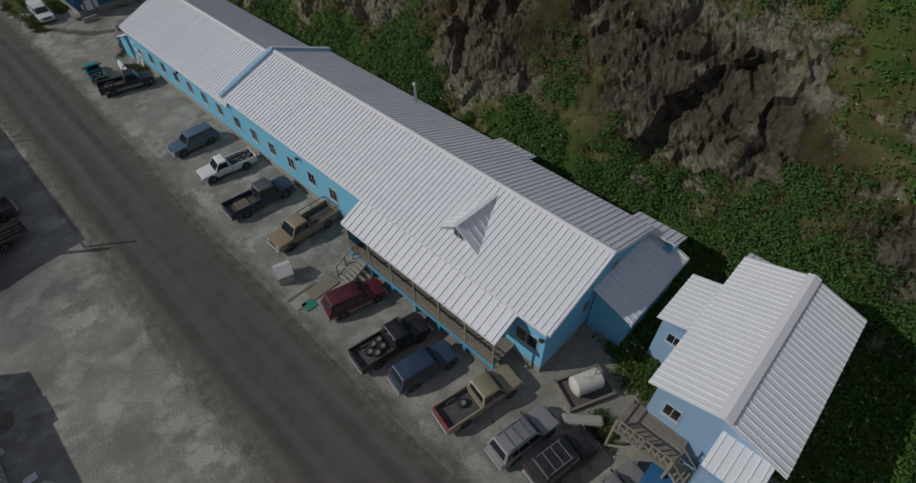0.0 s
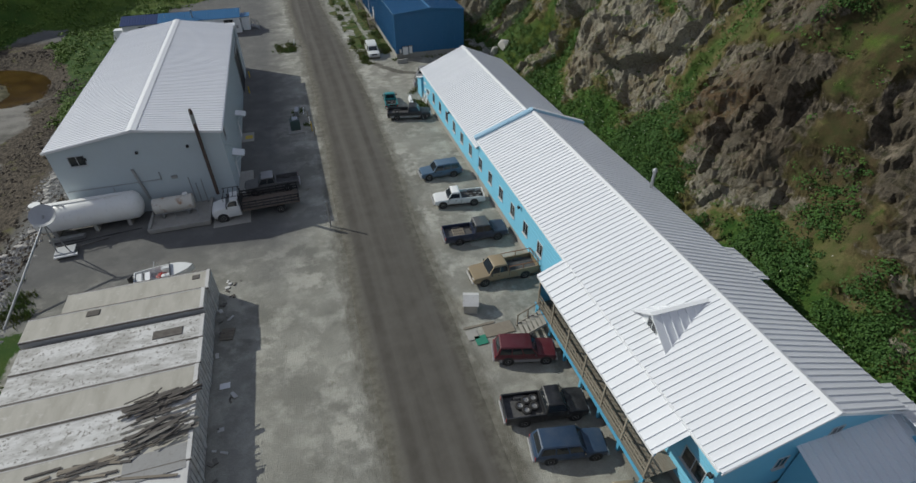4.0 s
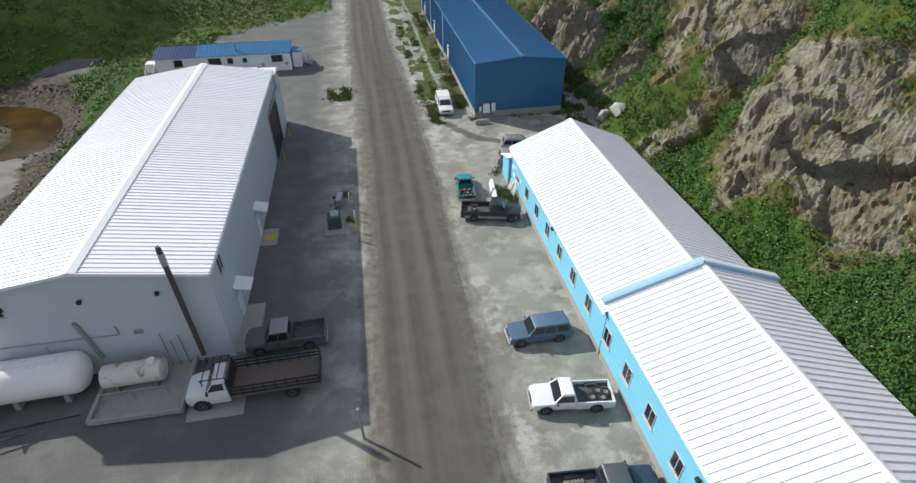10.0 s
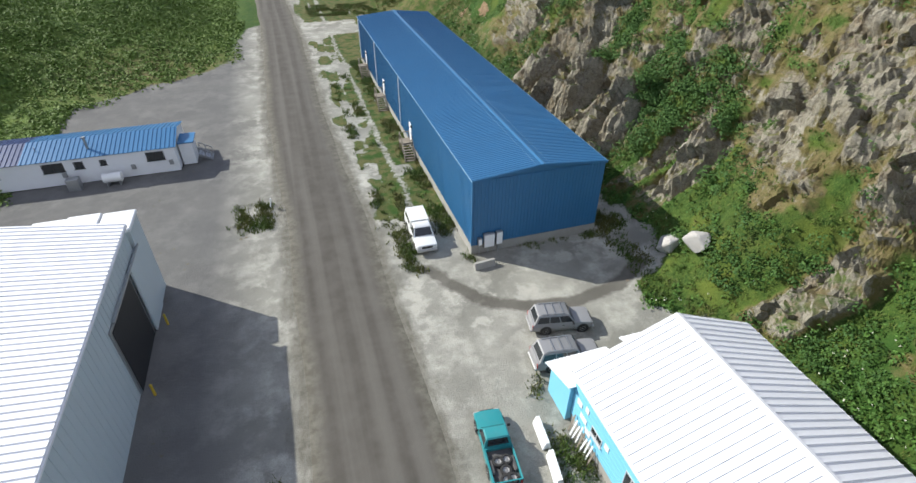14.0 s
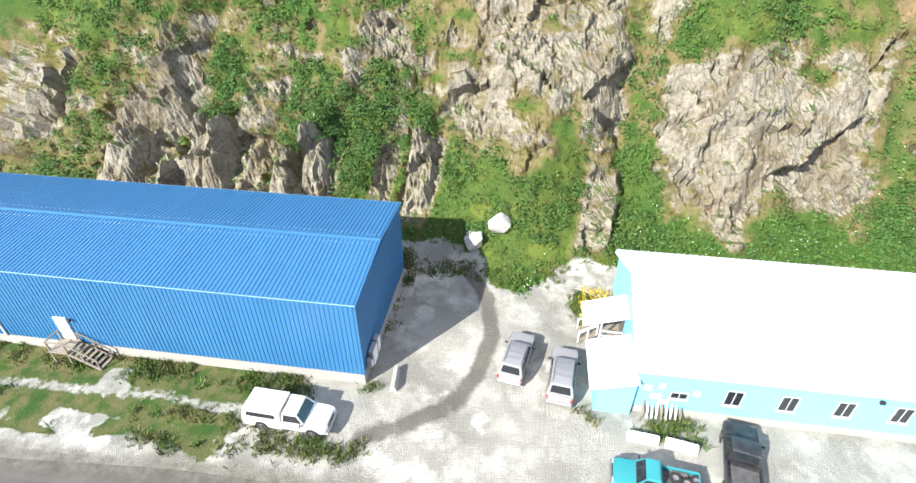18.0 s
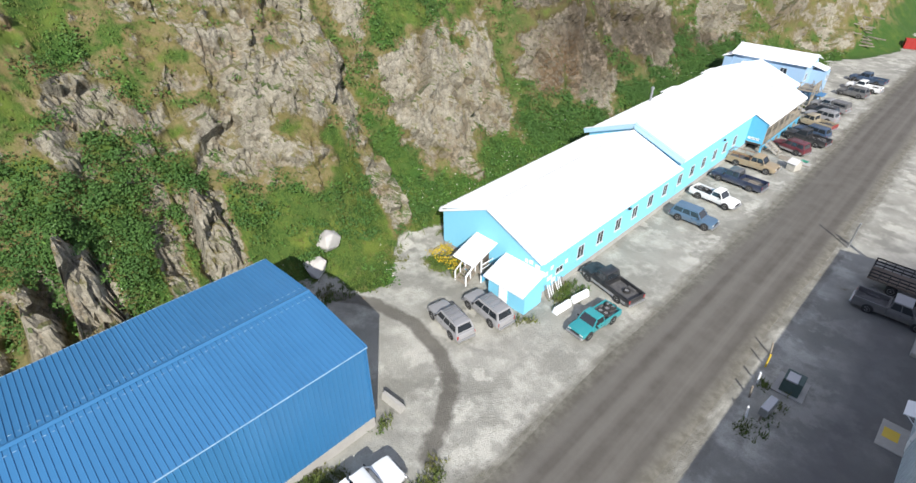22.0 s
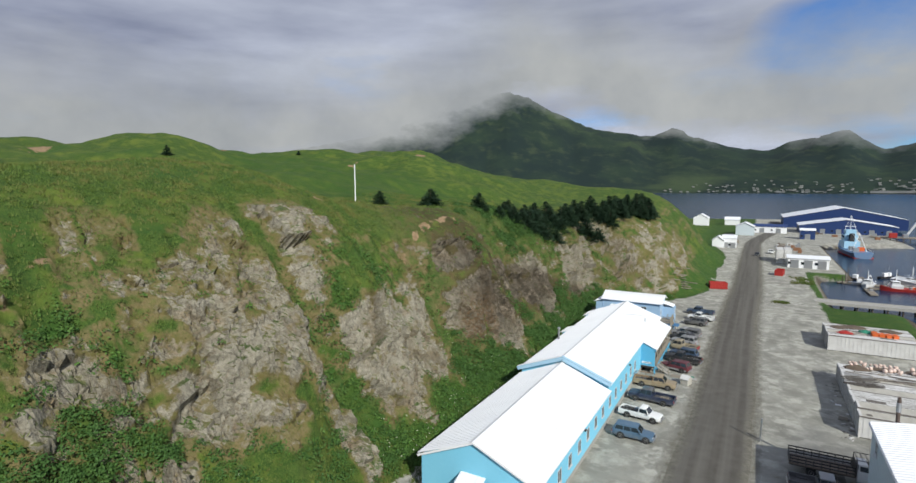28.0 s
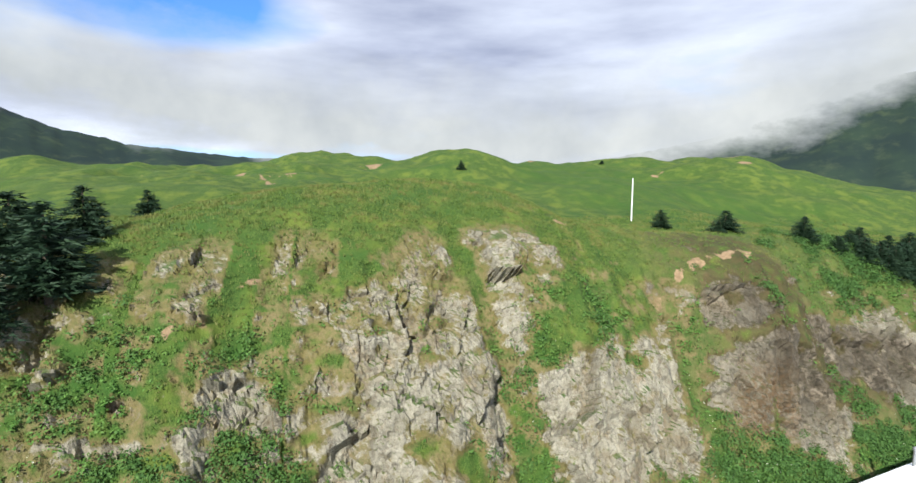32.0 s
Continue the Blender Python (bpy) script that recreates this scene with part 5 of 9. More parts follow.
# ---- dark blue warehouse ----
ware = thing("warehouse", "long blue metal-clad warehouse on a concrete base", "building")
ware["outward"] = (-1, 0, 0)
WX0, WX1, WXR, WY0, WY1, WZE, WZR = 17.1, 29.35, 23.3, 86.4, 146.0, 7.45, 8.05
part("wall", Build().loft([[(WX0 + 0.06, y, 0.9), (WX1 - 0.06, y, 0.9), (WX1 - 0.06, y, WZE - 0.1), (WXR, y, WZR - 0.1), (WX0 + 0.06, y, WZE - 0.1)] for y in (WY0 + 0.06, WY1)]), M_BLUE_METAL, ware)
part("foundation", Build().box((WX0 + WX1) / 2, (WY0 + WY1) / 2, -0.6, WX1 - WX0 + 0.06, WY1 - WY0 + 0.06, 1.5), M_CONCRETE, ware, "pale concrete base")
for sx, xe in ((-1, WX0 - 0.12), (1, WX1 + 0.12)):
    down = Vector((xe - WXR, 0, WZE - WZR))
    roof_panels(ware, (WXR, WY0 - 0.12, WZR), (0, 1, 0), down, WY1 - WY0 + 0.24, down.length, 0.94, 3, 0.045, M_BLUE_METAL)
roof_panels(ware, (WX0, WY0, WZE - 0.05), (0, 1, 0), (0, 0, -1), WY1 - WY0, WZE - 0.97, 0.94, 3, 0.035, M_BLUE_METAL, "wall_panel", 0.02)
ware["outward"] = (0, -1, 0)
roof_panels(ware, (WX0, WY0 - 0.005, WZE - 0.12), (1, 0, 0), (0, 0, -1), WX1 - WX0, WZE - 1.05, 0.94, 3, 0.03, M_BLUE_METAL, "wall_panel", 0.02)
part("gable_trim", Build().bar((WX0 - 0.1, WY0 - 0.14, WZE - 0.05), (WXR, WY0 - 0.14, WZR - 0.03), 0.04, 0.2), M_BLUE_METAL, ware)
part("gable_trim", Build().bar((WXR, WY0 - 0.14, WZR - 0.03), (WX1 + 0.1, WY0 - 0.14, WZE - 0.05), 0.04, 0.2), M_BLUE_METAL, ware)
part("ridge_cap", Build().loft([[(WXR - 0.22, y, WZR + 0.03), (WXR, y, WZR + 0.1), (WXR + 0.22, y, WZR + 0.03), (WXR, y, WZR + 0.05)] for y in (WY0 - 0.15, WY1)]), M_BLUE_METAL, ware)
# pale broken colour paints the dashed highlight along the eave trim
M_PALEBLUE = mat("pale_blue_flashing", (0.27, 0.42, 0.56), 0.35, 0.0, (1.5, 0.5, (0.16, 0.32, 0.48), 0.42, 0.6))
for sx, xe in ((-1, WX0 - 0.15), (1, WX1 + 0.15)):
    part("eave_flashing", Build().box(xe, (WY0 + WY1) / 2, WZE - 0.055, 0.05, WY1 - WY0 + 0.24, 0.05), M_PALEBLUE, ware, "eave flashing with its highlight put in as pale colour")
for off_x in (-0.62, 0.62):
    row = Build()
    for k in range(150):
        row.box(WXR + off_x, WY0 + 0.2 + 0.397 * k, WZR - 0.6 * abs(off_x) / 6.2 + 0.045, 0.035, 0.17 if k % 3 else 0.1, 0.012)
    part("fastener_row", row, M_PALEBLUE, ware, "row of pale ridge fasteners")
part("corner_trim", Build().box(WX0 - 0.03, WY0 - 0.03, 0.95, 0.12, 0.12, WZE - 1.05), M_BLUE_METAL, ware)
for y in (108.6, 124.8, 139.5):
    d = part("side_door", Build().box(WX0 - 0.08, y, 1.35, 0.08, 1.0, 2.1), M_WHITE_TRIM, ware, "white steel side door")
    part("door_handle", Build().box(WX0 - 0.14, y - 0.38, 2.3, 0.05, 0.05, 0.16), M_CHROME, d)
    part("lamp", Build().box(WX0 - 0.2, y - 0.9, 3.3, 0.2, 0.2, 0.2, bevel=0.03), M_BLACK, ware)
    part("landing", Build().box(WX0 - 0.75, y, 1.18, 1.4, 1.5, 0.12), M_WOOD, ware, "weathered wooden landing")
    for px, py in ((-1.35, -0.65), (-1.35, 0.65), (-0.2, 0.65)):
        part("landing_post", Build().box(WX0 + px, y + py, -0.2, 0.1, 0.1, 2.4), M_WOOD, ware)
    part("landing_rail", Build().box(WX0 - 1.35, y, 2.1, 0.06, 1.4, 0.09), M_WOOD, ware)
    part("landing_rail", Build().box(WX0 - 0.75, y + 0.68, 2.1, 1.2, 0.06, 0.09), M_WOOD, ware)
    steps(ware, (WX0 - 0.75, y - 0.7, 1.22), (WX0 - 0.95, y - 3.1, 0.0), 1.2, 7, M_WOOD, M_WOOD)
    part("downpipe", Build().tube((WX0 - 0.1, y + 5.5, 0.9), (WX0 - 0.1, y + 5.5, WZE - 0.2), 0.07), M_WHITE_TRIM, ware)
for x, w, h, z in ((17.75, 0.35, 0.7, 1.1), (18.6, 1.0, 1.4, 0.75), (19.55, 0.6, 1.3, 0.9)):
    cab = part("meter_box", Build().box(x, WY0 - 0.26, z, w, 0.35, h, bevel=0.03), M_STEEL, ware, "grey electrical cabinet")
    part("cabinet_door", Build().box(x, WY0 - 0.455, z + 0.06, w - 0.08, 0.03, h - 0.14), M_WHITE_TRIM, cab)
    part("conduit", Build().tube((x, WY0 - 0.2, 0), (x, WY0 - 0.2, z), 0.04), M_STEEL, cab)

# ---- big grey shed with a white roof ----
M_SHED_ROOF = mat("bright_white_metal_roof", (0.87, 0.88, 0.90), 0.45, 0.0, (0.35, 0.3, (0.80, 0.81, 0.84)), (6.0, 0.1, (0.7, 0.7, 0.68)), vary=0.015)
shed = thing("storage_shed", "large pale grey metal shed with a white ribbed roof", "building")
SX0, SX1, SXR, SY0, SY1, SZE, SZR = -23.95, -8.4, -16.1, 48.0, 87.2, 7.85, 9.05
part("wall", Build().loft([[(SX0 + 0.1, y, -0.3), (SX1 - 0.1, y, -0.3), (SX1 - 0.1, y, SZE - 0.1), (SXR, y, SZR - 0.12), (SX0 + 0.1, y, SZE - 0.1)] for y in (SY0 + 0.08, SY1 - 0.1)]), M_GREY_WALL, shed, "pale grey metal siding")
for k in range(64):
    part("wall_rib", Build().box(SX1 - 0.09, SY0 + 0.4 + 0.61 * k, 0.2, 0.03, 0.05, SZE - 0.45), M_GREY_WALL, shed)
for sx, xe in ((-1, SX0 - 0.15), (1, SX1 + 0.1)):
    down = Vector((xe - SXR, 0, SZE - SZR))
    roof_panels(shed, (SXR, SY0 - 0.15, SZR), (0, 1, 0), down, SY1 - SY0 + 0.3, down.length, 0.9, 2, 0.06, M_SHED_ROOF)
    part("gutter", Build().box(xe + sx * 0.03, (SY0 + SY1) / 2, SZE - 0.2, 0.1, SY1 - SY0, 0.13), M_WHITE_TRIM, shed)
    part("rake_trim", Build().bar((SXR, SY0 - 0.16, SZR - 0.05), (xe, SY0 - 0.16, SZE - 0.05), 0.05, 0.22), M_WHITE_TRIM, shed)
part("ridge_cap", Build().loft([[(SXR - 0.45, y, SZR + 0.0), (SXR, y, SZR + 0.12), (SXR + 0.45, y, SZR + 0.0), (SXR, y, SZR + 0.06)] for y in (SY0 - 0.18, SY1 + 0.18)]), M_WHITE_TRIM, shed)
window(shed, -21.6, 6.6, SY0 + 0.08, 1.35, 0.95, (0, -1))
window(shed, 50.7, 6.5, SX1 - 0.1, 0.9, 1.2, (1, 0))
for x, z in ((-20.9, 6.6), (-16.4, 6.6), (-11.8, 6.6)):
    part("wall_lamp", Build().box(x, SY0 - 0.06, z, 0.24, 0.25, 0.24, bevel=0.04), M_BLACK, shed, "small black wall lamp")
part("wall_vent", Build().box(-14.0, SY0 + 0.04, 3.35, 0.55, 0.1, 0.35), M_STEEL, shed)
part("wall_pipe", Build().tube((-23.6, SY0, 3.5), (-15.2, SY0, 3.5), 0.04), M_STEEL, shed)
part("wall_pipe", Build().tube((-16.9, SY0 - 0.05, 1.6), (-17.4, SY0 - 0.05, 5.0), 0.14), M_STEEL, shed)
part("wall_pipe", Build().tube((-15.2, SY0, 3.5), (-15.2, SY0, 4.3), 0.04), M_STEEL, shed)
for px_, top_ in ((-12.7, 3.4), (-12.2, 2.6), (-11.6, 3.0), (-19.6, 3.4)):
    part("vent_pipe", Build().tube((px_, SY0 - 0.25, 0.0), (px_, SY0 - 0.25, top_), 0.045, 8), M_STEEL, shed)
M_STACK = mat("dark_brown_weathered_steel", (0.085, 0.06, 0.048), 0.75, grain=(2.0, 0.6, (0.16, 0.11, 0.085)), stain=(9.0, 0.4, (0.05, 0.045, 0.04)))
stack = part("exhaust_stack", Build().turned([(0, 0.17), (9.3, 0.17), (9.31, 0.13), (9.5, 0.13)], (-10.4, 47.55, 1.1), (0, 0, 1), 12), M_STACK, shed, "rust-brown exhaust stack", True)
part("stack_cap", Build().turned([(0, 0.2), (0.9, 0.2)], (-10.4, 47.55, 9.2), (0, 0, 1), 12), M_STEEL, stack)
for z in (3.2, 6.4):
    part("stack_bracket", Build().box(-10.4, 47.8, z, 0.12, 0.5, 0.1), M_STEEL, stack)
for y in (52.3, 63.1):
    hd = part("door_hood", Build().loft([[(SX1 - 0.1, yy, 3.3), (SX1 + 1.1, yy, 3.05), (SX1 + 1.1, yy, 3.12), (SX1 - 0.1, yy, 3.45)] for yy in (y - 0.75, y + 0.75)]), M_WHITE_TRIM, shed, "white door hood")
    for s in (-0.6, 0.6):
        part("hood_strut", Build().bar((SX1 - 0.05, y + s, 2.2), (SX1 + 0.95, y + s, 3.05), 0.05, 0.05), M_WHITE_TRIM, hd)
    d = part("side_door", Build().box(SX1 - 0.07, y, 0.12, 0.06, 0.95, 2.1), M_WHITE_TRIM, shed)
    part("door_handle", Build().box(SX1 - 0.02, y + 0.35, 1.05, 0.05, 0.12, 0.05), M_CHROME, d)
part("roller_door_frame", Build().box(SX1 - 0.06, 81.5, 0.0, 0.1, 6.0, 5.6), M_STEEL, shed)
# flat black panel stands in for the unlit bay behind the opening
part("doorway_shade", Build().box(SX1 - 0.0, 81.5, 0.02, 0.06, 5.4, 5.3), M_BLACK, shed, "open doorway, its unlit inside shown by a flat black panel")
part("sliding_door", Build().box(SX1 + 0.15, 86.0, 0.1, 0.12, 3.0, 5.6), M_GREY_WALL, shed, "grey sliding door leaf")
part("door_track", Build().box(SX1 + 0.12, 83.5, 5.65, 0.15, 8.5, 0.14), M_STEEL, shed)
for y in (78.2, 85.0):
    single("bollard", Build().turned([(0, 0.09), (1.0, 0.09), (1.06, 0.04)], (-7.6, y, 0), (0, 0, 1), 10), M_YELLOW, "short yellow steel bollard beside the shed door", "bollard", group="bollards by the shed door", smooth=True)
# loading box at the shed's north-east corner
lb = thing("loading_shed", "low white flat-roofed lean-to at the shed end", "shed")
part("wall", Build().box(-11.6, 88.7, 0, 6.6, 2.6, 7.1), M_GREY_WALL, lb)
for k in range(3):
    part("roof_sheet", Build().box(-13.8 + 2.25 * k, 88.7, 7.1 + 0.1 * (k % 2), 2.2, 2.8, 0.25, bevel=0.06), M_WHITE_TRIM, lb)

# ---- small white office with a blue roof ----
off = thing("site_office", "long white prefabricated office with a blue ribbed roof", "building")
OX0, OX1, OY0, OY1 = -30.3, -8.9, 110.9, 118.4
part("wall", Build().loft([[(x, OY0 + 0.2, 0.1), (x, OY1 - 0.2, 0.1), (x, OY1 - 0.2, 3.0), (x, (OY0 + OY1) / 2, 3.75), (x, OY0 + 0.2, 3.0)] for x in (OX0 + 0.3, OX1 - 0.2)]), M_WHITE_TRIM, off, "white siding")
for s, ye in ((-1, OY0), (1, OY1)):
    down = Vector((0, ye - (OY0 + OY1) / 2, -0.85))
    for x0, x1, mt in ((OX0, -23.8, M_BLUE_DARK), (-23.8, OX1, M_BLUE_METAL)):
        roof_panels(off, (x0, (OY0 + OY1) / 2, 3.85), (1, 0, 0), down, x1 - x0, down.length, 0.45, 1, 0.05, mt)
for x, w, h in ((-26.6, 1.2, 0.9), (-21.0, 1.9, 0.9), (-18.6, 0.8, 0.7), (-16.3, 0.55, 0.5), (-11.2, 1.7, 0.9)):
    window(off, x, 2.15, OY0 + 0.2, w, h, (0, -1), frame_mat=M_BLACK)
part("flue", Build().turned([(0, 0.14), (1.3, 0.14), (1.31, 0.2), (1.5, 0.2)], (-17.6, 112.4, 3.2), (0, 0, 1), 10), M_STEEL, off)
part("vent", Build().tube((-22.6, 113.0, 3.3), (-22.6, 113.0, 3.9), 0.05), M_STEEL, off)
part("entry_box", Build().box(-8.2, 113.6, 0.1, 1.4, 2.4, 2.6), M_WHITE_TRIM, off)
part("entry_roof", Build().box(-8.1, 113.6, 2.7, 1.7, 2.8, 0.12), M_BLUE_METAL, off)
steps(off, (-7.2, 113.6, 0.9), (-5.8, 113.6, 0.05), 1.3, 5, M_STEEL, M_STEEL)
part("side_entry", Build().box(-31.0, 112.2, 0.1, 1.4, 1.8, 2.1), M_WHITE_TRIM, off)
steps(off, (-31.0, 111.2, 1.0), (-31.0, 109.6, 0.0), 1.2, 5, M_STEEL, M_WHITE_TRIM)
for x in (-20.2, -13.6, -9.8):
    part("wall_meter", Build().box(x, OY0 + 0.1, 1.0, 0.4, 0.2, 0.5), M_STEEL, off)
pt = thing("heating_oil_tank", "small white horizontal oil tank beside the office", "tank", (-15.6, 109.9, 0))
part("tank", Build().turned([(0, 0.2), (0.1, 0.5), (1.9, 0.5), (2.0, 0.2)], (-1, 0, 0.85), (1, 0, 0), 16), M_TANK, pt, "", True)
for x in (-0.6, 0.6):
    part("cradle", Build().box(x, 0, 0, 0.15, 0.8, 0.5), M_STEEL, pt)
single("utility_box", Build().box(-19.3, 109.9, 0, 1.2, 0.9, 1.3, bevel=0.05), M_STEEL, "grey metal utility box beside the white office", "box")

# ---- two-storey pale blue house south of the bunkhouse ----
hs = thing("annex_house", "two-storey pale blue house with a white ribbed roof", "house")
HX0, HX1, HY0, HY1, HYR, HZE, HZR = 18.3, 29.9, -8.3, -1.95, -5.3, 6.35, 7.5
part("wall", Build().loft([[(x, HY0, -0.2), (x, HY1, -0.2), (x, HY1, HZE - 0.1), (x, HYR, HZR - 0.15), (x, HY0, HZE - 0.1)] for x in (HX0, HX1)]), M_PALE_WALL, hs, "pale blue siding")
for ye in (HY0 - 0.5, HY1 + 0.5):
    down = Vector((0, ye - HYR, HZE - HZR))
    roof_panels(hs, (HX0 - 0.55, HYR, HZR), (1, 0, 0), down, HX1 - HX0 + 0.9, down.length, 0.43, 1, 0.05, M_WHITE_ROOF)
part("ridge_cap", Build().loft([[(x, HYR - 0.4, HZR), (x, HYR, HZR + 0.12), (x, HYR + 0.4, HZR), (x, HYR, HZR + 0.05)] for x in (HX0 - 0.58, HX1 + 0.4)]), M_WHITE_TRIM, hs)
window(hs, 21.5, 4.9, HY1, 1.0, 1.0, (0, 1))
window(hs, 27.6, 4.9, HY1, 0.8, 0.9, (0, 1))
window(hs, -3.2, 4.4, HX0, 0.9, 1.0, (-1, 0))
part("side_wing", Build().box(25.8, -0.85, 0, 4.4, 2.2, 4.3), M_PALE_WALL, hs)
sl = Vector((0, 2.7, -0.7))
roof_panels(hs, (23.3, -2.1, 5.35), (1, 0, 0), sl, 4.9, sl.length, 0.43, 1, 0.05, M_WHITE_ROOF, "wing_panel")
window(hs, -0.9, 3.2, 23.6, 0.9, 0.8, (-1, 0))
sl = Vector((1.6, 0, -0.5))
roof_panels(hs, (30.0, -6.5, 6.2), (0, 1, 0), sl, 5.0, sl.length, 0.5, 1, 0.05, M_WHITE_ROOF, "back_panel")
part("back_wing", Build().box(30.6, -4.0, 0, 1.3, 4.6, 5.6), M_PALE_WALL, hs)
part("entry_wing", Build().box(17.2, -6.9, 0, 2.3, 2.2, 5.0), M_PALE_WALL, hs)
sl = Vector((-2.2, 0, -0.6))
roof_panels(hs, (18.4, -8.3, 5.85), (0, 1, 0), sl, 2.7, sl.length, 0.45, 1, 0.05, M_WHITE_ROOF, "entry_panel")
window(hs, -6.8, 4.1, 16.05, 0.9, 0.7, (-1, 0))
part("deck", Build().box(17.2, -2.9, 2.75, 2.4, 3.6, 0.14), M_TIMBER, hs, "raised timber deck")
for k in range(9):
    part("deck_plank", Build().box(16.12 + 0.27 * k, -2.9, 2.89, 0.25, 3.6, 0.03), M_WOOD, hs)
for px, py in ((16.1, -1.2), (16.1, -4.6), (18.2, -1.2), (16.1, -2.9)):
    part("deck_post", Build().box(px, py, 0, 0.14, 0.14, 4.0), M_TIMBER, hs)
part("deck_brace", Build().bar((16.1, -1.2, 0.4), (16.1, -2.9, 2.6), 0.1, 0.1), M_TIMBER, hs)
for z in (3.3, 3.9):
    part("deck_rail", Build().box(16.1, -2.9, z, 0.06, 3.5, 0.1), M_TIMBER, hs)
    part("deck_rail", Build().box(17.2, -1.15, z, 2.3, 0.06, 0.1), M_TIMBER, hs)
for k in range(9):
    part("baluster", Build().box(16.1, -4.5 + 0.38 * k, 3.0, 0.05, 0.09, 0.95), M_TIMBER, hs)
steps(hs, (16.7, -4.6, 2.85), (16.4, -7.9, 0.1), 1.1, 13, M_TIMBER, M_TIMBER)
part("tarp", Build().box(15.9, -5.2, 1.6, 1.9, 2.6, 0.06, top=(1, 1, 0.2, 0.1)), M_BLUE_METAL, hs, "blue tarpaulin under the stairs")

# ---- vehicles ----
def paint(name, color, dirt=0.35):
    n = Nodes(name)
    dust = n.mix(n.ramp(n.noise(1.6, 6, 0.65), 0.40, 0.75, 0, dirt * 0.55), color, (0.24, 0.235, 0.22))
    low = n.ramp(n.calc("ADD", n.t.nodes.new("ShaderNodeSeparateXYZ").outputs[2], 0), 0, 1)
    sep_ = [k for k in n.t.nodes if k.type == "SEPXYZ"][0]
    n.t.links.new(n.geo.outputs["Position"], sep_.inputs[0])
    spray = n.calc("MULTIPLY", n.ramp(sep_.outputs[2], 0.35, 0.85, 0.45, 0.0), n.ramp(n.noise(3.0, 4), 0.3, 0.6))
    col = n.mix(spray, dust, (0.27, 0.258, 0.235))
    n.b.inputs["Coat Weight"].default_value = 0.15
    return n.done(col, n.ramp(n.noise(2.0, 4), 0.3, 0.7, 0.35, 0.6), 0.5)


P_WHITE, P_NAVY, P_TEAL = paint("white_car_paint", (0.74, 0.75, 0.74), 0.2), paint("navy_car_paint", (0.012, 0.022, 0.055)), paint("teal_car_paint", (0.02, 0.24, 0.26), 0.15)
P_BLUE, P_TAN, P_SILVER = paint("grey_blue_car_paint", (0.065, 0.125, 0.195), 0.25), paint("mustard_brown_car_paint", (0.27, 0.21, 0.125), 0.35), paint("silver_car_paint", (0.27, 0.27, 0.275), 0.3)
P_BLACK, P_MAROON, P_GREY = paint("black_car_paint", (0.014, 0.015, 0.018), 0.3), paint("maroon_car_paint", (0.10, 0.012, 0.02), 0.2), paint("dark_grey_car_paint", (0.10, 0.10, 0.10), 0.35)
P_SAND, P_DKBLUE, P_BEDRED = paint("pale_tan_car_paint", (0.33, 0.28, 0.19), 0.3), paint("dusty_blue_car_paint", (0.03, 0.06, 0.11), 0.3), paint("red_tailgate_paint", (0.30, 0.035, 0.03), 0.3)
M_BEDLINER = mat("scuffed_bed_liner", (0.06, 0.06, 0.062), 0.85, grain=(3.0, 0.6, (0.15, 0.145, 0.14)))
M_TAIL = mat("red_tail_lamp", (0.35, 0.02, 0.02), 0.3)


def ring(x, w, z0, z1, crown=0.02, tuck=0.06):
    """A body section at x: half width w, from z0 to z1, with turned-in sills and rounded shoulders."""
    return [(x, -w + tuck, z0), (x, w - tuck, z0), (x, w, z0 + 0.18), (x, w, z1 - 0.14), (x, w - 0.06, z1 - 0.03), (x, w * 0.55, z1 + crown), (x, -w * 0.55, z1 + crown), (x, -w + 0.06, z1 - 0.03), (x, -w, z1 - 0.14), (x, -w, z0 + 0.18)]


def wheel_at(parent, x, y, r, width, out):
    t = part("wheel", Build().turned([(0, r * 0.62), (0.02, r * 0.95), (0.06, r), (width - 0.06, r), (width - 0.02, r * 0.95), (width, r * 0.62)], (x, y - width / 2, r), (0, 1, 0), 18), M_TYRE, parent, "black tyre", True)
    s = 1 if out > 0 else -1
    part("rim", Build().turned([(0, r * 0.62), (0.015, r * 0.56), (0.0, r * 0.5), (-0.03, r * 0.2), (0.02, r * 0.14), (0.02, 0.01)], (x, y + s * (width / 2 - 0.005), r), (0, s, 0), 14), M_RIM, t, "dusty steel rim")


def pane_on(parent, name, pts, out, material=None):
    pts = [Vector(p) for p in pts]
    part(name, Build().slab([p + Vector(out) * 0.012 for p in pts], out, 0.02), material or M_GLASS, parent, "tinted glass")


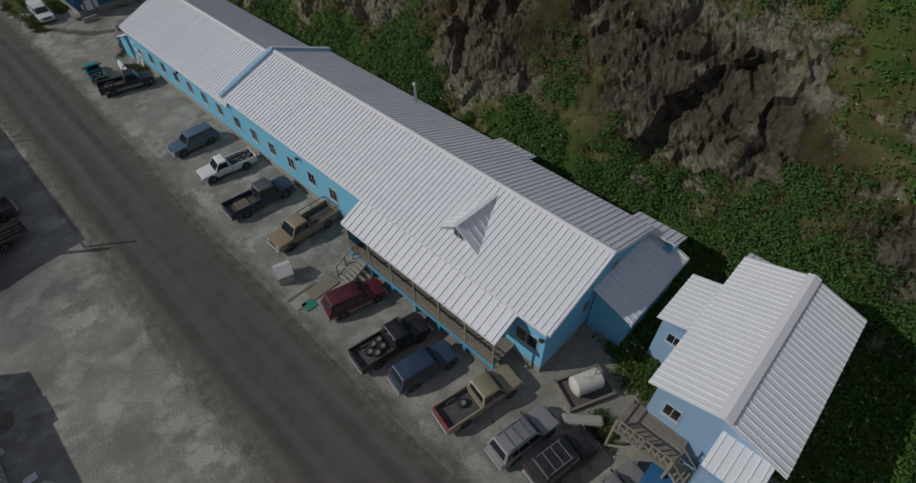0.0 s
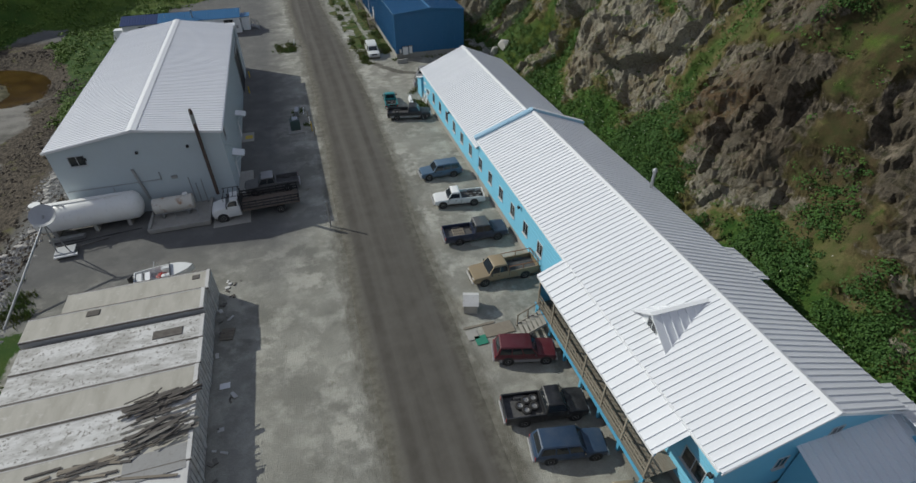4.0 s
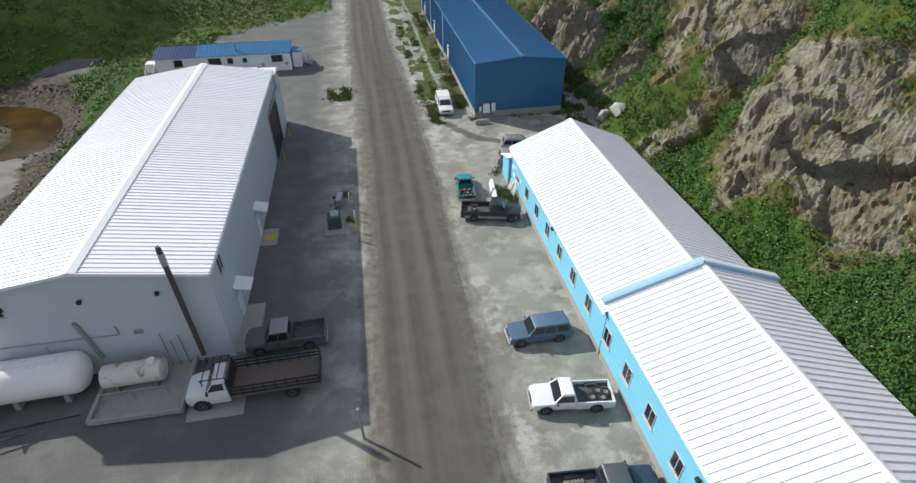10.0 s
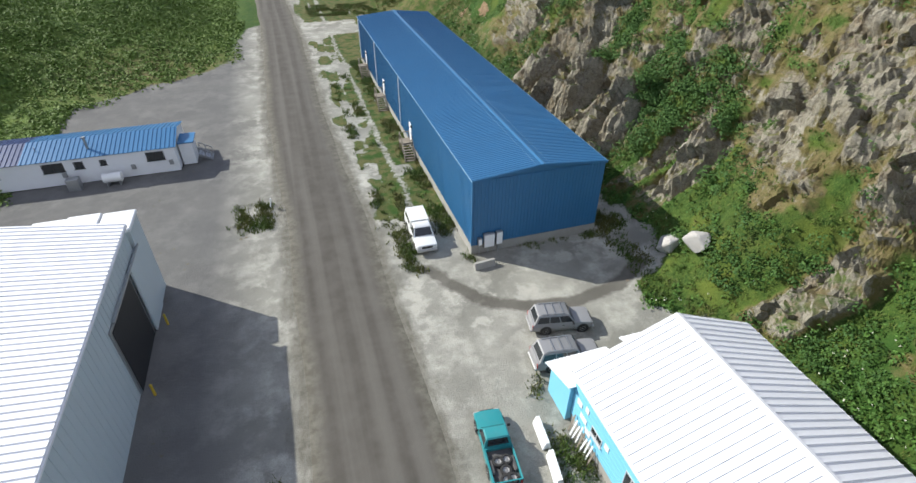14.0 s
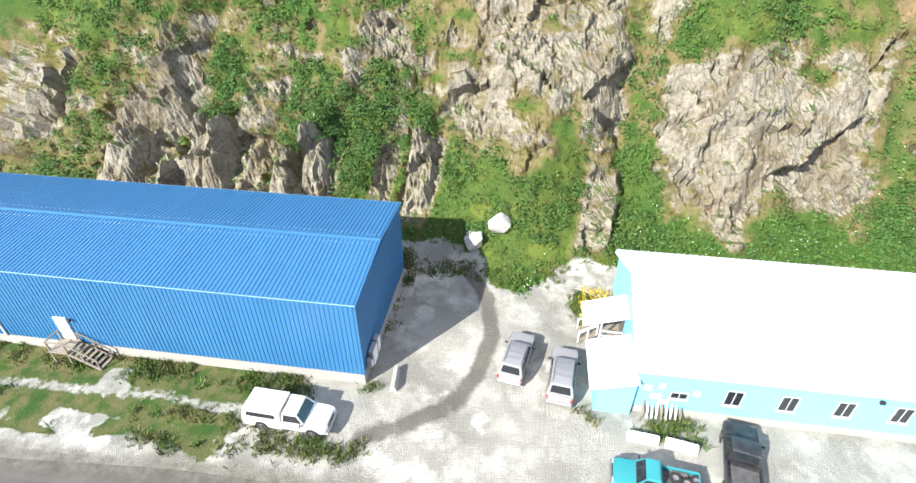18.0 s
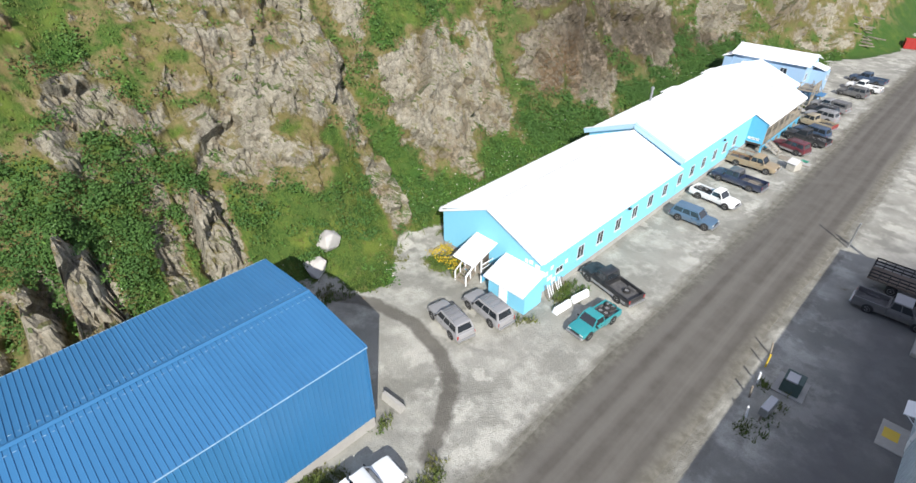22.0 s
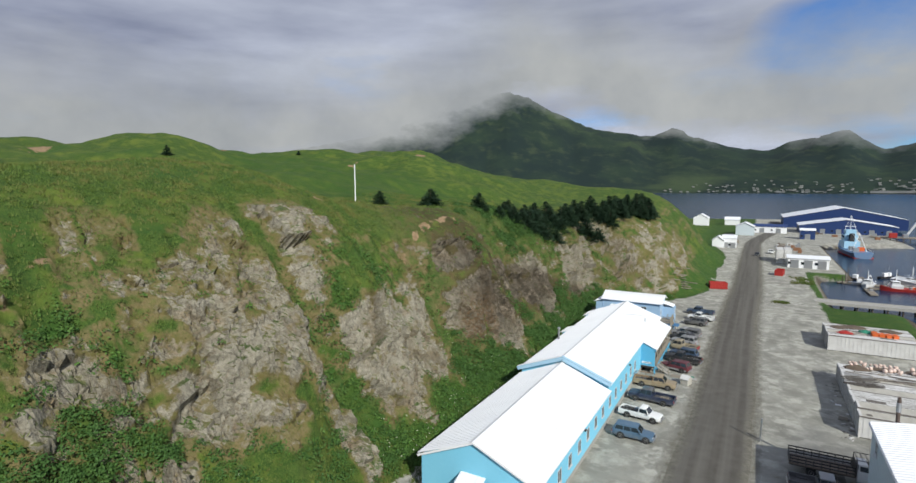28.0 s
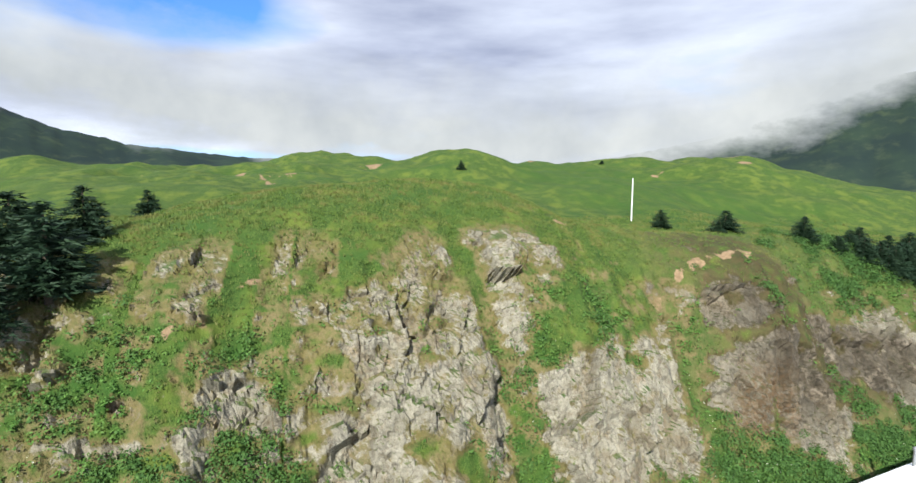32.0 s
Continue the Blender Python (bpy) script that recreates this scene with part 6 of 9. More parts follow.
def vehicle(name, label, color, x, y, heading, L=5.3, W=1.9, H=1.75, kind="pickup", cab=1.75, crew=False, tyre=0.37, roof_color=None, group="vehicles parked at the bunkhouse", gate=None, canopy=None, rack=False, hood=1.35, lower=None):
    """A car with its front towards +x of its own frame. kind: pickup or wagon; cab: the cabin's length at the belt line."""
    v = thing(name, label, "pickup truck" if kind == "pickup" else "car", (x, y, 0.03 + max(0.0, ground_z(x, y)) * 0), heading, group)
    hw, f = W / 2, L / 2
    clear, belt = 0.36 if kind == "pickup" else 0.30, H * 0.60
    hood_z = belt - 0.05
    c1 = f - hood                 # windscreen foot
    c0 = c1 - cab if kind == "pickup" else -f + 0.12
    body_end = c0 if kind == "pickup" else -f
    rings = [ring(f, hw * 0.86, clear + 0.1, hood_z - 0.22), ring(f - 0.10, hw * 0.95, clear + 0.02, hood_z - 0.10), ring(f - 0.45, hw, clear, hood_z - 0.03), ring(c1, hw, clear, hood_z + 0.02), ring(c1 - 0.25, hw, clear, belt)]
    if kind == "pickup":
        rings += [ring(c0, hw, clear, belt)]
    else:
        rings += [ring(-f + 0.5, hw, clear, belt), ring(-f + 0.06, hw * 0.97, clear + 0.05, belt - 0.02), ring(-f, hw * 0.92, clear + 0.12, belt - 0.1)]
    body = part("body", Build().loft(rings), color, v, "", True)
    # cabin
    tw, bw = hw * 0.78, hw * 0.965
    r1, r0 = c1 - 0.55, (c0 + 0.16 if kind == "pickup" else -f + 0.42)
    cab_rings = [[(c1 - 0.02, -bw, belt - 0.06), (c1 - 0.02, bw, belt - 0.06), (c0 + 0.02, bw, belt - 0.06), (c0 + 0.02, -bw, belt - 0.06)], [(r1, -tw, H - 0.06), (r1, tw, H - 0.06), (r0, tw, H - 0.06), (r0, -tw, H - 0.06)]]
    part("cabin", Build().loft(cab_rings), color, v, "", True)
    roof_b = Build().loft([[(r1 + 0.04, -tw - 0.02, H - 0.07), (r1 + 0.04, tw + 0.02, H - 0.07), (r0 - 0.04, tw + 0.02, H - 0.07), (r0 - 0.04, -tw - 0.02, H - 0.07)], [(r1 - 0.05, -tw + 0.05, H), (r1 - 0.05, tw - 0.05, H), (r0 + 0.04, tw - 0.05, H), (r0 + 0.04, -tw + 0.05, H)]])
    roof = part("roof", roof_b, roof_color or color, v, "", True)

    def lerp3(a, b, t):
        return tuple(Vector(a).lerp(Vector(b), t))
    fb_l, fb_r, ft_l, ft_r = (c1 - 0.02, bw, belt - 0.06), (c1 - 0.02, -bw, belt - 0.06), (r1, tw, H - 0.06), (r1, -tw, H - 0.06)
    n_f = (Vector((0.8, 0, 0.62))).normalized()
    pane_on(v, "windscreen", [lerp3(lerp3(fb_l, ft_l, 0.1), lerp3(fb_r, ft_r, 0.1), 0.07), lerp3(lerp3(fb_l, ft_l, 0.1), lerp3(fb_r, ft_r, 0.1), 0.93), lerp3(lerp3(fb_l, ft_l, 0.92), lerp3(fb_r, ft_r, 0.92), 0.94), lerp3(lerp3(fb_l, ft_l, 0.92), lerp3(fb_r, ft_r, 0.92), 0.06)], n_f)
    bb_l, bb_r, bt_l, bt_r = (c0 + 0.02, bw, belt - 0.06), (c0 + 0.02, -bw, belt - 0.06), (r0, tw, H - 0.06), (r0, -tw, H - 0.06)
    pane_on(v, "rear_window", [lerp3(lerp3(bb_l, bt_l, 0.2), lerp3(bb_r, bt_r, 0.2), 0.9), lerp3(lerp3(bb_l, bt_l, 0.2), lerp3(bb_r, bt_r, 0.2), 0.1), lerp3(lerp3(bb_l, bt_l, 0.9), lerp3(bb_r, bt_r, 0.9), 0.1), lerp3(lerp3(bb_l, bt_l, 0.9), lerp3(bb_r, bt_r, 0.9), 0.9)], (-0.95, 0, 0.3))
    spans = [(0.05, 0.93)] if kind == "pickup" and not crew else ([(0.04, 0.50), (0.54, 0.95)] if kind == "pickup" else [(0.04, 0.33), (0.36, 0.62), (0.65, 0.95)])
    for s in (-1, 1):
        a, b, ct, dt = (c1 - 0.02, s * bw, belt - 0.06), (c0 + 0.02, s * bw, belt - 0.06), (r1, s * tw, H - 0.06), (r0, s * tw, H - 0.06)
        for t0, t1 in spans:
            pts = [lerp3(lerp3(a, ct, 0.18), lerp3(b, dt, 0.18), t0), lerp3(lerp3(a, ct, 0.18), lerp3(b, dt, 0.18), t1), lerp3(lerp3(a, ct, 0.88), lerp3(b, dt, 0.88), t1), lerp3(lerp3(a, ct, 0.88), lerp3(b, dt, 0.88), t0)]
            pane_on(v, "side_window", pts if s < 0 else pts[::-1], (0, s * 0.94, 0.3))
        part("mirror", Build().box(c1 - 0.25, s * (hw + 0.10), belt, 0.08, 0.2, 0.17, bevel=0.02), M_BLACK, v)
        dr = part("door_seam", Build().box(c1 - 0.12, s * (hw + 0.001), clear + 0.1, 0.015, 0.008, belt - clear - 0.18), M_BLACK, v)
        part("door_handle", Build().box(c1 - 0.95, s * (hw + 0.012), belt - 0.2, 0.16, 0.03, 0.035), M_CHROME if not s else M_BLACK, v)
        part("headlight", Build().box(f - 0.055, s * hw * 0.66, hood_z - 0.33, 0.1, 0.34, 0.17, bevel=0.02), M_LAMP, v, "clear headlamp")
        part("tail_light", Build().box(-f + 0.03, s * hw * 0.88, belt - 0.42, 0.06, 0.14, 0.32), M_TAIL, v, "red tail lamp")
        if lower:
            part("lower_panel", Build().box(0, s * (hw + 0.003), clear + 0.02, L * 0.86, 0.012, 0.26), lower, v, "paler lower body stripe")
    part("grille", Build().box(f - 0.02, 0, hood_z - 0.36, 0.06, hw * 1.0, 0.2), M_BLACK, v)
    part("front_bumper", Build().box(f + 0.03, 0, clear + 0.02, 0.16, W * 0.95, 0.2, bevel=0.04), M_CHROME, v)
    part("rear_bumper", Build().box(-f - 0.04, 0, clear + 0.03, 0.16, W * 0.92, 0.18, bevel=0.04), M_CHROME, v)
    part("underbody", Build().box(0, 0, clear - 0.12, L * 0.86, W * 0.7, 0.22), M_BLACK, v)
    wb0, wb1 = f - 0.16 * L - 0.05, -f + 0.22 * L
    for wx in (wb0, wb1):
        for s in (-1, 1):
            arch = Build().turned([(0, tyre + 0.075), (0.02, tyre + 0.075)], (wx, s * (hw + 0.004) - 0.01, tyre + 0.02), (0, 1, 0), 18)
            part("wheel_arch", arch, M_BLACK, v)
            wheel_at(v, wx, s * (hw - 0.09), tyre, 0.24, s)
    if kind == "pickup":
        bl = c0 + f - 0.03
        bx = -f + bl / 2
        if canopy:
            cr = [[(-f + 0.02, -hw, belt - 0.04), (c0 - 0.03, -hw, belt - 0.04), (c0 - 0.03, hw, belt - 0.04), (-f + 0.02, hw, belt - 0.04)], [(-f + 0.16, -hw * 0.86, H - 0.02), (c0 - 0.06, -hw * 0.86, H - 0.02), (c0 - 0.06, hw * 0.86, H - 0.02), (-f + 0.16, hw * 0.86, H - 0.02)]]
            cn = part("canopy", Build().loft(cr), canopy, v, "moulded bed canopy")
            for s in (-1, 1):
                pane_on(cn, "canopy_window", [(-f + 0.35, s * hw * 0.955, belt + 0.16), (c0 - 0.35, s * hw * 0.955, belt + 0.16), (c0 - 0.38, s * hw * 0.90, H - 0.22), (-f + 0.4, s * hw * 0.90, H - 0.22)][:: (1 if s < 0 else -1)], (0, s * 0.95, 0.25))
        part("bed_floor", Build().box(bx, 0, clear + 0.28, bl, W - 0.1, 0.06), M_BEDLINER, v, "scuffed load bed floor")
        for s in (-1, 1):
            part("bed_side", Build().loft([[(xx, s * hw, clear + 0.02), (xx, s * (hw - 0.09), clear + 0.02), (xx, s * (hw - 0.11), belt), (xx, s * (hw - 0.02), belt + 0.015), (xx, s * hw, belt - 0.05)] for xx in (-f + 0.02, c0 - 0.03)]), color, v)
        part("bed_front", Build().box(c0 - 0.06, 0, clear + 0.3, 0.05, W - 0.2, belt - clear - 0.3), color, v)
        tg = part("tailgate", Build().box(-f + 0.05, 0, clear + 0.2, 0.07, W - 0.22, belt - clear - 0.2), gate or color, v)
        part("gate_handle", Build().box(-f - 0.0, 0, belt - 0.22, 0.03, 0.2, 0.06), M_BLACK, tg)
        for s in (-1, 1):
            part("wheel_hump", Build().box(wb1, s * (hw - 0.22), clear + 0.3, 0.9, 0.26, 0.22, bevel=0.06), M_BEDLINER, v)
    elif rack:
        for s in (-1, 1):
            part("roof_rail", Build().bar((r1 - 0.3, s * tw * 0.85, H + 0.06), (r0 + 0.2, s * tw * 0.85, H + 0.06), 0.04, 0.04), M_STEEL, v)
        for k in range(3):
            part("cross_bar", Build().bar((r1 - 0.45 - 0.6 * k, -tw * 0.85, H + 0.07), (r1 - 0.45 - 0.6 * k, tw * 0.85, H + 0.07), 0.05, 0.03), M_STEEL, v)
    return v


def tyre_loose(x, y, z, r=0.34, group="spare tyres in the truck beds", tilt=0.0, rim=True):
    t = thing("loose_tyre", "loose black tyre lying in a truck bed" if not rim else "spare wheel lying in a truck bed", "tyre", (x, y, z), 20 * x, group)
    t.matrix_world = pose(x, y, z, tilt, 0, 20 * x)
    part("tread", Build().turned([(0.0, r * 0.6), (0.02, r * 0.92), (0.06, r), (0.17, r), (0.21, r * 0.92), (0.22, r * 0.6), (0.11, r * 0.5), (0.0, r * 0.6)], (0, 0, 0), (0, 0, 1), 16), M_TYRE, t, "", True)
    if rim:
        part("rim", Build().turned([(0.05, r * 0.62), (0.16, r * 0.58), (0.13, r * 0.3), (0.15, 0.02)], (0, 0, 0), (0, 0, 1), 14), M_RIM, t)
    return t


vehicle("pickup_truck", "mustard-brown crew pickup with a lumber rack", P_TAN, 14.25, 27.6, 180, 6.1, 2.0, 1.85, cab=1.9, crew=True)
rk = thing("lumber_rack", "brown steel lumber rack standing in a truck bed", "rack", (15.75, 27.6, 0), 0)
for s in (-0.93, 0.93):
    part("side_rail", Build().bar((-1.35, s, 1.65), (1.45, s, 1.65), 0.06, 0.06), M_RUST, rk)
    for px in (-1.3, 0, 1.4):
        part("post", Build().box(px, s, 0.95, 0.05, 0.05, 0.72), M_RUST, rk)
part("cross_rail", Build().bar((1.42, -0.93, 1.66), (1.42, 0.93, 1.66), 0.06, 0.06), M_RUST, rk)
vehicle("pickup_truck", "dusty navy crew-cab pickup with pallets in its bed", P_NAVY, 13.65, 33.65, -4, 6.2, 2.0, 1.85, cab=2.0, crew=True, roof_color=P_GREY)
vehicle("pickup_truck", "white single-cab pickup with tyres in its bed", P_WHITE, 13.95, 39.95, 173, 5.4, 1.85, 1.68, cab=1.5)
vehicle("estate_car", "dusty grey-blue estate car with dark windows", P_BLUE, 13.65, 46.0, 180, 4.8, 1.82, 1.68, kind="wagon", hood=1.3)
vehicle("pickup_truck", "black and grey pickup with a tyre in its bed", P_BLACK, 13.75, 62.4, -13, 5.9, 2.0, 1.85, cab=1.7, lower=P_SILVER)
vehicle("pickup_truck", "bright teal compact pickup with wheels in its bed", P_TEAL, 12.15, 67.6, 84, 4.9, 1.75, 1.6, cab=1.45, hood=1.25)
vehicle("off_road_car", "silver grey boxy off-road estate car", P_SILVER, 20.5, 76.0, -11, 4.6, 1.8, 1.72, kind="wagon", rack=True, hood=1.35)
vehicle("off_road_car", "silver off-road car with a sunroof and roof rails", P_SILVER, 19.3, 72.75, -7, 4.7, 1.85, 1.75, kind="wagon", rack=True, hood=1.3)
vehicle("pickup_truck", "white pickup with a white bed canopy", P_WHITE, 13.45, 90.3, -92, 5.6, 1.95, 1.8, cab=1.6, canopy=P_WHITE, group="vehicles parked by the warehouse")
vehicle("pickup_truck", "grey-brown extended-cab pickup with an open bed", P_GREY, -4.9, 48.7, 181, 5.7, 2.0, 1.9, cab=1.9, crew=True, roof_color=P_SILVER, group="vehicles parked by the shed")
vehicle("off_road_car", "maroon off-road car with a silver lower body", P_MAROON, 12.45, 18.55, -15, 4.6, 1.8, 1.72, kind="wagon", lower=P_SILVER)
vehicle("pickup_truck", "black pickup with wheels heaped in its bed", P_BLACK, 11.85, 13.65, -9, 5.7, 2.0, 1.8, cab=1.7)
vehicle("estate_car", "dark blue estate car with a long roof", P_DKBLUE, 12.1, 10.6, -11, 4.7, 1.8, 1.65, kind="wagon")
vehicle("pickup_truck", "pale tan crew pickup with a red tailgate", P_SAND, 13.0, 6.4, -12, 5.9, 1.95, 1.82, cab=1.9, crew=True, gate=P_BEDRED)
vehicle("off_road_car", "silver off-road car with a ladder roof rack", P_SILVER, 13.0, 2.75, -10, 4.6, 1.8, 1.75, kind="wagon", rack=True)
vehicle("off_road_car", "black off-road car with roof rails", P_BLACK, 13.6, 0.2, -12, 4.6, 1.85, 1.75, kind="wagon", rack=True)
vehicle("pickup_truck", "pale grey pickup with a dark bed cover", P_SILVER, 13.4, -3.2, -10, 5.5, 1.9, 1.8, cab=1.7, canopy=P_GREY)
vehicle("off_road_car", "dark grey off-road car beside the pale blue house", P_GREY, 12.6, -13.8, -8, 4.6, 1.85, 1.75, kind="wagon")
vehicle("pickup_truck", "white pickup standing beside the pale blue house", P_WHITE, 12.0, -18.6, -6, 5.5, 1.9, 1.8, cab=1.7)
vehicle("pickup_truck", "dusty blue crew pickup beside the pale blue house", P_DKBLUE, 12.6, -24.5, -8, 5.9, 1.95, 1.85, cab=2.0, crew=True)
for x, y in ((15.2, 39.45), (15.75, 39.9), (15.85, 39.3), (16.2, 39.7), (13.55, 33.95), (12.1, 62.65), (11.8, 66.5), (12.3, 66.5), (12.05, 65.9), (11.85, 65.35), (12.25, 65.35), (10.2, 14.0), (10.75, 14.3), (10.5, 13.55), (11.1, 13.7), (11.25, 14.3), (11.9, 6.8)):
    tyre_loose(x, y, 0.74 + 0.02 * ((x * 7) % 1))
pal = thing("wooden_pallet", "weathered pallet lying in a truck bed", "pallet", (12.0, 33.8, 0.75), -4)
for k in range(6):
    part("slat", Build().box(-0.5 + 0.2 * k, 0, 0.09, 0.11, 1.1, 0.025), M_WOOD, pal)
for k in (-0.45, 0, 0.45):
    part("bearer", Build().box(0, k, 0, 1.15, 0.09, 0.09), M_WOOD, pal)

# flatbed truck with stake sides
fb = thing("stake_bed_truck", "white-cabbed flatbed truck with black stake sides", "truck", (-6.5, 44.6, 0.03), 181, "vehicles parked by the shed")
hw = 1.05
fr = [ring(4.25, 0.9, 0.6, 1.25), ring(4.1, 0.98, 0.5, 1.42), ring(3.5, 1.02, 0.45, 1.55), ring(2.95, 1.02, 0.45, 1.6), ring(2.7, 1.02, 0.45, 1.62), ring(1.55, 1.02, 0.45, 1.62)]
part("cab_body", Build().loft(fr), P_WHITE, fb, "", True)
part("cabin", Build().loft([[(2.95, -1.0, 1.55), (2.95, 1.0, 1.55), (1.57, 1.0, 1.55), (1.57, -1.0, 1.55)], [(2.35, -0.84, 2.25), (2.35, 0.84, 2.25), (1.66, 0.84, 2.25), (1.66, -0.84, 2.25)]]), P_WHITE, fb, "", True)
part("roof", Build().box(2.0, 0, 2.24, 0.8, 1.66, 0.07, bevel=0.03), P_WHITE, fb)
pane_on(fb, "windscreen", [(2.91, 0.9, 1.62), (2.91, -0.9, 1.62), (2.41, -0.78, 2.19), (2.41, 0.78, 2.19)], (0.8, 0, 0.6))
for s in (-1, 1):
    pane_on(fb, "side_window", [(2.75, s * 0.98, 1.66), (1.75, s * 0.98, 1.66), (1.75, s * 0.87, 2.16), (2.4, s * 0.87, 2.16)][:: (1 if s < 0 else -1)], (0, s * 0.95, 0.25))
    part("mirror", Build().box(2.75, s * 1.2, 1.6, 0.1, 0.22, 0.3, bevel=0.03), M_BLACK, fb)
    part("headlight", Build().box(4.2, s * 0.66, 1.0, 0.1, 0.34, 0.2, bevel=0.02), M_LAMP, fb)
    wheel_at(fb, 3.35, s * 0.93, 0.44, 0.28, s)
    for o in (0, 0.3):
        wheel_at(fb, -2.3, s * (0.98 - o), 0.44, 0.26, s)
    part("fender", Build().turned([(0, 0.55), (0.03, 0.55)], (3.35, s * 1.03 - 0.015, 0.46), (0, 1, 0), 18), M_BLACK, fb)
part("grille", Build().box(4.22, 0, 0.85, 0.08, 1.0, 0.42), M_BLACK, fb)
part("bumper", Build().box(4.32, 0, 0.5, 0.18, 2.0, 0.24, bevel=0.04), M_BLACK, fb)
part("chassis", Build().box(-0.9, 0, 0.6, 6.6, 0.9, 0.26), M_BLACK, fb)
part("flatbed", Build().box(-1.45, 0, 1.0, 5.7, 2.35, 0.14), mat("dark_worn_deck", (0.15, 0.12, 0.095), 0.85, grain=(3.0, 0.6, (0.09, 0.075, 0.06))), fb, "worn dark timber flatbed")
for s in (-1, 1):
    for k in range(9):
        part("stake", Build().box(-4.2 + 0.69 * k, s * 1.14, 1.12, 0.07, 0.06, 0.92), M_BLACK, fb)
    for z in (1.28, 1.6, 1.92):
        part("side_slat", Build().box(-1.45, s * 1.18, z, 5.65, 0.035, 0.13), M_BLACK, fb)
for z in (1.28, 1.6, 1.92):
    part("tail_slat", Build().box(-4.28, 0, z, 0.035, 2.3, 0.13), M_BLACK, fb)
part("headboard", Build().box(1.42, 0, 1.1, 0.06, 2.3, 1.3), M_BLACK, fb)
for xx in (1.45, 2.9):
    for s in (-0.95, 0.95):
        part("rack_post", Build().box(xx, s, 2.3 if xx > 2 else 1.6, 0.06, 0.06, 0.45 if xx > 2 else 1.15), M_BLACK, fb)
for k in range(4):
    part("rack_bar", Build().box(1.5 + 0.45 * k, 0, 2.72, 0.05, 1.95, 0.05), M_BLACK, fb)
for s in (-0.95, 0.95):
    part("rack_rail", Build().box(2.2, s, 2.74, 1.6, 0.05, 0.05), M_BLACK, fb)

# ---- containers ----
M_BOXWHITE = mat("scuffed_white_container", (0.60, 0.595, 0.58), 0.75, grain=(0.6, 0.5, (0.36, 0.345, 0.33), 0.4, 0.75), stain=(5.0, 0.5, (0.2, 0.14, 0.1), 0.60, 0.75))
M_BOXTAN = mat("faded_tan_container", (0.45, 0.43, 0.375), 0.8, grain=(0.7, 0.7, (0.345, 0.325, 0.275), 0.42, 0.64, (1.8, 0.5, 1)), stain=(2.2, 0.7, (0.56, 0.545, 0.51), 0.60, 0.70))
M_BOXPEEL = mat("peeling_white_container", (0.63, 0.625, 0.61), 0.75, grain=(1.0, 0.9, (0.36, 0.35, 0.325), 0.42, 0.62, (0.6, 1.4, 1)), stain=(4.5, 0.9, (0.19, 0.175, 0.15), 0.55, 0.64))
# rusty rail, coloured dark to widen the shaded gap between containers
M_BOXRAIL = mat("rusty_gap_shade_rail", (0.13, 0.115, 0.10), 0.85, grain=(3.0, 0.6, (0.3, 0.28, 0.26)))
M_BOXEND = mat("grey_container_end", (0.60, 0.595, 0.575), 0.75, grain=(1.5, 0.7, (0.26, 0.235, 0.205), 0.47, 0.68))


def container(x, y, length, roof, height=2.6, base=0.0, ends=1, label="faded white shipping container standing in a row", w=2.40):
    c = thing("shipping_container", label, "container", (x, y, base), 0, "row of shipping containers")
    b = Build().box(0, 0, 0.12, length - 0.1, w - 0.1, height - 0.16)
    part("box", b, M_BOXWHITE, c)
    rb = Build()
    n = int(length / 0.4)
    rb.loft([[(-length / 2, yy, height - 0.05), (length / 2, yy, height - 0.05), (length / 2, yy, height), (-length / 2, yy, height)] for yy in (-w / 2, w / 2)])
    part("roof_sheet", rb, roof, c, "weathered container roof")
    for s in (-1, 1):
        part("top_rail", Build().box(0, s * (w / 2 - 0.03), height - 0.12, length, 0.08, 0.15), M_BOXRAIL, c)
        part("edge_strip", Build().box(0, s * (w / 2 - 0.11), height - 0.02, length - 0.3, 0.07, 0.035), M_BOXWHITE, c, "scuffed white roof edge")
        for e in (-1, 1):
            part("corner_post", Build().box(e * (length / 2 - 0.06), s * (w / 2 - 0.07), 0, 0.14, 0.14, height + 0.02), M_BOXEND, c)
    for s in (-1, 1):
        dr = part("door_leaf", Build().box(ends * (length / 2 - 0.02), s * w * 0.235, 0.16, 0.05, w * 0.44, height - 0.34), M_BOXEND, c, "grey container door")
        for q in (-0.25, 0.2):
            part("lock_bar", Build().tube((ends * (length / 2 + 0.03), s * w * 0.235 + q, 0.15), (ends * (length / 2 + 0.03), s * w * 0.235 + q, height - 0.15), 0.022, 6), M_STEEL, dr)
        for k in range(5):
            part("door_rib", Build().box(ends * (length / 2 + 0.008), s * w * 0.235, 0.35 + 0.45 * k, 0.03, w * 0.4, 0.06), M_BOXEND, dr)
    part("door_header", Build().box(ends * (length / 2 - 0.16), 0, height - 0.03, 0.26, w - 0.06, 0.07), M_BOXWHITE, c, "white door header")
    for k in range(int(length / 0.6)):
        part("side_rib", Build().box(-length / 2 + 0.35 + 0.6 * k, w / 2 - 0.045, 0.2, 0.1, 0.05, height - 0.4), M_BOXWHITE, c)
    return c


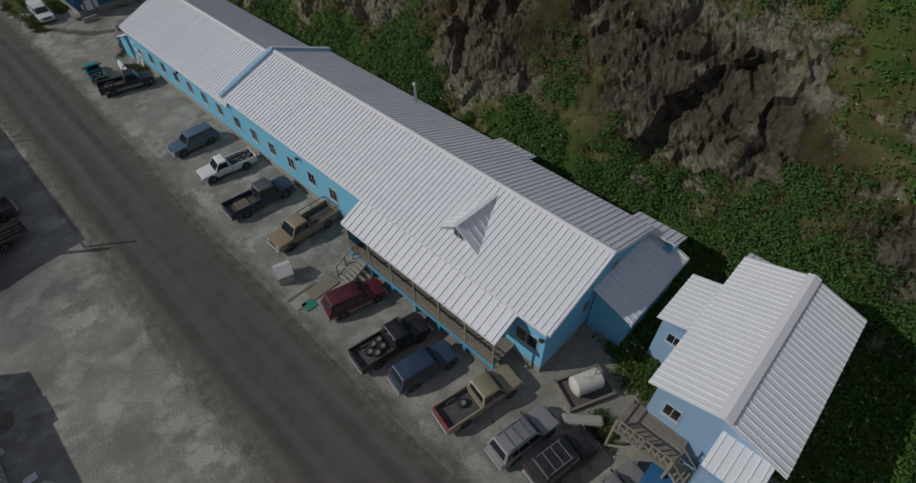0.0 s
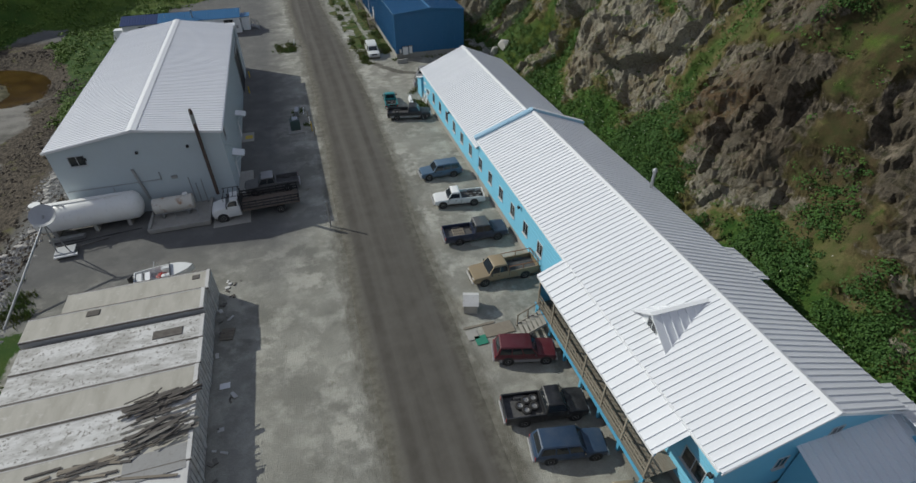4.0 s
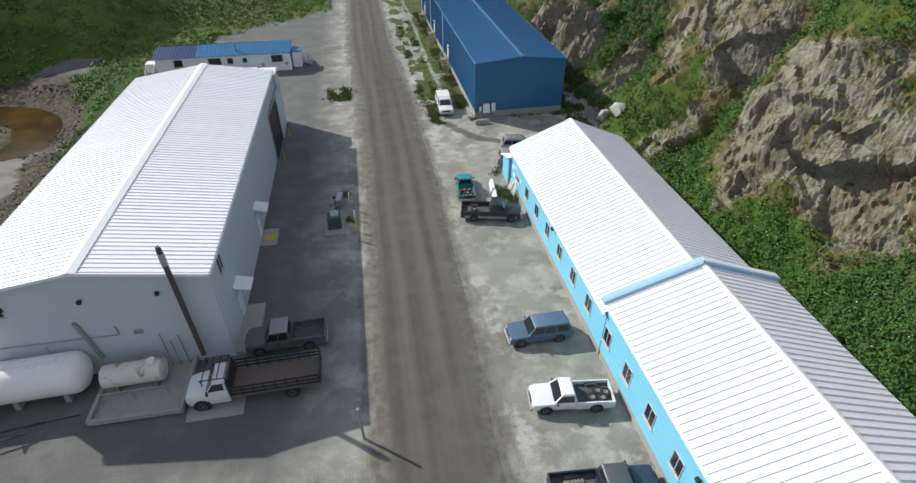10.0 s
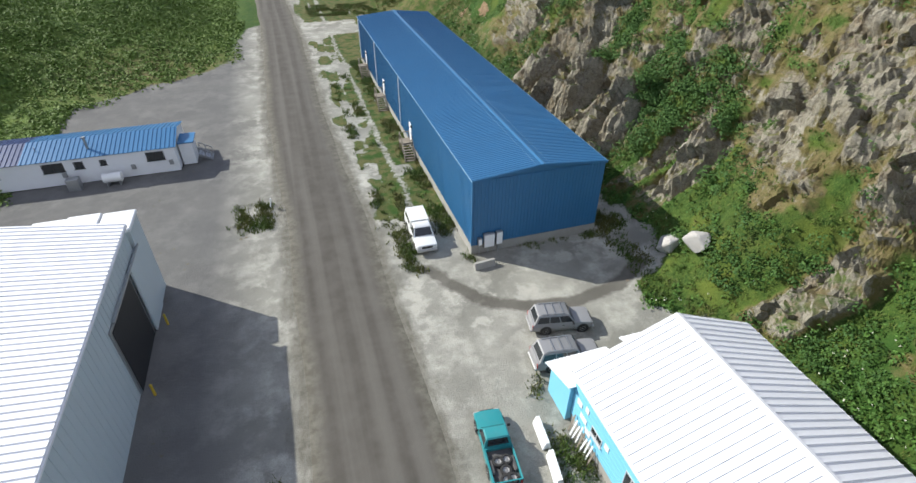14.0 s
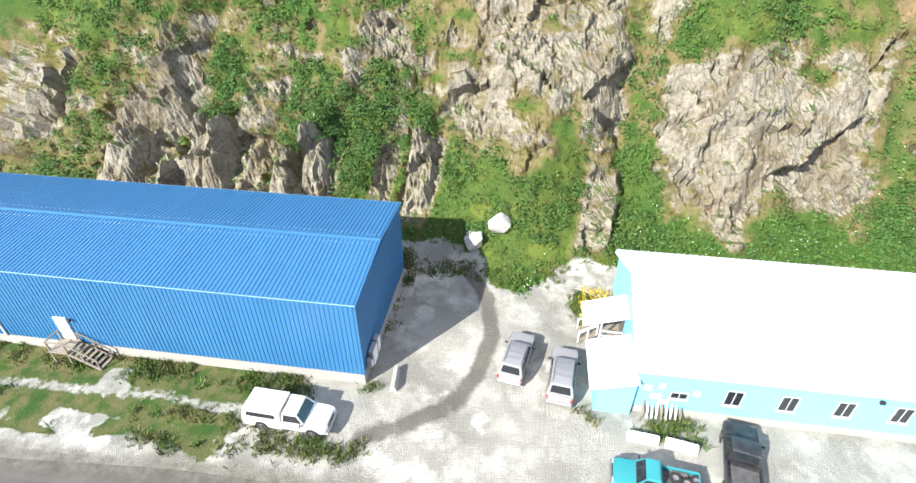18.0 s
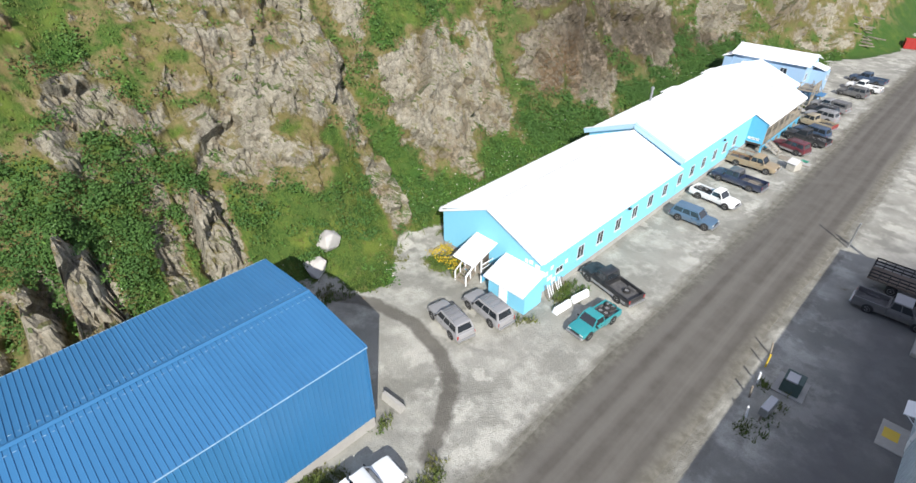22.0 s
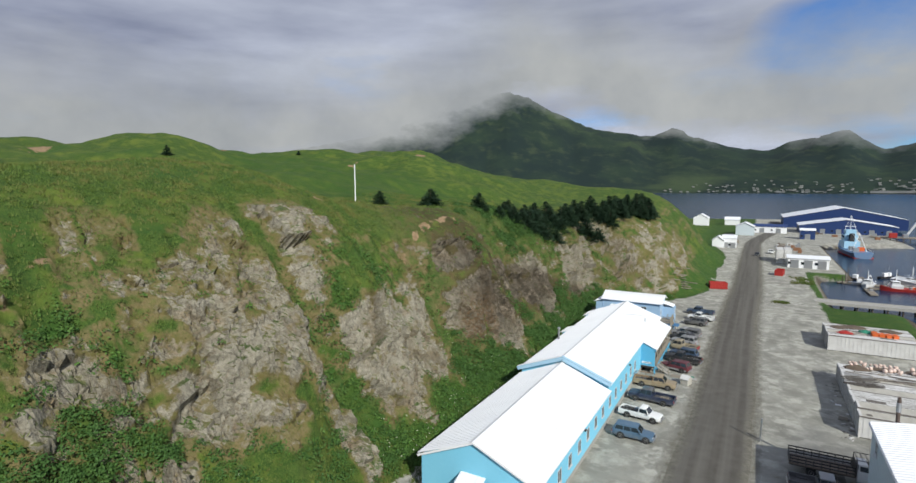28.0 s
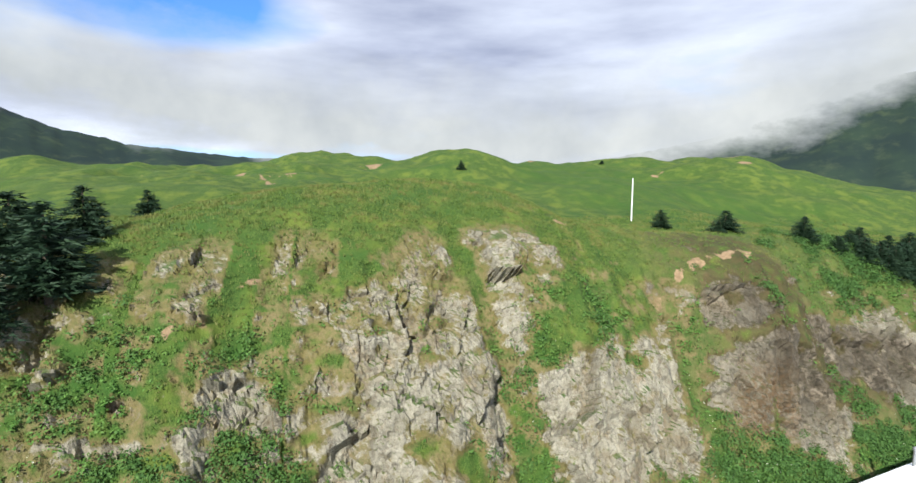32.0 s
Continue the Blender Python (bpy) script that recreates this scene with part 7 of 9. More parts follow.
ROOFS = [M_BOXPEEL, M_BOXPEEL, M_BOXTAN, M_BOXPEEL, M_BOXTAN, M_BOXWHITE, M_BOXPEEL, M_BOXTAN]
container(-15.05, 31.45, 10.4, M_BOXTAN, 2.75, 0.0, label="tan-roofed container, shorter than its neighbours")
container(-16.1, 29.02, 12.2, M_BOXTAN, 2.95, 0.0, label="tall tan-roofed refrigerated container in a row")
for k in range(7):
    container(-16.05 + 0.04 * math.sin(k * 2.1), 26.35 - 2.46 * k, 12.19, ROOFS[k], 2.6 - 0.03 * (k % 2))
for k in range(4):
    container(-17.0 + 0.1 * (k % 2), -7.6 - 2.55 * k, 13.2, [M_BOXWHITE, M_BOXTAN, M_BOXWHITE, M_BOXPEEL][k], 2.9, label="white container with a flat roof full of gear")

# vent plates and hatches on the roofs
for x, y, z, sx, sy in ((-10.9, 31.9, 2.75, 0.55, 0.5), (-12.4, 26.2, 2.6, 2.0, 0.8), (-17.8, 29.6, 2.95, 0.9, 0.6)):
    single("roof_hatch", Build().box(x, y, z, sx, sy, 0.06, bevel=0.02), M_DARKWOOD, "dark hatch plate on a container roof", "hatch", group="hatches on the container roofs")
# heap of old boards on the containers
rnd = random.Random(5)
M_GREYWOOD = mat("silvered_boards", (0.20, 0.19, 0.17), 0.9, grain=(4.0, 0.6, (0.11, 0.105, 0.095)), vary=0.2)
heap = thing("board_heap", "heap of dark rotten boards on the container roofs", "boards", (-12.2, 18.6, 2.62))
for k in range(84):
    a = 0.72 + rnd.gauss(0, 0.08) if k % 11 == 5 else rnd.gauss(0.15, 0.13)
    cx, ln = rnd.uniform(-1.5, 1.9), rnd.uniform(0.8, 2.6)
    cy = rnd.uniform(0.5, 2.0) if k % 2 else rnd.uniform(-2.0, 0.1)
    cx = min(cx, 2.6 - ln / 2)
    z = 0.03 + 0.0045 * k * rnd.uniform(0.2, 0.8)
    part("board", Build().bar((cx - ln / 2 * math.cos(a), cy - ln / 2 * math.sin(a), z), (cx + ln / 2 * math.cos(a), cy + ln / 2 * math.sin(a), z + rnd.uniform(-0.02, 0.12)), rnd.uniform(0.06, 0.2), 0.035), M_GREYWOOD if k % 4 == 0 else M_DARKWOOD, heap)
M_SHEETGREY = mat("grey_sheet_steel", (0.30, 0.30, 0.295), 0.7, grain=(1.0, 0.5, (0.22, 0.215, 0.205)), stain=(5.0, 0.4, (0.16, 0.14, 0.12), 0.55, 0.7))
single("steel_sheet", Build().box(0, 0, 0, 3.4, 1.7, 0.02, pose(-11.9, 15.6, 2.61, 0, 0, 3)), M_SHEETGREY, "flat grey steel sheet lying on a container roof", "sheet")
for k in range(34):
    x, y = -9.75 + abs(rnd.gauss(0, 0.9)), rnd.uniform(12.5, 34.5)
    single("scrap_piece", Build().box(0, 0, 0, rnd.uniform(0.12, 0.6), rnd.uniform(0.08, 0.3), rnd.uniform(0.03, 0.1), pose(x, y, 0.03, 0, 0, rnd.uniform(0, 180))), [M_GREYWOOD, M_DARKWOOD, M_BOXWHITE][k % 3], "small scrap of wood or tin beside the containers", "scrap", group="scraps beside the containers")
# nets, floats and crates on the southern containers
M_FLOAT = mat("pale_pink_float", (0.62, 0.45, 0.38), 0.6, grain=(2, 0.5, (0.7, 0.66, 0.6)), vary=0.25)
M_ORANGE = mat("orange_crate", (0.62, 0.12, 0.02), 0.6, grain=(4, 0.4, (0.45, 0.1, 0.03)))
M_NET = mat("brown_fishing_net", (0.10, 0.075, 0.055), 0.95, grain=(6, 0.6, (0.17, 0.13, 0.1)), bump=0.05)
M_GREEN = mat("green_net", (0.03, 0.20, 0.13), 0.9, grain=(6, 0.5, (0.05, 0.3, 0.2)))
for k in range(38):
    x, y = rnd.uniform(-19.5, -11.5), rnd.uniform(9.4, 12.6)
    r = rnd.uniform(0.18, 0.32)
    single("fishing_float", Build().turned([(r - r * math.cos(math.pi * i / 8), max(0.01, r * math.sin(math.pi * i / 8))) for i in range(9)], (x, y, 2.62), (0, 0, 1), 12), M_FLOAT, "pale round fishing float on a container roof", "float", group="fishing floats", smooth=True)


def lumpy(cx, cy, z, rx, ry, h, seed, n=14, m=9):
    b = Build()
    pts, faces = [], []
    for j in range(m):
        for i in range(n):
            u, w = i / n * 2 * math.pi, j / (m - 1)
            r = (1 - w ** 2.2) * (1 + 0.35 * noise.noise((math.cos(u) * 1.5 + seed, math.sin(u) * 1.5, w * 2)))
            pts.append((cx + rx * r * math.cos(u), cy + ry * r * math.sin(u), z + h * w * (0.8 + 0.4 * noise.noise((math.cos(u) * 2, math.sin(u) * 2 + seed, 3)))))
    for j in range(m - 1):
        for i in range(n):
            faces.append((j * n + i, j * n + (i + 1) % n, (j + 1) * n + (i + 1) % n, (j + 1) * n + i))
    faces.append(tuple(range((m - 1) * n, m * n)))
    return b.add(pts, faces)


for x, y, rx, ry, h, mt in ((-12.2, 12.3, 1.6, 0.9, 0.7, M_NET), (-15.5, 11.3, 1.8, 0.8, 0.45, M_NET), (-19.5, 11.0, 1.6, 1.0, 0.5, M_NET), (-13.2, -9.2, 1.3, 0.9, 0.6, M_RED), (-16.6, -11.4, 1.1, 0.9, 0.6, M_GREEN), (-15.0, -14.5, 2.2, 1.2, 0.6, M_NET), (-20.5, -13.6, 1.8, 1.0, 0.6, M_NET), (-12.6, -13.4, 1.2, 1.2, 0.5, M_NET)):
    single("fishing_net", lumpy(x, y, 2.6 if y > 0 else 2.9, rx, ry, h, x), mt, "heap of fishing net on a container roof", "net", group="net heaps", smooth=True)
for k in range(9):
    x, y = -17.6 - 0.95 * (k % 4), -9.0 - 0.75 * (k // 4)
    cr = thing("fish_crate", "orange plastic crate on a container roof", "crate", (x, y, 2.92), 7 * k, "orange crates")
    part("tub", Build().box(0, 0, 0, 0.85, 0.6, 0.5, top=(1.06, 1.08, 0, 0), bevel=0.03), M_ORANGE, cr)
    part("lid", Build().box(0, 0, 0.5, 0.92, 0.66, 0.05), M_ORANGE, cr)
for k in range(22):
    a, cx, cy, ln = rnd.uniform(-0.3, 0.3), rnd.uniform(-20.5, -12), rnd.uniform(-16.0, -7.6), rnd.uniform(1.5, 4)
    single("plank", Build().bar((cx - ln / 2 * math.cos(a), cy - ln / 2 * math.sin(a), 2.95), (cx + ln / 2 * math.cos(a), cy + ln / 2 * math.sin(a), 2.97), 0.15, 0.05), [M_WOOD, M_DARKWOOD][k % 2], "grey plank lying on a container roof", "plank", group="planks on the container roofs")
for k in range(26):
    a, cx, cy, ln = rnd.uniform(-0.25, 0.25), rnd.uniform(-19.5, -12), rnd.uniform(13.5, 17), rnd.uniform(1.5, 4.5)
    single("plank", Build().bar((cx - ln / 2 * math.cos(a), cy - ln / 2 * math.sin(a), 2.64), (cx + ln / 2 * math.cos(a), cy + ln / 2 * math.sin(a), 2.66), 0.15, 0.05), [M_WOOD, M_DARKWOOD][k % 2], "grey plank lying on a container roof", "plank", group="planks on the container roofs")

# ---- tanks by the shed ----
gt = thing("gas_tank", "long white horizontal gas tank on concrete saddles", "tank", (-22.1, 46.6, 0), 2)
part("shell", Build().turned([(0, 0.05), (0.08, 0.62), (0.3, 1.12), (0.7, 1.4), (9.0, 1.4), (9.4, 1.12), (9.62, 0.62), (9.7, 0.05)], (-4.85, 0, 1.85), (1, 0, 0), 28), M_TANK, gt, "white painted steel shell", True)
for x in (-3.3, 0.2, 3.2):
    part("saddle", Build().box(x, 0, 0, 0.35, 1.8, 0.85, top=(0.8, 0.9, 0, 0)), M_CONCRETE, gt)
part("manway", Build().turned([(0, 0.42), (0.35, 0.42), (0.36, 0.5), (0.45, 0.5)], (-4.0, 0, 3.1), (0, 0, 1), 16), M_TANK, gt, "", True)
part("fill_pipe", Build().tube((-2.2, 0, 2.95), (-2.2, -0.9, 3.6), 0.06), M_STEEL, gt)
part("fill_pipe", Build().tube((-2.2, -0.9, 3.6), (-1.3, -0.2, 2.9), 0.06), M_STEEL, gt)
part("walkway", Build().box(0.2, 0, 3.26, 6.5, 0.5, 0.05), M_TANK, gt)
part("skid", Build().box(-2.2, -1.6, 0.1, 3.0, 0.5, 0.3), M_STEEL, gt)
rt = thing("fuel_tank", "rust-streaked white fuel tank in a concrete tray", "tank", (-14.5, 46.4, 0.25), 1)
part("shell", Build().turned([(0, 0.7), (0.06, 0.78), (3.7, 0.78), (3.76, 0.7)], (-1.9, 0, 1.15), (1, 0, 0), 22), M_RUSTWHITE, rt, "", True)
for x in (-1.2, 1.2):
    part("cradle", Build().box(x, 0, 0, 0.2, 1.2, 0.5), M_STEEL, rt)
part("hatch", Build().turned([(0, 0.22), (0.2, 0.22), (0.22, 0.26), (0.28, 0.26)], (1.3, 0, 1.9), (0, 0, 1), 12), M_TANK, rt)
part("rail", Build().tube((-1.9, -1.4, 1.0), (2.2, -1.4, 1.0), 0.03), M_STEEL, rt)
for x in (-1.9, 0.1, 2.2):
    part("rail_post", Build().tube((x, -1.4, 0), (x, -1.4, 1.0), 0.03), M_STEEL, rt)
for nm, x, y, sx, sy, h in (("concrete_tray", -14.0, 45.9, 5.7, 4.6, 0.22), ("truck_pad", -9.1, 44.0, 3.6, 2.4, 0.05), ("door_pad", -7.75, 62.7, 1.6, 2.7, 0.06), ("door_ramp", -7.75, 50.6, 1.5, 5.0, 0.35)):
    single(nm, Build().box(x, y, 0, sx, sy, h, bevel=0.03), M_CONCRETE, "grey concrete slab beside the shed", "slab", "structure")
for x, y, sx, sy in ((-14.0, 43.6, 5.7, 0.25), (-11.2, 45.9, 0.25, 4.6), (-16.8, 45.9, 0.25, 4.6)):
    single("tray_kerb", Build().box(x, y, 0.2, sx, sy, 0.35, bevel=0.03), M_CONCRETE, "low concrete kerb of the tank tray", "kerb", "structure")
single("yellow_mat", Build().box(-7.6, 62.6, 0.06, 0.9, 1.0, 0.012), M_YELLOW, "faded yellow paint patch on concrete", "patch", "structure")

# trailer frame, boat, dish mast
tr = thing("boat_trailer", "dark steel boat trailer lying beside the tank", "trailer", (-21.6, 43.0, 0), 4)
part("beam", Build().tube((-3.0, 0.5, 0.5), (2.2, 0.9, 0.5), 0.05), M_BLACK, tr)
part("beam", Build().tube((-3.0, -0.5, 0.5), (1.4, 0.3, 0.5), 0.05), M_BLACK, tr)
part("drawbar", Build().tube((1.2, 0.75, 0.5), (4.2, 1.0, 0.45), 0.05), M_BLACK, tr)
part("axle_box", Build().box(-2.2, -0.3, 0.1, 1.7, 1.3, 0.45, bevel=0.04), M_STEEL, tr)
part("plank", Build().box(-2.1, -1.05, 0.3, 1.9, 0.25, 0.12), M_WHITE_TRIM, tr)
bt = thing("motor_boat", "small white open motor boat with a windscreen", "boat", (-14.4, 35.8, -0.02), 8)
hull = [[(x, s * w * k, z) for s, k, z in ((-1, 1.0, 1.0), (-1, 0.92, 0.5), (0, 0.0, 0.12 + rise), (1, 0.92, 0.5), (1, 1.0, 1.0), (1, 0.94, 1.0), (1, 0.86, 0.52), (0, 0.0, 0.2 + rise), (-1, 0.86, 0.52), (-1, 0.94, 1.0))] for x, w, rise in ((-2.3, 0.95, 0), (-1.0, 1.02, 0), (0.6, 0.98, 0.05), (1.5, 0.72, 0.2), (2.1, 0.36, 0.45), (2.45, 0.05, 0.8))]
part("hull", Build().loft(hull, caps=False), P_WHITE, bt, "", True)
part("deck", Build().slab([(2.4, 0, 1.06), (1.9, 0.47, 1.06), (1.4, 0.72, 1.06), (0.6, 0.95, 1.06), (0.6, -0.95, 1.06), (1.4, -0.72, 1.06), (1.9, -0.47, 1.06)], (0, 0, 1), 0.05), P_WHITE, bt)
part("cockpit_floor", Build().box(-0.9, 0, 0.45, 2.9, 1.7, 0.05), M_STEEL, bt)
part("windscreen", Build().bar((0.6, -0.85, 1.15), (0.6, 0.85, 1.15), 0.04, 0.3), M_GLASS, bt)
part("bench", Build().box(-1.3, 0, 0.5, 0.4, 1.5, 0.35), M_WHITE_TRIM, bt)
part("transom", Build().box(-2.28, 0, 0.2, 0.08, 1.8, 0.8), P_WHITE, bt)
part("outboard", Build().box(-2.55, 0.1, 0.55, 0.4, 0.4, 0.75, bevel=0.08), M_BLACK, bt, "black outboard motor")
part("gear", lumpy(-0.2, 0.2, 0.5, 0.5, 0.35, 0.3, 2.0), M_RED, bt)
part("cradle", Build().box(0, 0, 0, 3.2, 0.9, 0.2), M_WOOD, bt)
for s in (-1, 1):
    part("side_console", Build().box(0.2, s * 0.55, 0.5, 0.7, 0.45, 0.55, bevel=0.05), P_WHITE, bt)
    part("hoop", Build().bar((-0.2, s * 0.85, 1.0), (-0.5, s * 0.8, 1.75), 0.04, 0.04), M_STEEL, bt)
part("hoop", Build().bar((-0.5, -0.8, 1.75), (-0.5, 0.8, 1.75), 0.04, 0.04), M_STEEL, bt)
part("stern_locker", Build().box(-1.95, 0.0, 0.5, 0.5, 1.5, 0.42, bevel=0.04), P_WHITE, bt)
dm = thing("dish_mast", "grey dish on a leaning braced pipe mast", "antenna", (-26.1, 33.3, 0))
part("mast", Build().tube((0, 0, 0), (2.4, 8.2, 4.3), 0.09, 10), M_STEEL, dm)
part("dish", Build().turned([(0, 0.05), (0.05, 0.42), (0.15, 0.8), (0.22, 1.04), (0.18, 1.04), (0.09, 0.75), (0.0, 0.03)], (2.5, 8.6, 4.75), (0.1, -0.62, 0.78), 24), M_STEEL, dm, "round grey dish", True)
part("arm", Build().tube((2.4, 8.2, 4.3), (2.5, 8.6, 4.9), 0.07), M_STEEL, dm)
part("strut", Build().tube((2.9, 8.9, 0.1), (2.4, 8.2, 4.3), 0.06), M_STEEL, dm)
part("strut", Build().tube((1.6, 9.2, 0.1), (2.4, 8.2, 4.3), 0.06), M_STEEL, dm)


def pallet(x, y, turn, z=0.02, lean=0.0):
    p = thing("wooden_pallet", "weathered grey wooden pallet lying on the gravel", "pallet", (x, y, z), turn, "wooden pallets")
    p.matrix_world = pose(x, y, z, lean, 0, turn)
    for k in range(7):
        part("slat", Build().box(-0.55 + 0.18 * k, 0, 0.1, 0.1, 1.0, 0.025), M_WOOD, p)
    for k in (-0.42, 0, 0.42):
        part("bearer", Build().box(0, k, 0, 1.2, 0.09, 0.1), M_WOOD, p)
    return p


pallet(-9.0, 27.4, 80, 0.02)
single("scrap_sheet", Build().box(-9.0, 22.3, 0.02, 0.7, 0.5, 0.04), M_WHITE_TRIM, "pale scrap of board on dark ground", "board")
# concrete boxes beside the road
eb = thing("transformer_box", "green and grey transformer cabinet on a concrete pad", "cabinet", (-1.6, 63.3, 0), 2)
part("pad", Build().box(0, -0.3, 0, 2.0, 2.3, 0.12), M_CONCRETE, eb)
part("cabinet", Build().box(0, 0, 0.12, 1.25, 1.2, 1.25, bevel=0.04), mat("dark_green_cabinet", (0.05, 0.085, 0.075), 0.6, grain=(3, 0.4, (0.09, 0.12, 0.11))), eb)
part("lid", Build().box(0.1, 0.25, 1.37, 0.75, 1.0, 0.12, bevel=0.03), M_STEEL, eb, "pale grey lid")
mb = thing("meter_post", "pale metal meter housing on timber posts", "cabinet", (-1.1, 66.9, 0), -6)
part("housing", Build().box(0, 0, 0.6, 0.55, 1.6, 0.7, bevel=0.04), M_STEEL, mb)
for s in (-0.7, 0.7):
    part("leg", Build().box(0, s, 0, 0.12, 0.12, 0.65), M_WOOD, mb)
for k, (x, y, h) in enumerate(((0.45, 62.2, 1.3), (0.3, 64.3, 1.1), (0.2, 66.0, 1.1), (-0.3, 67.9, 1.0), (0.6, 60.6, 1.2), (0.2, 99.8, 1.1), (-0.9, 100.6, 0.9))):
    single("marker_post", Build().tube((x, y, -0.2), (x + 0.05 * k, y, h), 0.07, 8), M_YELLOW if k == 0 else M_WHITE_TRIM if k % 2 else M_WOOD, "short weathered post beside the road", "post", group="roadside posts")
pole = thing("utility_stub", "plain grey steel post beside the road edge", "pole", (0.4, 39.6, 0))
part("pole", Build().tube((0, 0, -0.3), (-0.1, 0.1, 2.9), 0.09, 10, 0.08), M_STEEL, pole)
part("cap", Build().turned([(0, 0.1), (0.05, 0.1)], (-0.1, 0.1, 2.9), (0, 0, 1), 10), M_STEEL, pole)
# dog-house shaped bin and boards at the porch steps
bn = thing("wooden_bin", "plywood bin with a sloping double lid", "bin", (10.2, 24.5, 0), -18)
part("body", Build().loft([[(x, -0.7, 0.05), (x, 0.7, 0.05), (x, 0.7, 1.0), (x, 0, 1.45), (x, -0.7, 1.0)] for x in (-0.55, 0.55)]), M_BOXTAN, bn)
for s in (-1, 1):
    part("lid", Build().slab([(-0.65, 0, 1.5), (0.65, 0, 1.5), (0.65, s * 0.82, 0.98), (-0.65, s * 0.82, 0.98)][:: s], (0, s * 0.5, 1), 0.05), M_BOXWHITE, bn, "pale plywood lid")
for x, y, sx, sy, mt, nm in ((11.6, 21.6, 2.4, 1.2, M_WOOD, "plywood_sheet"), (9.9, 20.9, 0.9, 0.9, M_GREEN, "green_mat"), (10.2, 22.4, 2.6, 0.2, M_WOOD, "plank"), (9.4, 21.6, 0.9, 1.0, M_CONCRETE, "paving_slab")):
    single(nm, Build().box(x, y, 0.02, sx, sy, 0.05, pose(0, 0, 0)), mt, "worn sheet laid on the gravel before the steps", "board")
# white-and-rust tank on its tray
wt = thing("oil_tank", "rust-spotted white oil tank in a timber tray", "tank", (18.5, 1.9, 0), 155)
part("shell", Build().turned([(0, 0.15), (0.08, 0.55), (0.2, 0.68), (2.0, 0.68), (2.12, 0.55), (2.2, 0.15)], (-1.1, 0, 1.0), (1, 0, 0), 20), M_RUSTWHITE, wt, "", True)
part("tray", Build().box(0, 0, 0, 3.2, 2.2, 0.12), M_DARKWOOD, wt)
for x, y, sx, sy in ((0, 1.1, 3.4, 0.16), (0, -1.1, 3.4, 0.16), (1.65, 0, 0.16, 2.2), (-1.65, 0, 0.16, 2.2)):
    part("tray_side", Build().box(x, y, 0, sx, sy, 0.4), M_WOOD, wt)
for x in (-0.6, 0.6):
    part("cradle", Build().box(x, 0, 0.1, 0.15, 1.0, 0.4), M_WOOD, wt)
part("vent_pipe", Build().tube((-0.5, 0, 1.6), (-0.5, 0, 2.5), 0.04), M_STEEL, wt)
single("concrete_barrier", Build().box(0, 0, 0, 2.6, 0.7, 0.55, pose(16.5, 0.7, 0, 0, 0, -50), bevel=0.12), M_CONCRETE, "rounded concrete barrier block", "barrier")
for x, y, a in ((15.2, 67.8, 84), (14.95, 65.5, 80), (17.6, 84.4, 5)):
    single("concrete_barrier", Build().box(0, 0, 0, 1.9, 0.55, 0.6, pose(x, y, 0, 0, 0, a), top=(1, 0.45, 0, 0)), M_WHITE_TRIM if y < 80 else M_CONCRETE, "pale concrete traffic barrier on the gravel", "barrier", group="concrete barriers")
# boulders at the foot of the slope
def rock_form(x, y, z, rx, ry, h, seed):
    """An angular stone: the hull of scattered points."""
    r = random.Random(seed)
    bm = bmesh.new()
    for k in range(16):
        d = Vector((r.gauss(0, 1), r.gauss(0, 1), r.gauss(0, 1))).normalized() * r.uniform(0.8, 1.05)
        bm.verts.new((x + d.x * rx, y + d.y * ry, z + h * 0.45 + d.z * h * 0.55))
    out = bmesh.ops.convex_hull(bm, input=bm.verts)
    bmesh.ops.delete(bm, geom=[v for v in bm.verts if not v.link_faces], context="VERTS")
    bmesh.ops.bevel(bm, geom=bm.edges[:], offset=min(rx, ry) * 0.06, segments=1, affect="EDGES")
    bm.verts.index_update()
    b = Build()
    b.add([v.co for v in bm.verts], [[v.index for v in f.verts] for f in bm.faces])
    bm.free()
    return b


M_BOULDER = mat("pale_grey_boulder", (0.46, 0.44, 0.41), 0.9, grain=(1.5, 0.5, (0.33, 0.31, 0.29)), bump=0.05, bump_scale=4)
for x, y, r in ((34.0, 78.4, 1.3), (33.1, 80.6, 1.25)):
    single("boulder", rock_form(x, y, ground_z(x, y) - 0.25, r * 1.15, r, r * 1.5, int(x * 10)), M_BOULDER, "pale grey boulder at the foot of the slope", "boulder", group="pale boulders")

# pale stones along the top of the shore bank
rq = random.Random(12)
for k in range(46):
    u = k / 45
    y = 37.5 + 24 * u
    x = -28.3 - 0.9 * math.sin(u * 9) + rq.uniform(-0.5, 0.5)
    r = rq.uniform(0.16, 0.42)
    single("shore_stone", rock_form(x, y, ground_z(x, y) - 0.08, r * 1.3, r, r * 1.1, k + 100), M_BOULDER, "pale stone on the bank above the shore", "stone", group="stones along the bank")


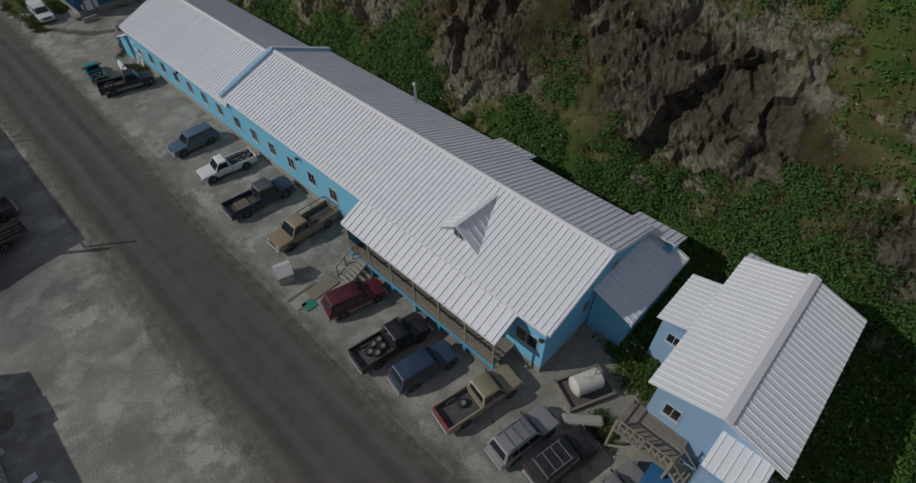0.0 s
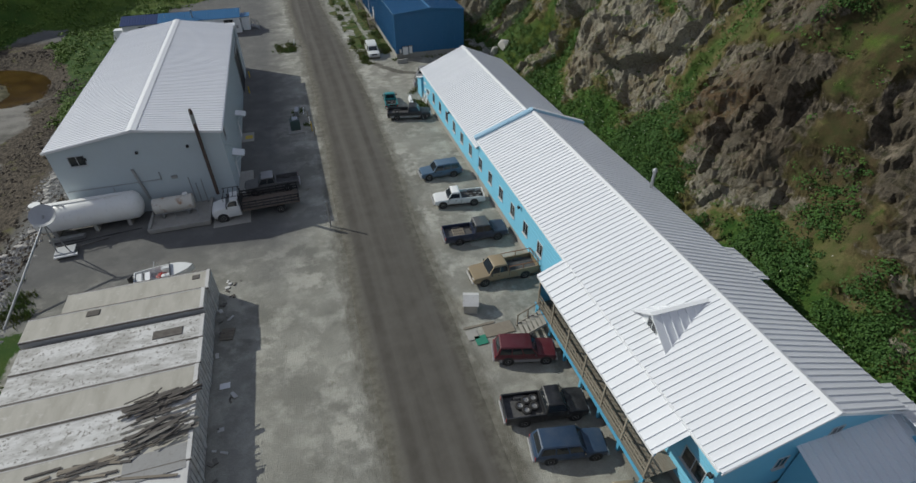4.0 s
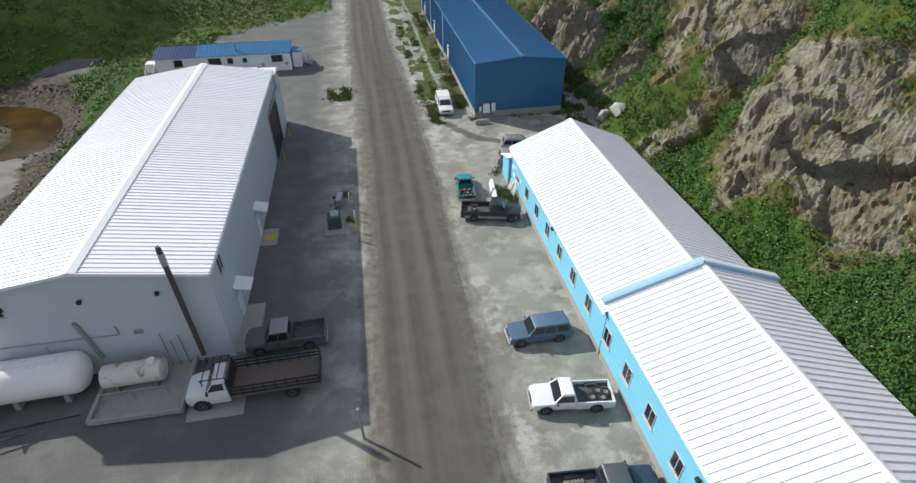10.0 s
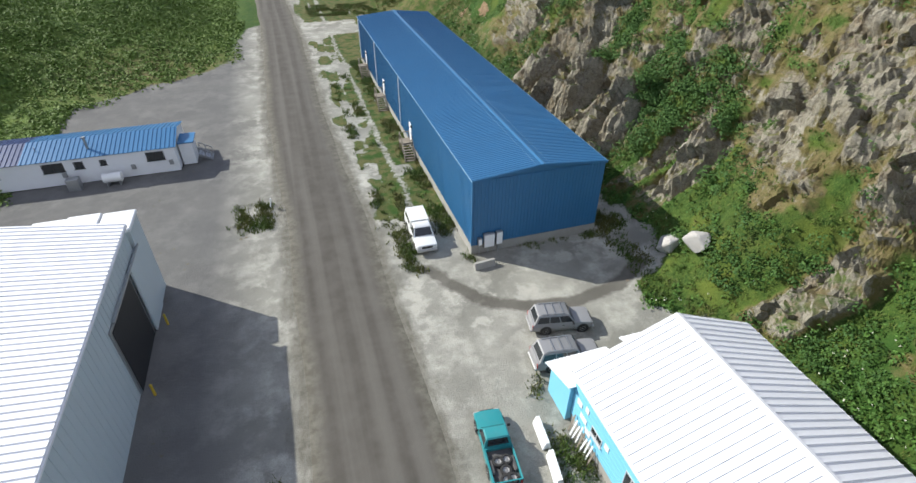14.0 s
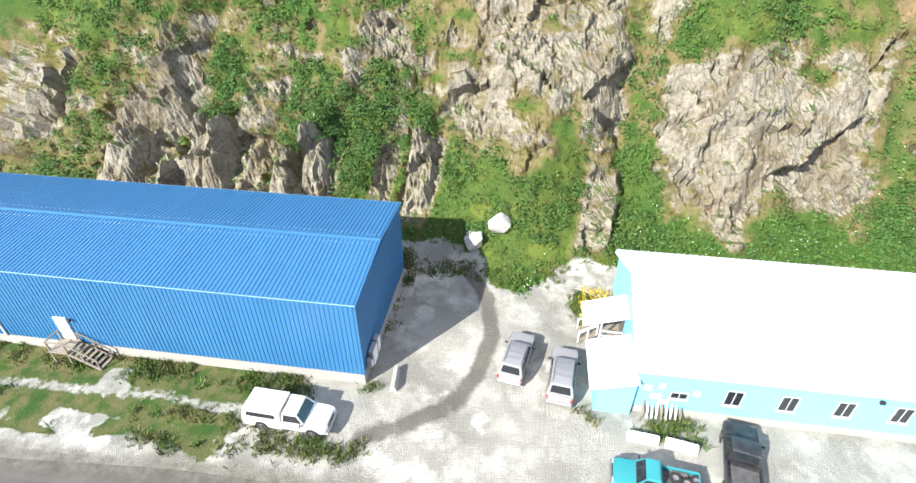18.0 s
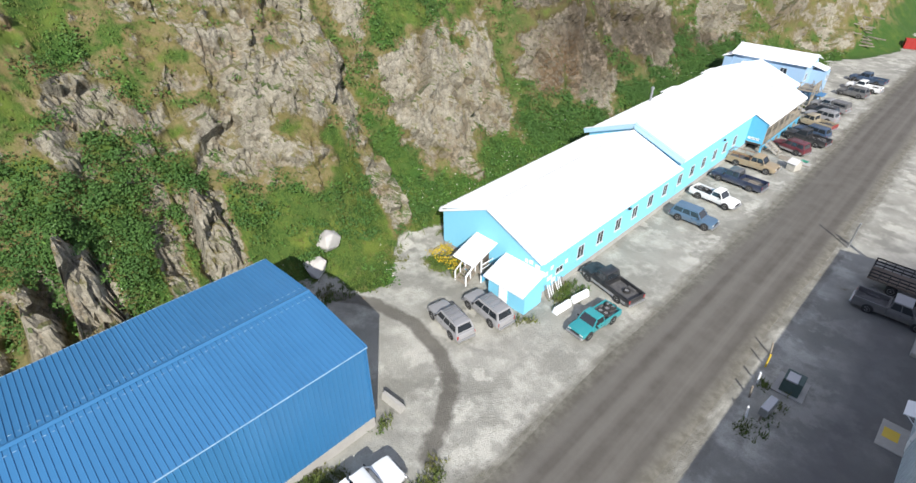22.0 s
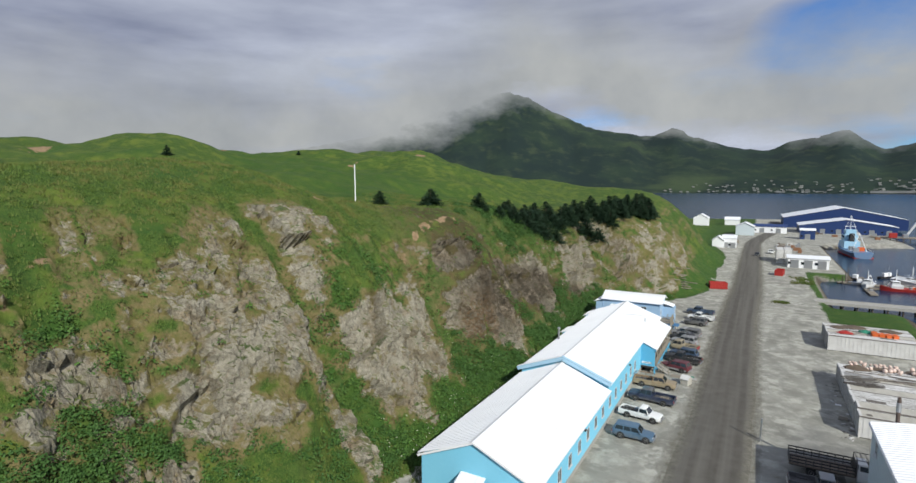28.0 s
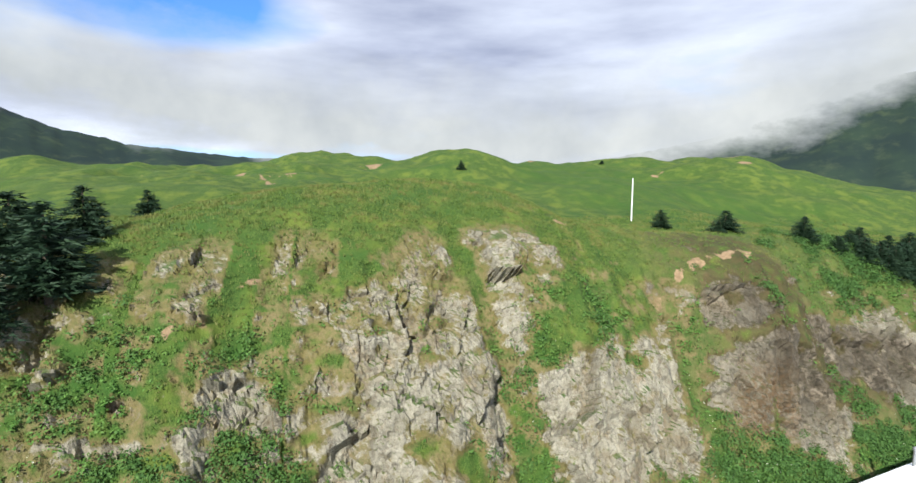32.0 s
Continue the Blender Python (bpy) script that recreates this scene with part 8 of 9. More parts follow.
# loose stones: dark ones over the shore, pale rubble along the bank
def stone_field(name, x, y, size, material, label):
    r = np.random.default_rng(len(x))
    k = len(x)
    c = np.stack([x, y, height(x, y)], -1)
    corners = np.array([(1, 0, 0), (0, 1, 0), (-1, 0, 0), (0, -1, 0), (0.15, 0.1, 0.75), (0, 0, -0.5)])
    th = r.uniform(0, 6.28, k)
    p = corners[None] * r.uniform(0.6, 1.25, (k, 6, 1)) * size[:, None, None] * np.array([1.3, 0.9, 1.0])
    px_, py_ = p[..., 0] * np.cos(th)[:, None] - p[..., 1] * np.sin(th)[:, None], p[..., 0] * np.sin(th)[:, None] + p[..., 1] * np.cos(th)[:, None]
    v = np.stack([px_, py_, p[..., 2]], -1) + c[:, None, :]
    tri = np.array([(0, 1, 4), (1, 2, 4), (2, 3, 4), (3, 0, 4), (1, 0, 5), (2, 1, 5), (3, 2, 5), (0, 3, 5)])
    f = (tri[None] + 6 * np.arange(k)[:, None, None]).reshape(-1, 3)
    m_ = bpy.data.meshes.new(name)
    m_.from_pydata(v.reshape(-1, 3).tolist(), [], f.tolist())
    m_.materials.append(material)
    return tagged(new(name, m_), label, "stones", kind="stuff")


def stone_material(name, a, b):
    n = Nodes(name)
    col = n.mix(n.geo.outputs["Random Per Island"], a, b)
    return n.done(n.mix(n.ramp(n.noise(6, 5, 0.7), 0.4, 0.65, 0, 0.5), col, a), 0.85, 0.35)


r_s = np.random.default_rng(14)
sy_ = r_s.uniform(34, 112, 9000)
sx_ = -27.6 - 10.0 * smooth01(82, 104, sy_) - 7.0 * smooth01(100, 116, sy_) - 1.5 * np.sin(sy_ * 0.08) - r_s.uniform(0, 1, 9000) ** 1.4 * 11
keep_ = fbm(sx_ / 5, sy_ / 5, 3, 19) + r_s.normal(0, 0.2, 9000) > -0.1
sx_, sy_ = sx_[keep_], sy_[keep_]
stone_field("shore_stones", sx_, sy_, 0.07 + 0.22 * r_s.uniform(0, 1, len(sx_)) ** 3, stone_material("dark_shore_stone", (0.030, 0.023, 0.017), (0.17, 0.14, 0.105)), "dark wet stones scattered over the shore")
sy_ = r_s.uniform(30, 64, 1500)
sx_ = -28.2 - 0.9 * np.sin((sy_ - 37.5) / 24 * 9) + r_s.normal(0, 0.75, 1500)
stone_field("bank_rubble", sx_, sy_, 0.08 + 0.2 * r_s.uniform(0, 1, 1500) ** 2, stone_material("pale_rubble", (0.22, 0.21, 0.20), (0.50, 0.485, 0.46)), "pale broken rubble along the top of the bank")

# ---- old wooden house on posts above the warehouse's north end ----
M_SILVER = mat("silvered_plank_siding", (0.33, 0.31, 0.29), 0.9, grain=(3.0, 0.6, (0.22, 0.205, 0.19)), stain=(0.6, 0.45, (0.16, 0.145, 0.13)), vary=0.3)
old = thing("wooden_house", "derelict grey weathered wooden house on posts above the slope", "house", (35.0, 176.0, 8.6), 16)
rnd = random.Random(31)
OL, OW, OH = 12.5, 20.0, 3.3
part("floor_frame", Build().box(OL / 2, OW / 2, -0.35, OL - 0.1, OW - 0.1, 0.35), M_DARKWOOD, old, "dark floor beams")
part("wall", Build().loft([[(0.06, y, 0), (OL - 0.06, y, 0), (OL - 0.06, y, OH), (OL / 2, y, OH + 2.6), (0.06, y, OH)] for y in (0.06, OW - 0.06)]), M_DARKWOOD, old, "dark inner walls behind the planks")
for k in range(52):
    x = 0.12 + 0.24 * k
    if x < OL:
        top = OH + 2.6 * (1 - abs(x - OL / 2) / (OL / 2)) - 0.1
        part("wall_plank", Build().box(x, 0.02, -0.3 - rnd.uniform(0, 0.35), 0.225, 0.04, top + 0.3), M_SILVER, old)
for k in range(82):
    y = 0.14 + 0.242 * k
    part("wall_plank", Build().box(0.02, y, -0.3 - rnd.uniform(0, 0.4), 0.04, 0.225, OH + 0.25), M_SILVER, old)
for sx, xe in ((-1, -0.4), (1, OL + 0.4)):
    part("roof", Build().loft([[(OL / 2, y, OH + 2.78), (xe, y, OH - 0.02), (xe, y, OH + 0.1), (OL / 2, y, OH + 2.9)] for y in (-0.4, OW + 0.4)]), M_SILVER, old, "grey plank roof")
for x in (0.3, 4.2, 8.2, 12.2):
    for y in (0.3, 6.8, 13.3, 19.6):
        part("post", Build().box(x, y, -5.0, 0.24, 0.24, 4.65), M_SILVER, old)
# dark panels on the wall stand in for unlit empty windows
for y, x in ((2.2, 0.0), (7.6, 0.0), (14.0, 0.0)):
    win = part("window", Build().box(x - 0.02, y, 1.1, 0.08, 1.0, 1.3), M_DARKWOOD, old, "empty window opening, its unlit inside shown by a dark panel")
    part("window_trim", Build().box(x - 0.04, y, 1.02, 0.1, 1.2, 0.09), M_SILVER, win)
    part("window_trim", Build().box(x - 0.04, y, 2.4, 0.1, 1.2, 0.09), M_SILVER, win)
pile = thing("board_stack", "loose stack of grey weathered boards lying in the grass", "boards", (32.6, 199.5, float(height(np.array([32.6]), np.array([199.5]))[0])), 25)
for k in range(12):
    part("board", Build().bar((-2.2 + rnd.uniform(-0.3, 0.3), -1.2 + 0.22 * k, 0.1 + 0.02 * (k % 4)), (2.2 + rnd.uniform(-0.4, 0.4), -1.1 + 0.22 * k, 0.16 + 0.03 * (k % 3)), 0.18, 0.05), M_SILVER, pile)

# ---- mountains round the bay ----
def mountain_material():
    n = Nodes("far_mountain")
    # greens kept very dark, with the cloud's shade put into them
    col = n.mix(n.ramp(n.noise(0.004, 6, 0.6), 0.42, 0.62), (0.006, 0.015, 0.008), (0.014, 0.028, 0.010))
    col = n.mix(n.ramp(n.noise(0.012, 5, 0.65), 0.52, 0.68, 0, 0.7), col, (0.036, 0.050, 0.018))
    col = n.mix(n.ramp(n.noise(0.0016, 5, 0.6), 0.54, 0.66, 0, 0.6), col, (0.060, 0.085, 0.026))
    # pale blue air haze blended evenly into the colour
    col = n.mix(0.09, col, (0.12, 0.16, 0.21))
    return n.done(col, 0.95, 0.1)


AZ = [40, 60, 73, 77, 82.5, 100, 125, 129.6, 137, 141.3, 146, 150, 153, 155.3, 157.5, 160, 164, 169.5, 172.5, 178, 180.5, 182.4, 186.9, 189, 191.5, 194.2, 200, 210]
EL = [6.0, 9.5, 6.8, 5.2, 4.0, 2.5, 2.8, 3.2, 4.6, 5.4, 7.2, 8.9, 9.6, 9.9, 9.2, 7.8, 6.0, 5.0, 5.2, 3.5, 3.2, 4.1, 4.3, 3.0, 3.5, 3.9, 3.6, 3.0]
az = np.linspace(40, 215, 351)
peak = np.interp(az, AZ, EL)
dist = np.array([2300, 2450, 2650, 2900, 3150, 3400, 3650, 3900])
rise = np.array([0.0, 0.06, 0.22, 0.45, 0.68, 0.88, 1.0, 0.9])
AZg, Dg = np.meshgrid(np.radians(az), dist, indexing="ij")
wig = fbm(np.degrees(AZg) / 3.0, Dg / 420, 5, 201)
Hg = np.tan(np.radians(peak))[:, None] * 3650 * rise[None, :] * (1 + 0.34 * wig * (rise[None, :] > 0) * (rise[None, :] < 0.99)) + 8 * fbm(np.degrees(AZg) * 2, Dg / 300, 3, 205) * (rise[None, :] > 0.5) + np.where(rise[None, :] > 0, 30.0 * rise[None, :], -6.0)
mv = np.stack([np.sin(AZg) * Dg, 95 + np.cos(AZg) * Dg, Hg], -1).reshape(-1, 3)
na, nd = AZg.shape
mi = np.arange(na * nd).reshape(na, nd)
mq = np.stack([mi[:-1, :-1], mi[:-1, 1:], mi[1:, 1:], mi[1:, :-1]], -1).reshape(-1, 4)
mme = bpy.data.meshes.new("mountain_range")
mme.from_pydata(mv.tolist(), [], mq.tolist())
mme.polygons.foreach_set("use_smooth", [True] * len(mme.polygons))
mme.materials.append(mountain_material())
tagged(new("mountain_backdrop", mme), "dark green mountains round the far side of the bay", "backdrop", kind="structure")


# low cloud lying on the summits: a tall curved sheet of sky in front of the peaks
def cloud_material():
    n = Nodes("summit_cloud")
    sp = n.t.nodes.new("ShaderNodeAttribute")
    sp.attribute_name = "above"
    edge = n.calc("ADD", sp.outputs["Fac"], n.calc("MULTIPLY", n.calc("SUBTRACT", n.noise(0.0030, 7, 0.62, (1, 1, 2.0)), 0.5), 330.0))
    lo = n.ramp(edge, -60.0, 90.0)
    hi = n.ramp(edge, 180.0, 560.0, 1.0, 0.0)
    alpha = n.calc("MULTIPLY", n.calc("MULTIPLY", lo, hi), n.ramp(n.noise(0.0011, 4), 0.30, 0.50, 0.75, 0.98))
    em = n.t.nodes.new("ShaderNodeEmission")
    em.inputs["Strength"].default_value = 0.46
    tone_ = n.mix(n.ramp(n.noise(0.0016, 5), 0.35, 0.65), (0.66, 0.69, 0.75), (0.95, 0.96, 0.98))
    n.t.links.new(tone_, em.inputs[0])
    tr_ = n.t.nodes.new("ShaderNodeBsdfTransparent")
    mx = n.t.nodes.new("ShaderNodeMixShader")
    n.t.links.new(alpha, mx.inputs[0])
    n.t.links.new(tr_.outputs[0], mx.inputs[1])
    n.t.links.new(em.outputs[0], mx.inputs[2])
    n.t.links.new(mx.outputs[0], [k for k in n.t.nodes if k.type == "OUTPUT_MATERIAL"][0].inputs[0])
    return n.m


caz = np.radians(np.linspace(50, 200, 76))
CLOUD_AZ, CLOUD_EL = (50, 75, 100, 128, 138, 147, 153, 157, 162, 168, 175, 185, 200), (11.0, 6.6, 2.6, 1.7, 2.5, 4.7, 7.5, 9.7, 8.6, 6.2, 4.9, 4.6, 4.6)
base_z = [31 + 2600 * math.tan(radians(float(np.interp(math.degrees(a), CLOUD_AZ, CLOUD_EL)))) for a in caz]
cv = [(2600 * math.sin(a), 95 + 2600 * math.cos(a), bz + up) for a, bz in zip(caz, base_z) for up in (-150, 200, 620)]
cf = [(3 * i + k, 3 * i + k + 1, 3 * (i + 1) + k + 1, 3 * (i + 1) + k) for i in range(75) for k in range(2)]
cme = bpy.data.meshes.new("cloud_bank")
cme.from_pydata(cv, [], cf)
ca = cme.attributes.new("above", "FLOAT", "POINT")
ca.data.foreach_set("value", np.tile(np.array([-150.0, 200.0, 620.0]), len(caz)).astype(np.float32))
cme.materials.append(cloud_material())
cloud = tagged(new("cloud_backdrop", cme), "grey-white cloud lying along the summits", "backdrop", kind="structure")
cloud.visible_shadow = False

# far town on the shore
M_TOWN = mat("far_white_houses", (0.26, 0.26, 0.25), 0.8, grain=(0.02, 0.8, (0.12, 0.13, 0.12)))
town = Build()
rt_ = random.Random(8)
for k in range(170):
    a = radians(rt_.triangular(168, 198, 188))
    r = 2330 + rt_.random() ** 2 * 330
    z = max(0, (r - 2320) * 0.16)
    w, dpt, hgt = rt_.uniform(6, 12), rt_.uniform(6, 10), rt_.uniform(3, 5)
    town.box(0, 0, 0, w, dpt, hgt, Matrix.Translation((math.sin(a) * r, 95 + math.cos(a) * r, z)) @ Matrix.Rotation(-a + rt_.uniform(-0.3, 0.3), 4, "Z"))
for k in range(9):
    a, r = radians(189 + 1.2 * k), 2318 + 8 * (k % 3)
    town.box(0, 0, 0, 60 + 12 * (k % 4), 14, 8, Matrix.Translation((math.sin(a) * r, 95 + math.cos(a) * r, 1)) @ Matrix.Rotation(-a, 4, "Z"))
single("far_town", town, M_TOWN, "scattered pale houses of a town across the bay", "town", "stuff")

# ---- harbour to the south ----
def gable_house(name, label, x0, x1, y0, y1, ze, zr, wall, roof, along="x", doors=0, z0=0.0, group=""):
    t = thing(name, label, "building", group=group)
    if along == "x":
        ym = (y0 + y1) / 2
        part("wall", Build().loft([[(x, y0, z0), (x, y1, z0), (x, y1, ze), (x, ym, zr), (x, y0, ze)] for x in (x0, x1)]), wall, t)
        for ye in (y0 - 0.4, y1 + 0.4):
            dn_ = Vector((0, ye - ym, ze - zr))
            part("roof", Build().slab([(x0 - 0.4, ym, zr + 0.15), (x1 + 0.4, ym, zr + 0.15), (x1 + 0.4, ye, ze + 0.1), (x0 - 0.4, ye, ze + 0.1)][:: (1 if ye < ym else -1)], (0, 0, 1), 0.12), roof, t)
    else:
        xm = (x0 + x1) / 2
        part("wall", Build().loft([[(x0, y, z0), (x1, y, z0), (x1, y, ze), (xm, y, zr), (x0, y, ze)] for y in (y0, y1)]), wall, t)
        for xe in (x0 - 0.4, x1 + 0.4):
            part("roof", Build().slab([(xm, y0 - 0.4, zr + 0.15), (xm, y1 + 0.4, zr + 0.15), (xe, y1 + 0.4, ze + 0.1), (xe, y0 - 0.4, ze + 0.1)][:: (-1 if xe < xm else 1)], (0, 0, 1), 0.12), roof, t)
    for k in range(doors):
        x = x0 + (x1 - x0) * (k + 0.5) / doors
        part("door", Build().box(x, y1 + 0.05, z0, 2.6, 0.1, 3.0), M_STEEL, t, "grey roller door")
        part("window", Build().box(x + (x1 - x0) / doors * 0.4, y1 + 0.05, z0 + 1.4, 1.0, 0.1, 0.9), M_GLASS, t)
    return t


gable_house("quay_warehouse", "navy blue quay warehouse with a white roof", -70, -21, -312, -286, 5.0, 9.0, M_BLUE_DARK, M_WHITE_ROOF, "y", 6)
gable_house("quay_warehouse", "large navy blue warehouse behind, with a white roof", -84, -14, -385, -335, 7.0, 14.5, M_BLUE_DARK, M_WHITE_ROOF, "y", 3)
gable_house("white_store", "long low white store beside the road", -21.0, -8.4, -126, -117.5, 3.6, 4.3, M_WHITE_TRIM, M_WHITE_ROOF, "x", 3)
gable_house("roadside_house", "small white gabled house beside the hill", 15.5, 20.5, -176, -168, 4.0, 6.0, M_WHITE_TRIM, M_WHITE_ROOF, "y")
gable_house("roadside_house", "white house with a flat-pitched roof", 10.5, 16.5, -181, -172, 5.0, 6.2, M_WHITE_TRIM, M_WHITE_ROOF, "x", 2)
gable_house("roadside_house", "grey shed with a pale roof", 3.5, 13.5, -266, -252, 5.0, 7.5, M_GREY_WALL, M_WHITE_ROOF, "y")
gable_house("roadside_house", "long pale building with a dark roof", -14, 4, -285, -276, 4.0, 5.4, M_WHITE_TRIM, M_BLUE_DARK, "x", 2)
gable_house("roadside_house", "white house at the point", 34, 44, -330, -318, 6.0, 9.0, M_WHITE_TRIM, M_WHITE_ROOF, "y")
gable_house("roadside_house", "pale house at the end of the point", 14, 24, -350, -340, 4.0, 6.0, M_WHITE_TRIM, M_WHITE_ROOF, "x")
gable_house("roadside_house", "small store with a grey roof", 12.5, 17, -205, -198, 3.5, 4.5, M_GREY_WALL, M_STEEL, "x", 1)
gable_house("quay_shed", "blue and white quay shed", -26, -19, -246, -240, 5.0, 6.0, M_BLUE_DARK, M_WHITE_ROOF, "x", 1)
for k in range(4):
    c = thing("shipping_container", "grey container stacked beside the road", "container", (-6.2 - 2.6 * (k // 2), -134, 2.65 * (k % 2)), 90, "harbour containers")
    part("box", Build().box(0, 0, 0, 12.0, 2.4, 2.6), M_BOXEND, c)
    for j in range(14):
        part("side_rib", Build().box(-5.6 + 0.85 * j, 1.22, 0.2, 0.25, 0.05, 2.2), M_BOXWHITE, c)
for x, y, a in ((-5.3, -96.5, 80), (11.2, -61.0, 15)):
    c = thing("red_skip", "open red steel skip beside the road", "skip", (x, y, 0), a, "red skips")
    part("floor", Build().box(0, 0, 0.1, 4.6, 2.2, 0.1), M_RED, c)
    for s in (-1, 1):
        part("side", Build().box(0, s * 1.1, 0.1, 4.7, 0.08, 1.9), M_RED, c)
        part("end", Build().box(s * 2.3, 0, 0.1, 0.08, 2.2, 1.9), M_RED, c)
        for j in range(5):
            part("stiffener", Build().box(-2.0 + j, s * 1.17, 0.2, 0.1, 0.08, 1.75), M_RED, c)
# causeway on piles
M_PILE = mat("dark_wet_piles", (0.06, 0.05, 0.04), 0.8, grain=(1.0, 0.6, (0.12, 0.1, 0.08)))
cw = thing("causeway", "grey concrete causeway on dark timber piles", "bridge")
part("deck", Build().box(-34, -55.5, -0.45, 44, 4.6, 0.5), M_CONCRETE, cw)
for s in (-1, 1):
    part("kerb", Build().box(-34, -55.5 + s * 2.2, 0.05, 44, 0.2, 0.25), M_CONCRETE, cw)
for k in range(14):
    for s in (-1.8, 1.8):
        part("pile", Build().tube((-15 - 3.0 * k, -55.5 + s, -6), (-15 - 3.0 * k, -55.5 + s, -0.4), 0.2, 8), M_PILE, cw)
cw2 = thing("timber_pier", "long timber pier on piles beside the warehouses", "pier")
part("deck", Build().box(0, 0, -0.3, 46, 9, 0.5, pose(-78, -268, 0.6, 0, 0, -12)), M_WOOD, cw2)
for k in range(16):
    part("pile", Build().tube((-57 - 2.8 * k, -264.0 + 0.58 * k, -6), (-57 - 2.8 * k, -264.0 + 0.58 * k, 0.6), 0.25, 8), M_PILE, cw2)
cr = thing("dock_crane", "white lattice crane on the pier", "crane", (-70, -268, 0.8))
part("boom", Build().bar((0, 0, 0), (-6, 2, 12), 1.0, 1.0), M_WHITE_TRIM, cr)
part("base", Build().box(0, 0, 0, 2.4, 2.4, 2.0, bevel=0.2), M_STEEL, cr)
single("cargo_box", Build().box(-64, -265, 0.8, 3.5, 2.5, 2.6, bevel=0.05), M_RED, "red steel box on the pier", "box")
for k in range(5):
    fl = thing("floating_dock", "low timber floating dock in the harbour", "dock", (-26 - 7.0 * k, -101 + 1.5 * (k % 2), -1.9), 4 * k, "floating docks")
    part("deck", Build().box(0, 0, 0.15, 8.5, 2.2, 0.35), M_WOOD, fl)
    for s in (-3, 3):
        part("pile", Build().tube((s, 1.3, -3), (s, 1.3, 2.6 + 0.5 * (k % 2)), 0.16, 8), M_PILE, fl)


def ship(name, label, x, y, heading, L, W, hull_m, house_m, deck_m, mast=8.0, lower=None):
    v = thing(name, label, "ship", (x, y, -1.9), heading)
    secs = []
    for u, w, top in ((-0.5, 0.82, 1.5), (-0.42, 0.96, 1.4), (-0.1, 1.0, 1.4), (0.2, 0.96, 1.6), (0.36, 0.7, 2.1), (0.46, 0.3, 2.7), (0.5, 0.03, 3.0)):
        h = top * L / 20
        secs.append([(u * L - 0.02 * L, 0, -0.8), (u * L, w * W * 0.35, -0.5), (u * L + 0.02 * L * max(0, u), w * W / 2, h), (u * L + 0.02 * L * max(0, u), -w * W / 2, h), (u * L, -w * W * 0.35, -0.5)])
    part("hull", Build().loft(secs), hull_m, v, "", True)
    if lower:
        part("boot_top", Build().loft([[(p[0], p[1] * 1.01, min(p[2], 0.35)) for p in s] for s in secs]), lower, v, "red lower hull")
    d = 1.4 * L / 20
    part("deck", Build().box(-0.1 * L, 0, d - 0.15, L * 0.62, W * 0.86, 0.1), deck_m, v)
    hx = 0.18 * L
    part("deckhouse", Build().box(hx, 0, d, L * 0.26, W * 0.7, L * 0.10, bevel=0.1), house_m, v)
    wh = part("wheelhouse", Build().box(hx + 0.02 * L, 0, d + L * 0.10, L * 0.17, W * 0.58, L * 0.09, bevel=0.1), house_m, v)
    for s in (-1, 1):
        part("bridge_window", Build().box(hx + 0.02 * L, s * W * 0.292, d + L * 0.145, L * 0.14, 0.04, L * 0.028), M_GLASS, wh)
    part("bridge_window", Build().box(hx + 0.108 * L, 0, d + L * 0.145, 0.04, W * 0.5, L * 0.028), M_GLASS, wh)
    if L > 30:
        tb = part("flying_bridge", Build().box(hx + 0.01 * L, 0, d + L * 0.19, L * 0.11, W * 0.46, L * 0.065, bevel=0.1), house_m, v)
        part("bridge_window", Build().box(hx + 0.066 * L, 0, d + L * 0.215, 0.04, W * 0.4, L * 0.026), M_GLASS, tb)
        part("radar_arch", Build().bar((hx, -W * 0.25, d + L * 0.30), (hx, W * 0.25, d + L * 0.30), 0.3, 0.25), M_WHITE_TRIM, v)
        for s in (-1, 1):
            part("stay", Build().tube((hx, s * W * 0.25, d + L * 0.25), (hx, 0, d + L * 0.19 + mast), 0.07, 6), M_WHITE_TRIM, v)
        part("funnel", Build().box(hx - 0.1 * L, 0, d + L * 0.1, L * 0.05, W * 0.2, L * 0.11, bevel=0.1), M_BLACK, v)
    part("mast", Build().tube((hx, 0, d + L * 0.19), (hx, 0, d + L * 0.19 + mast), 0.16, 8, 0.06), M_WHITE_TRIM, v)
    part("gantry", Build().tube((-0.3 * L, -W * 0.3, d), (-0.27 * L, 0, d + mast * 0.9), 0.12, 8), M_WHITE_TRIM, v)
    part("gantry", Build().tube((-0.3 * L, W * 0.3, d), (-0.27 * L, 0, d + mast * 0.9), 0.12, 8), M_WHITE_TRIM, v)
    part("derrick", Build().tube((-0.27 * L, 0, d + mast * 0.5), (0.05 * L, 0, d + mast * 0.75), 0.1, 8), M_WHITE_TRIM, v)
    for s in (-1, 1):
        part("bulwark_rail", Build().bar((-0.45 * L, s * W * 0.44, d + 0.7), (0.3 * L, s * W * 0.46, d + 1.0), 0.06, 0.06), M_WHITE_TRIM, v)
    for k in range(3):
        part("deck_gear", Build().box(-0.12 * L - 0.09 * L * k, 0.15 * W * (-1) ** k, d, L * 0.06, W * 0.25, L * 0.05, bevel=0.08), M_ORANGE if k == 1 else M_STEEL, v)
    return v


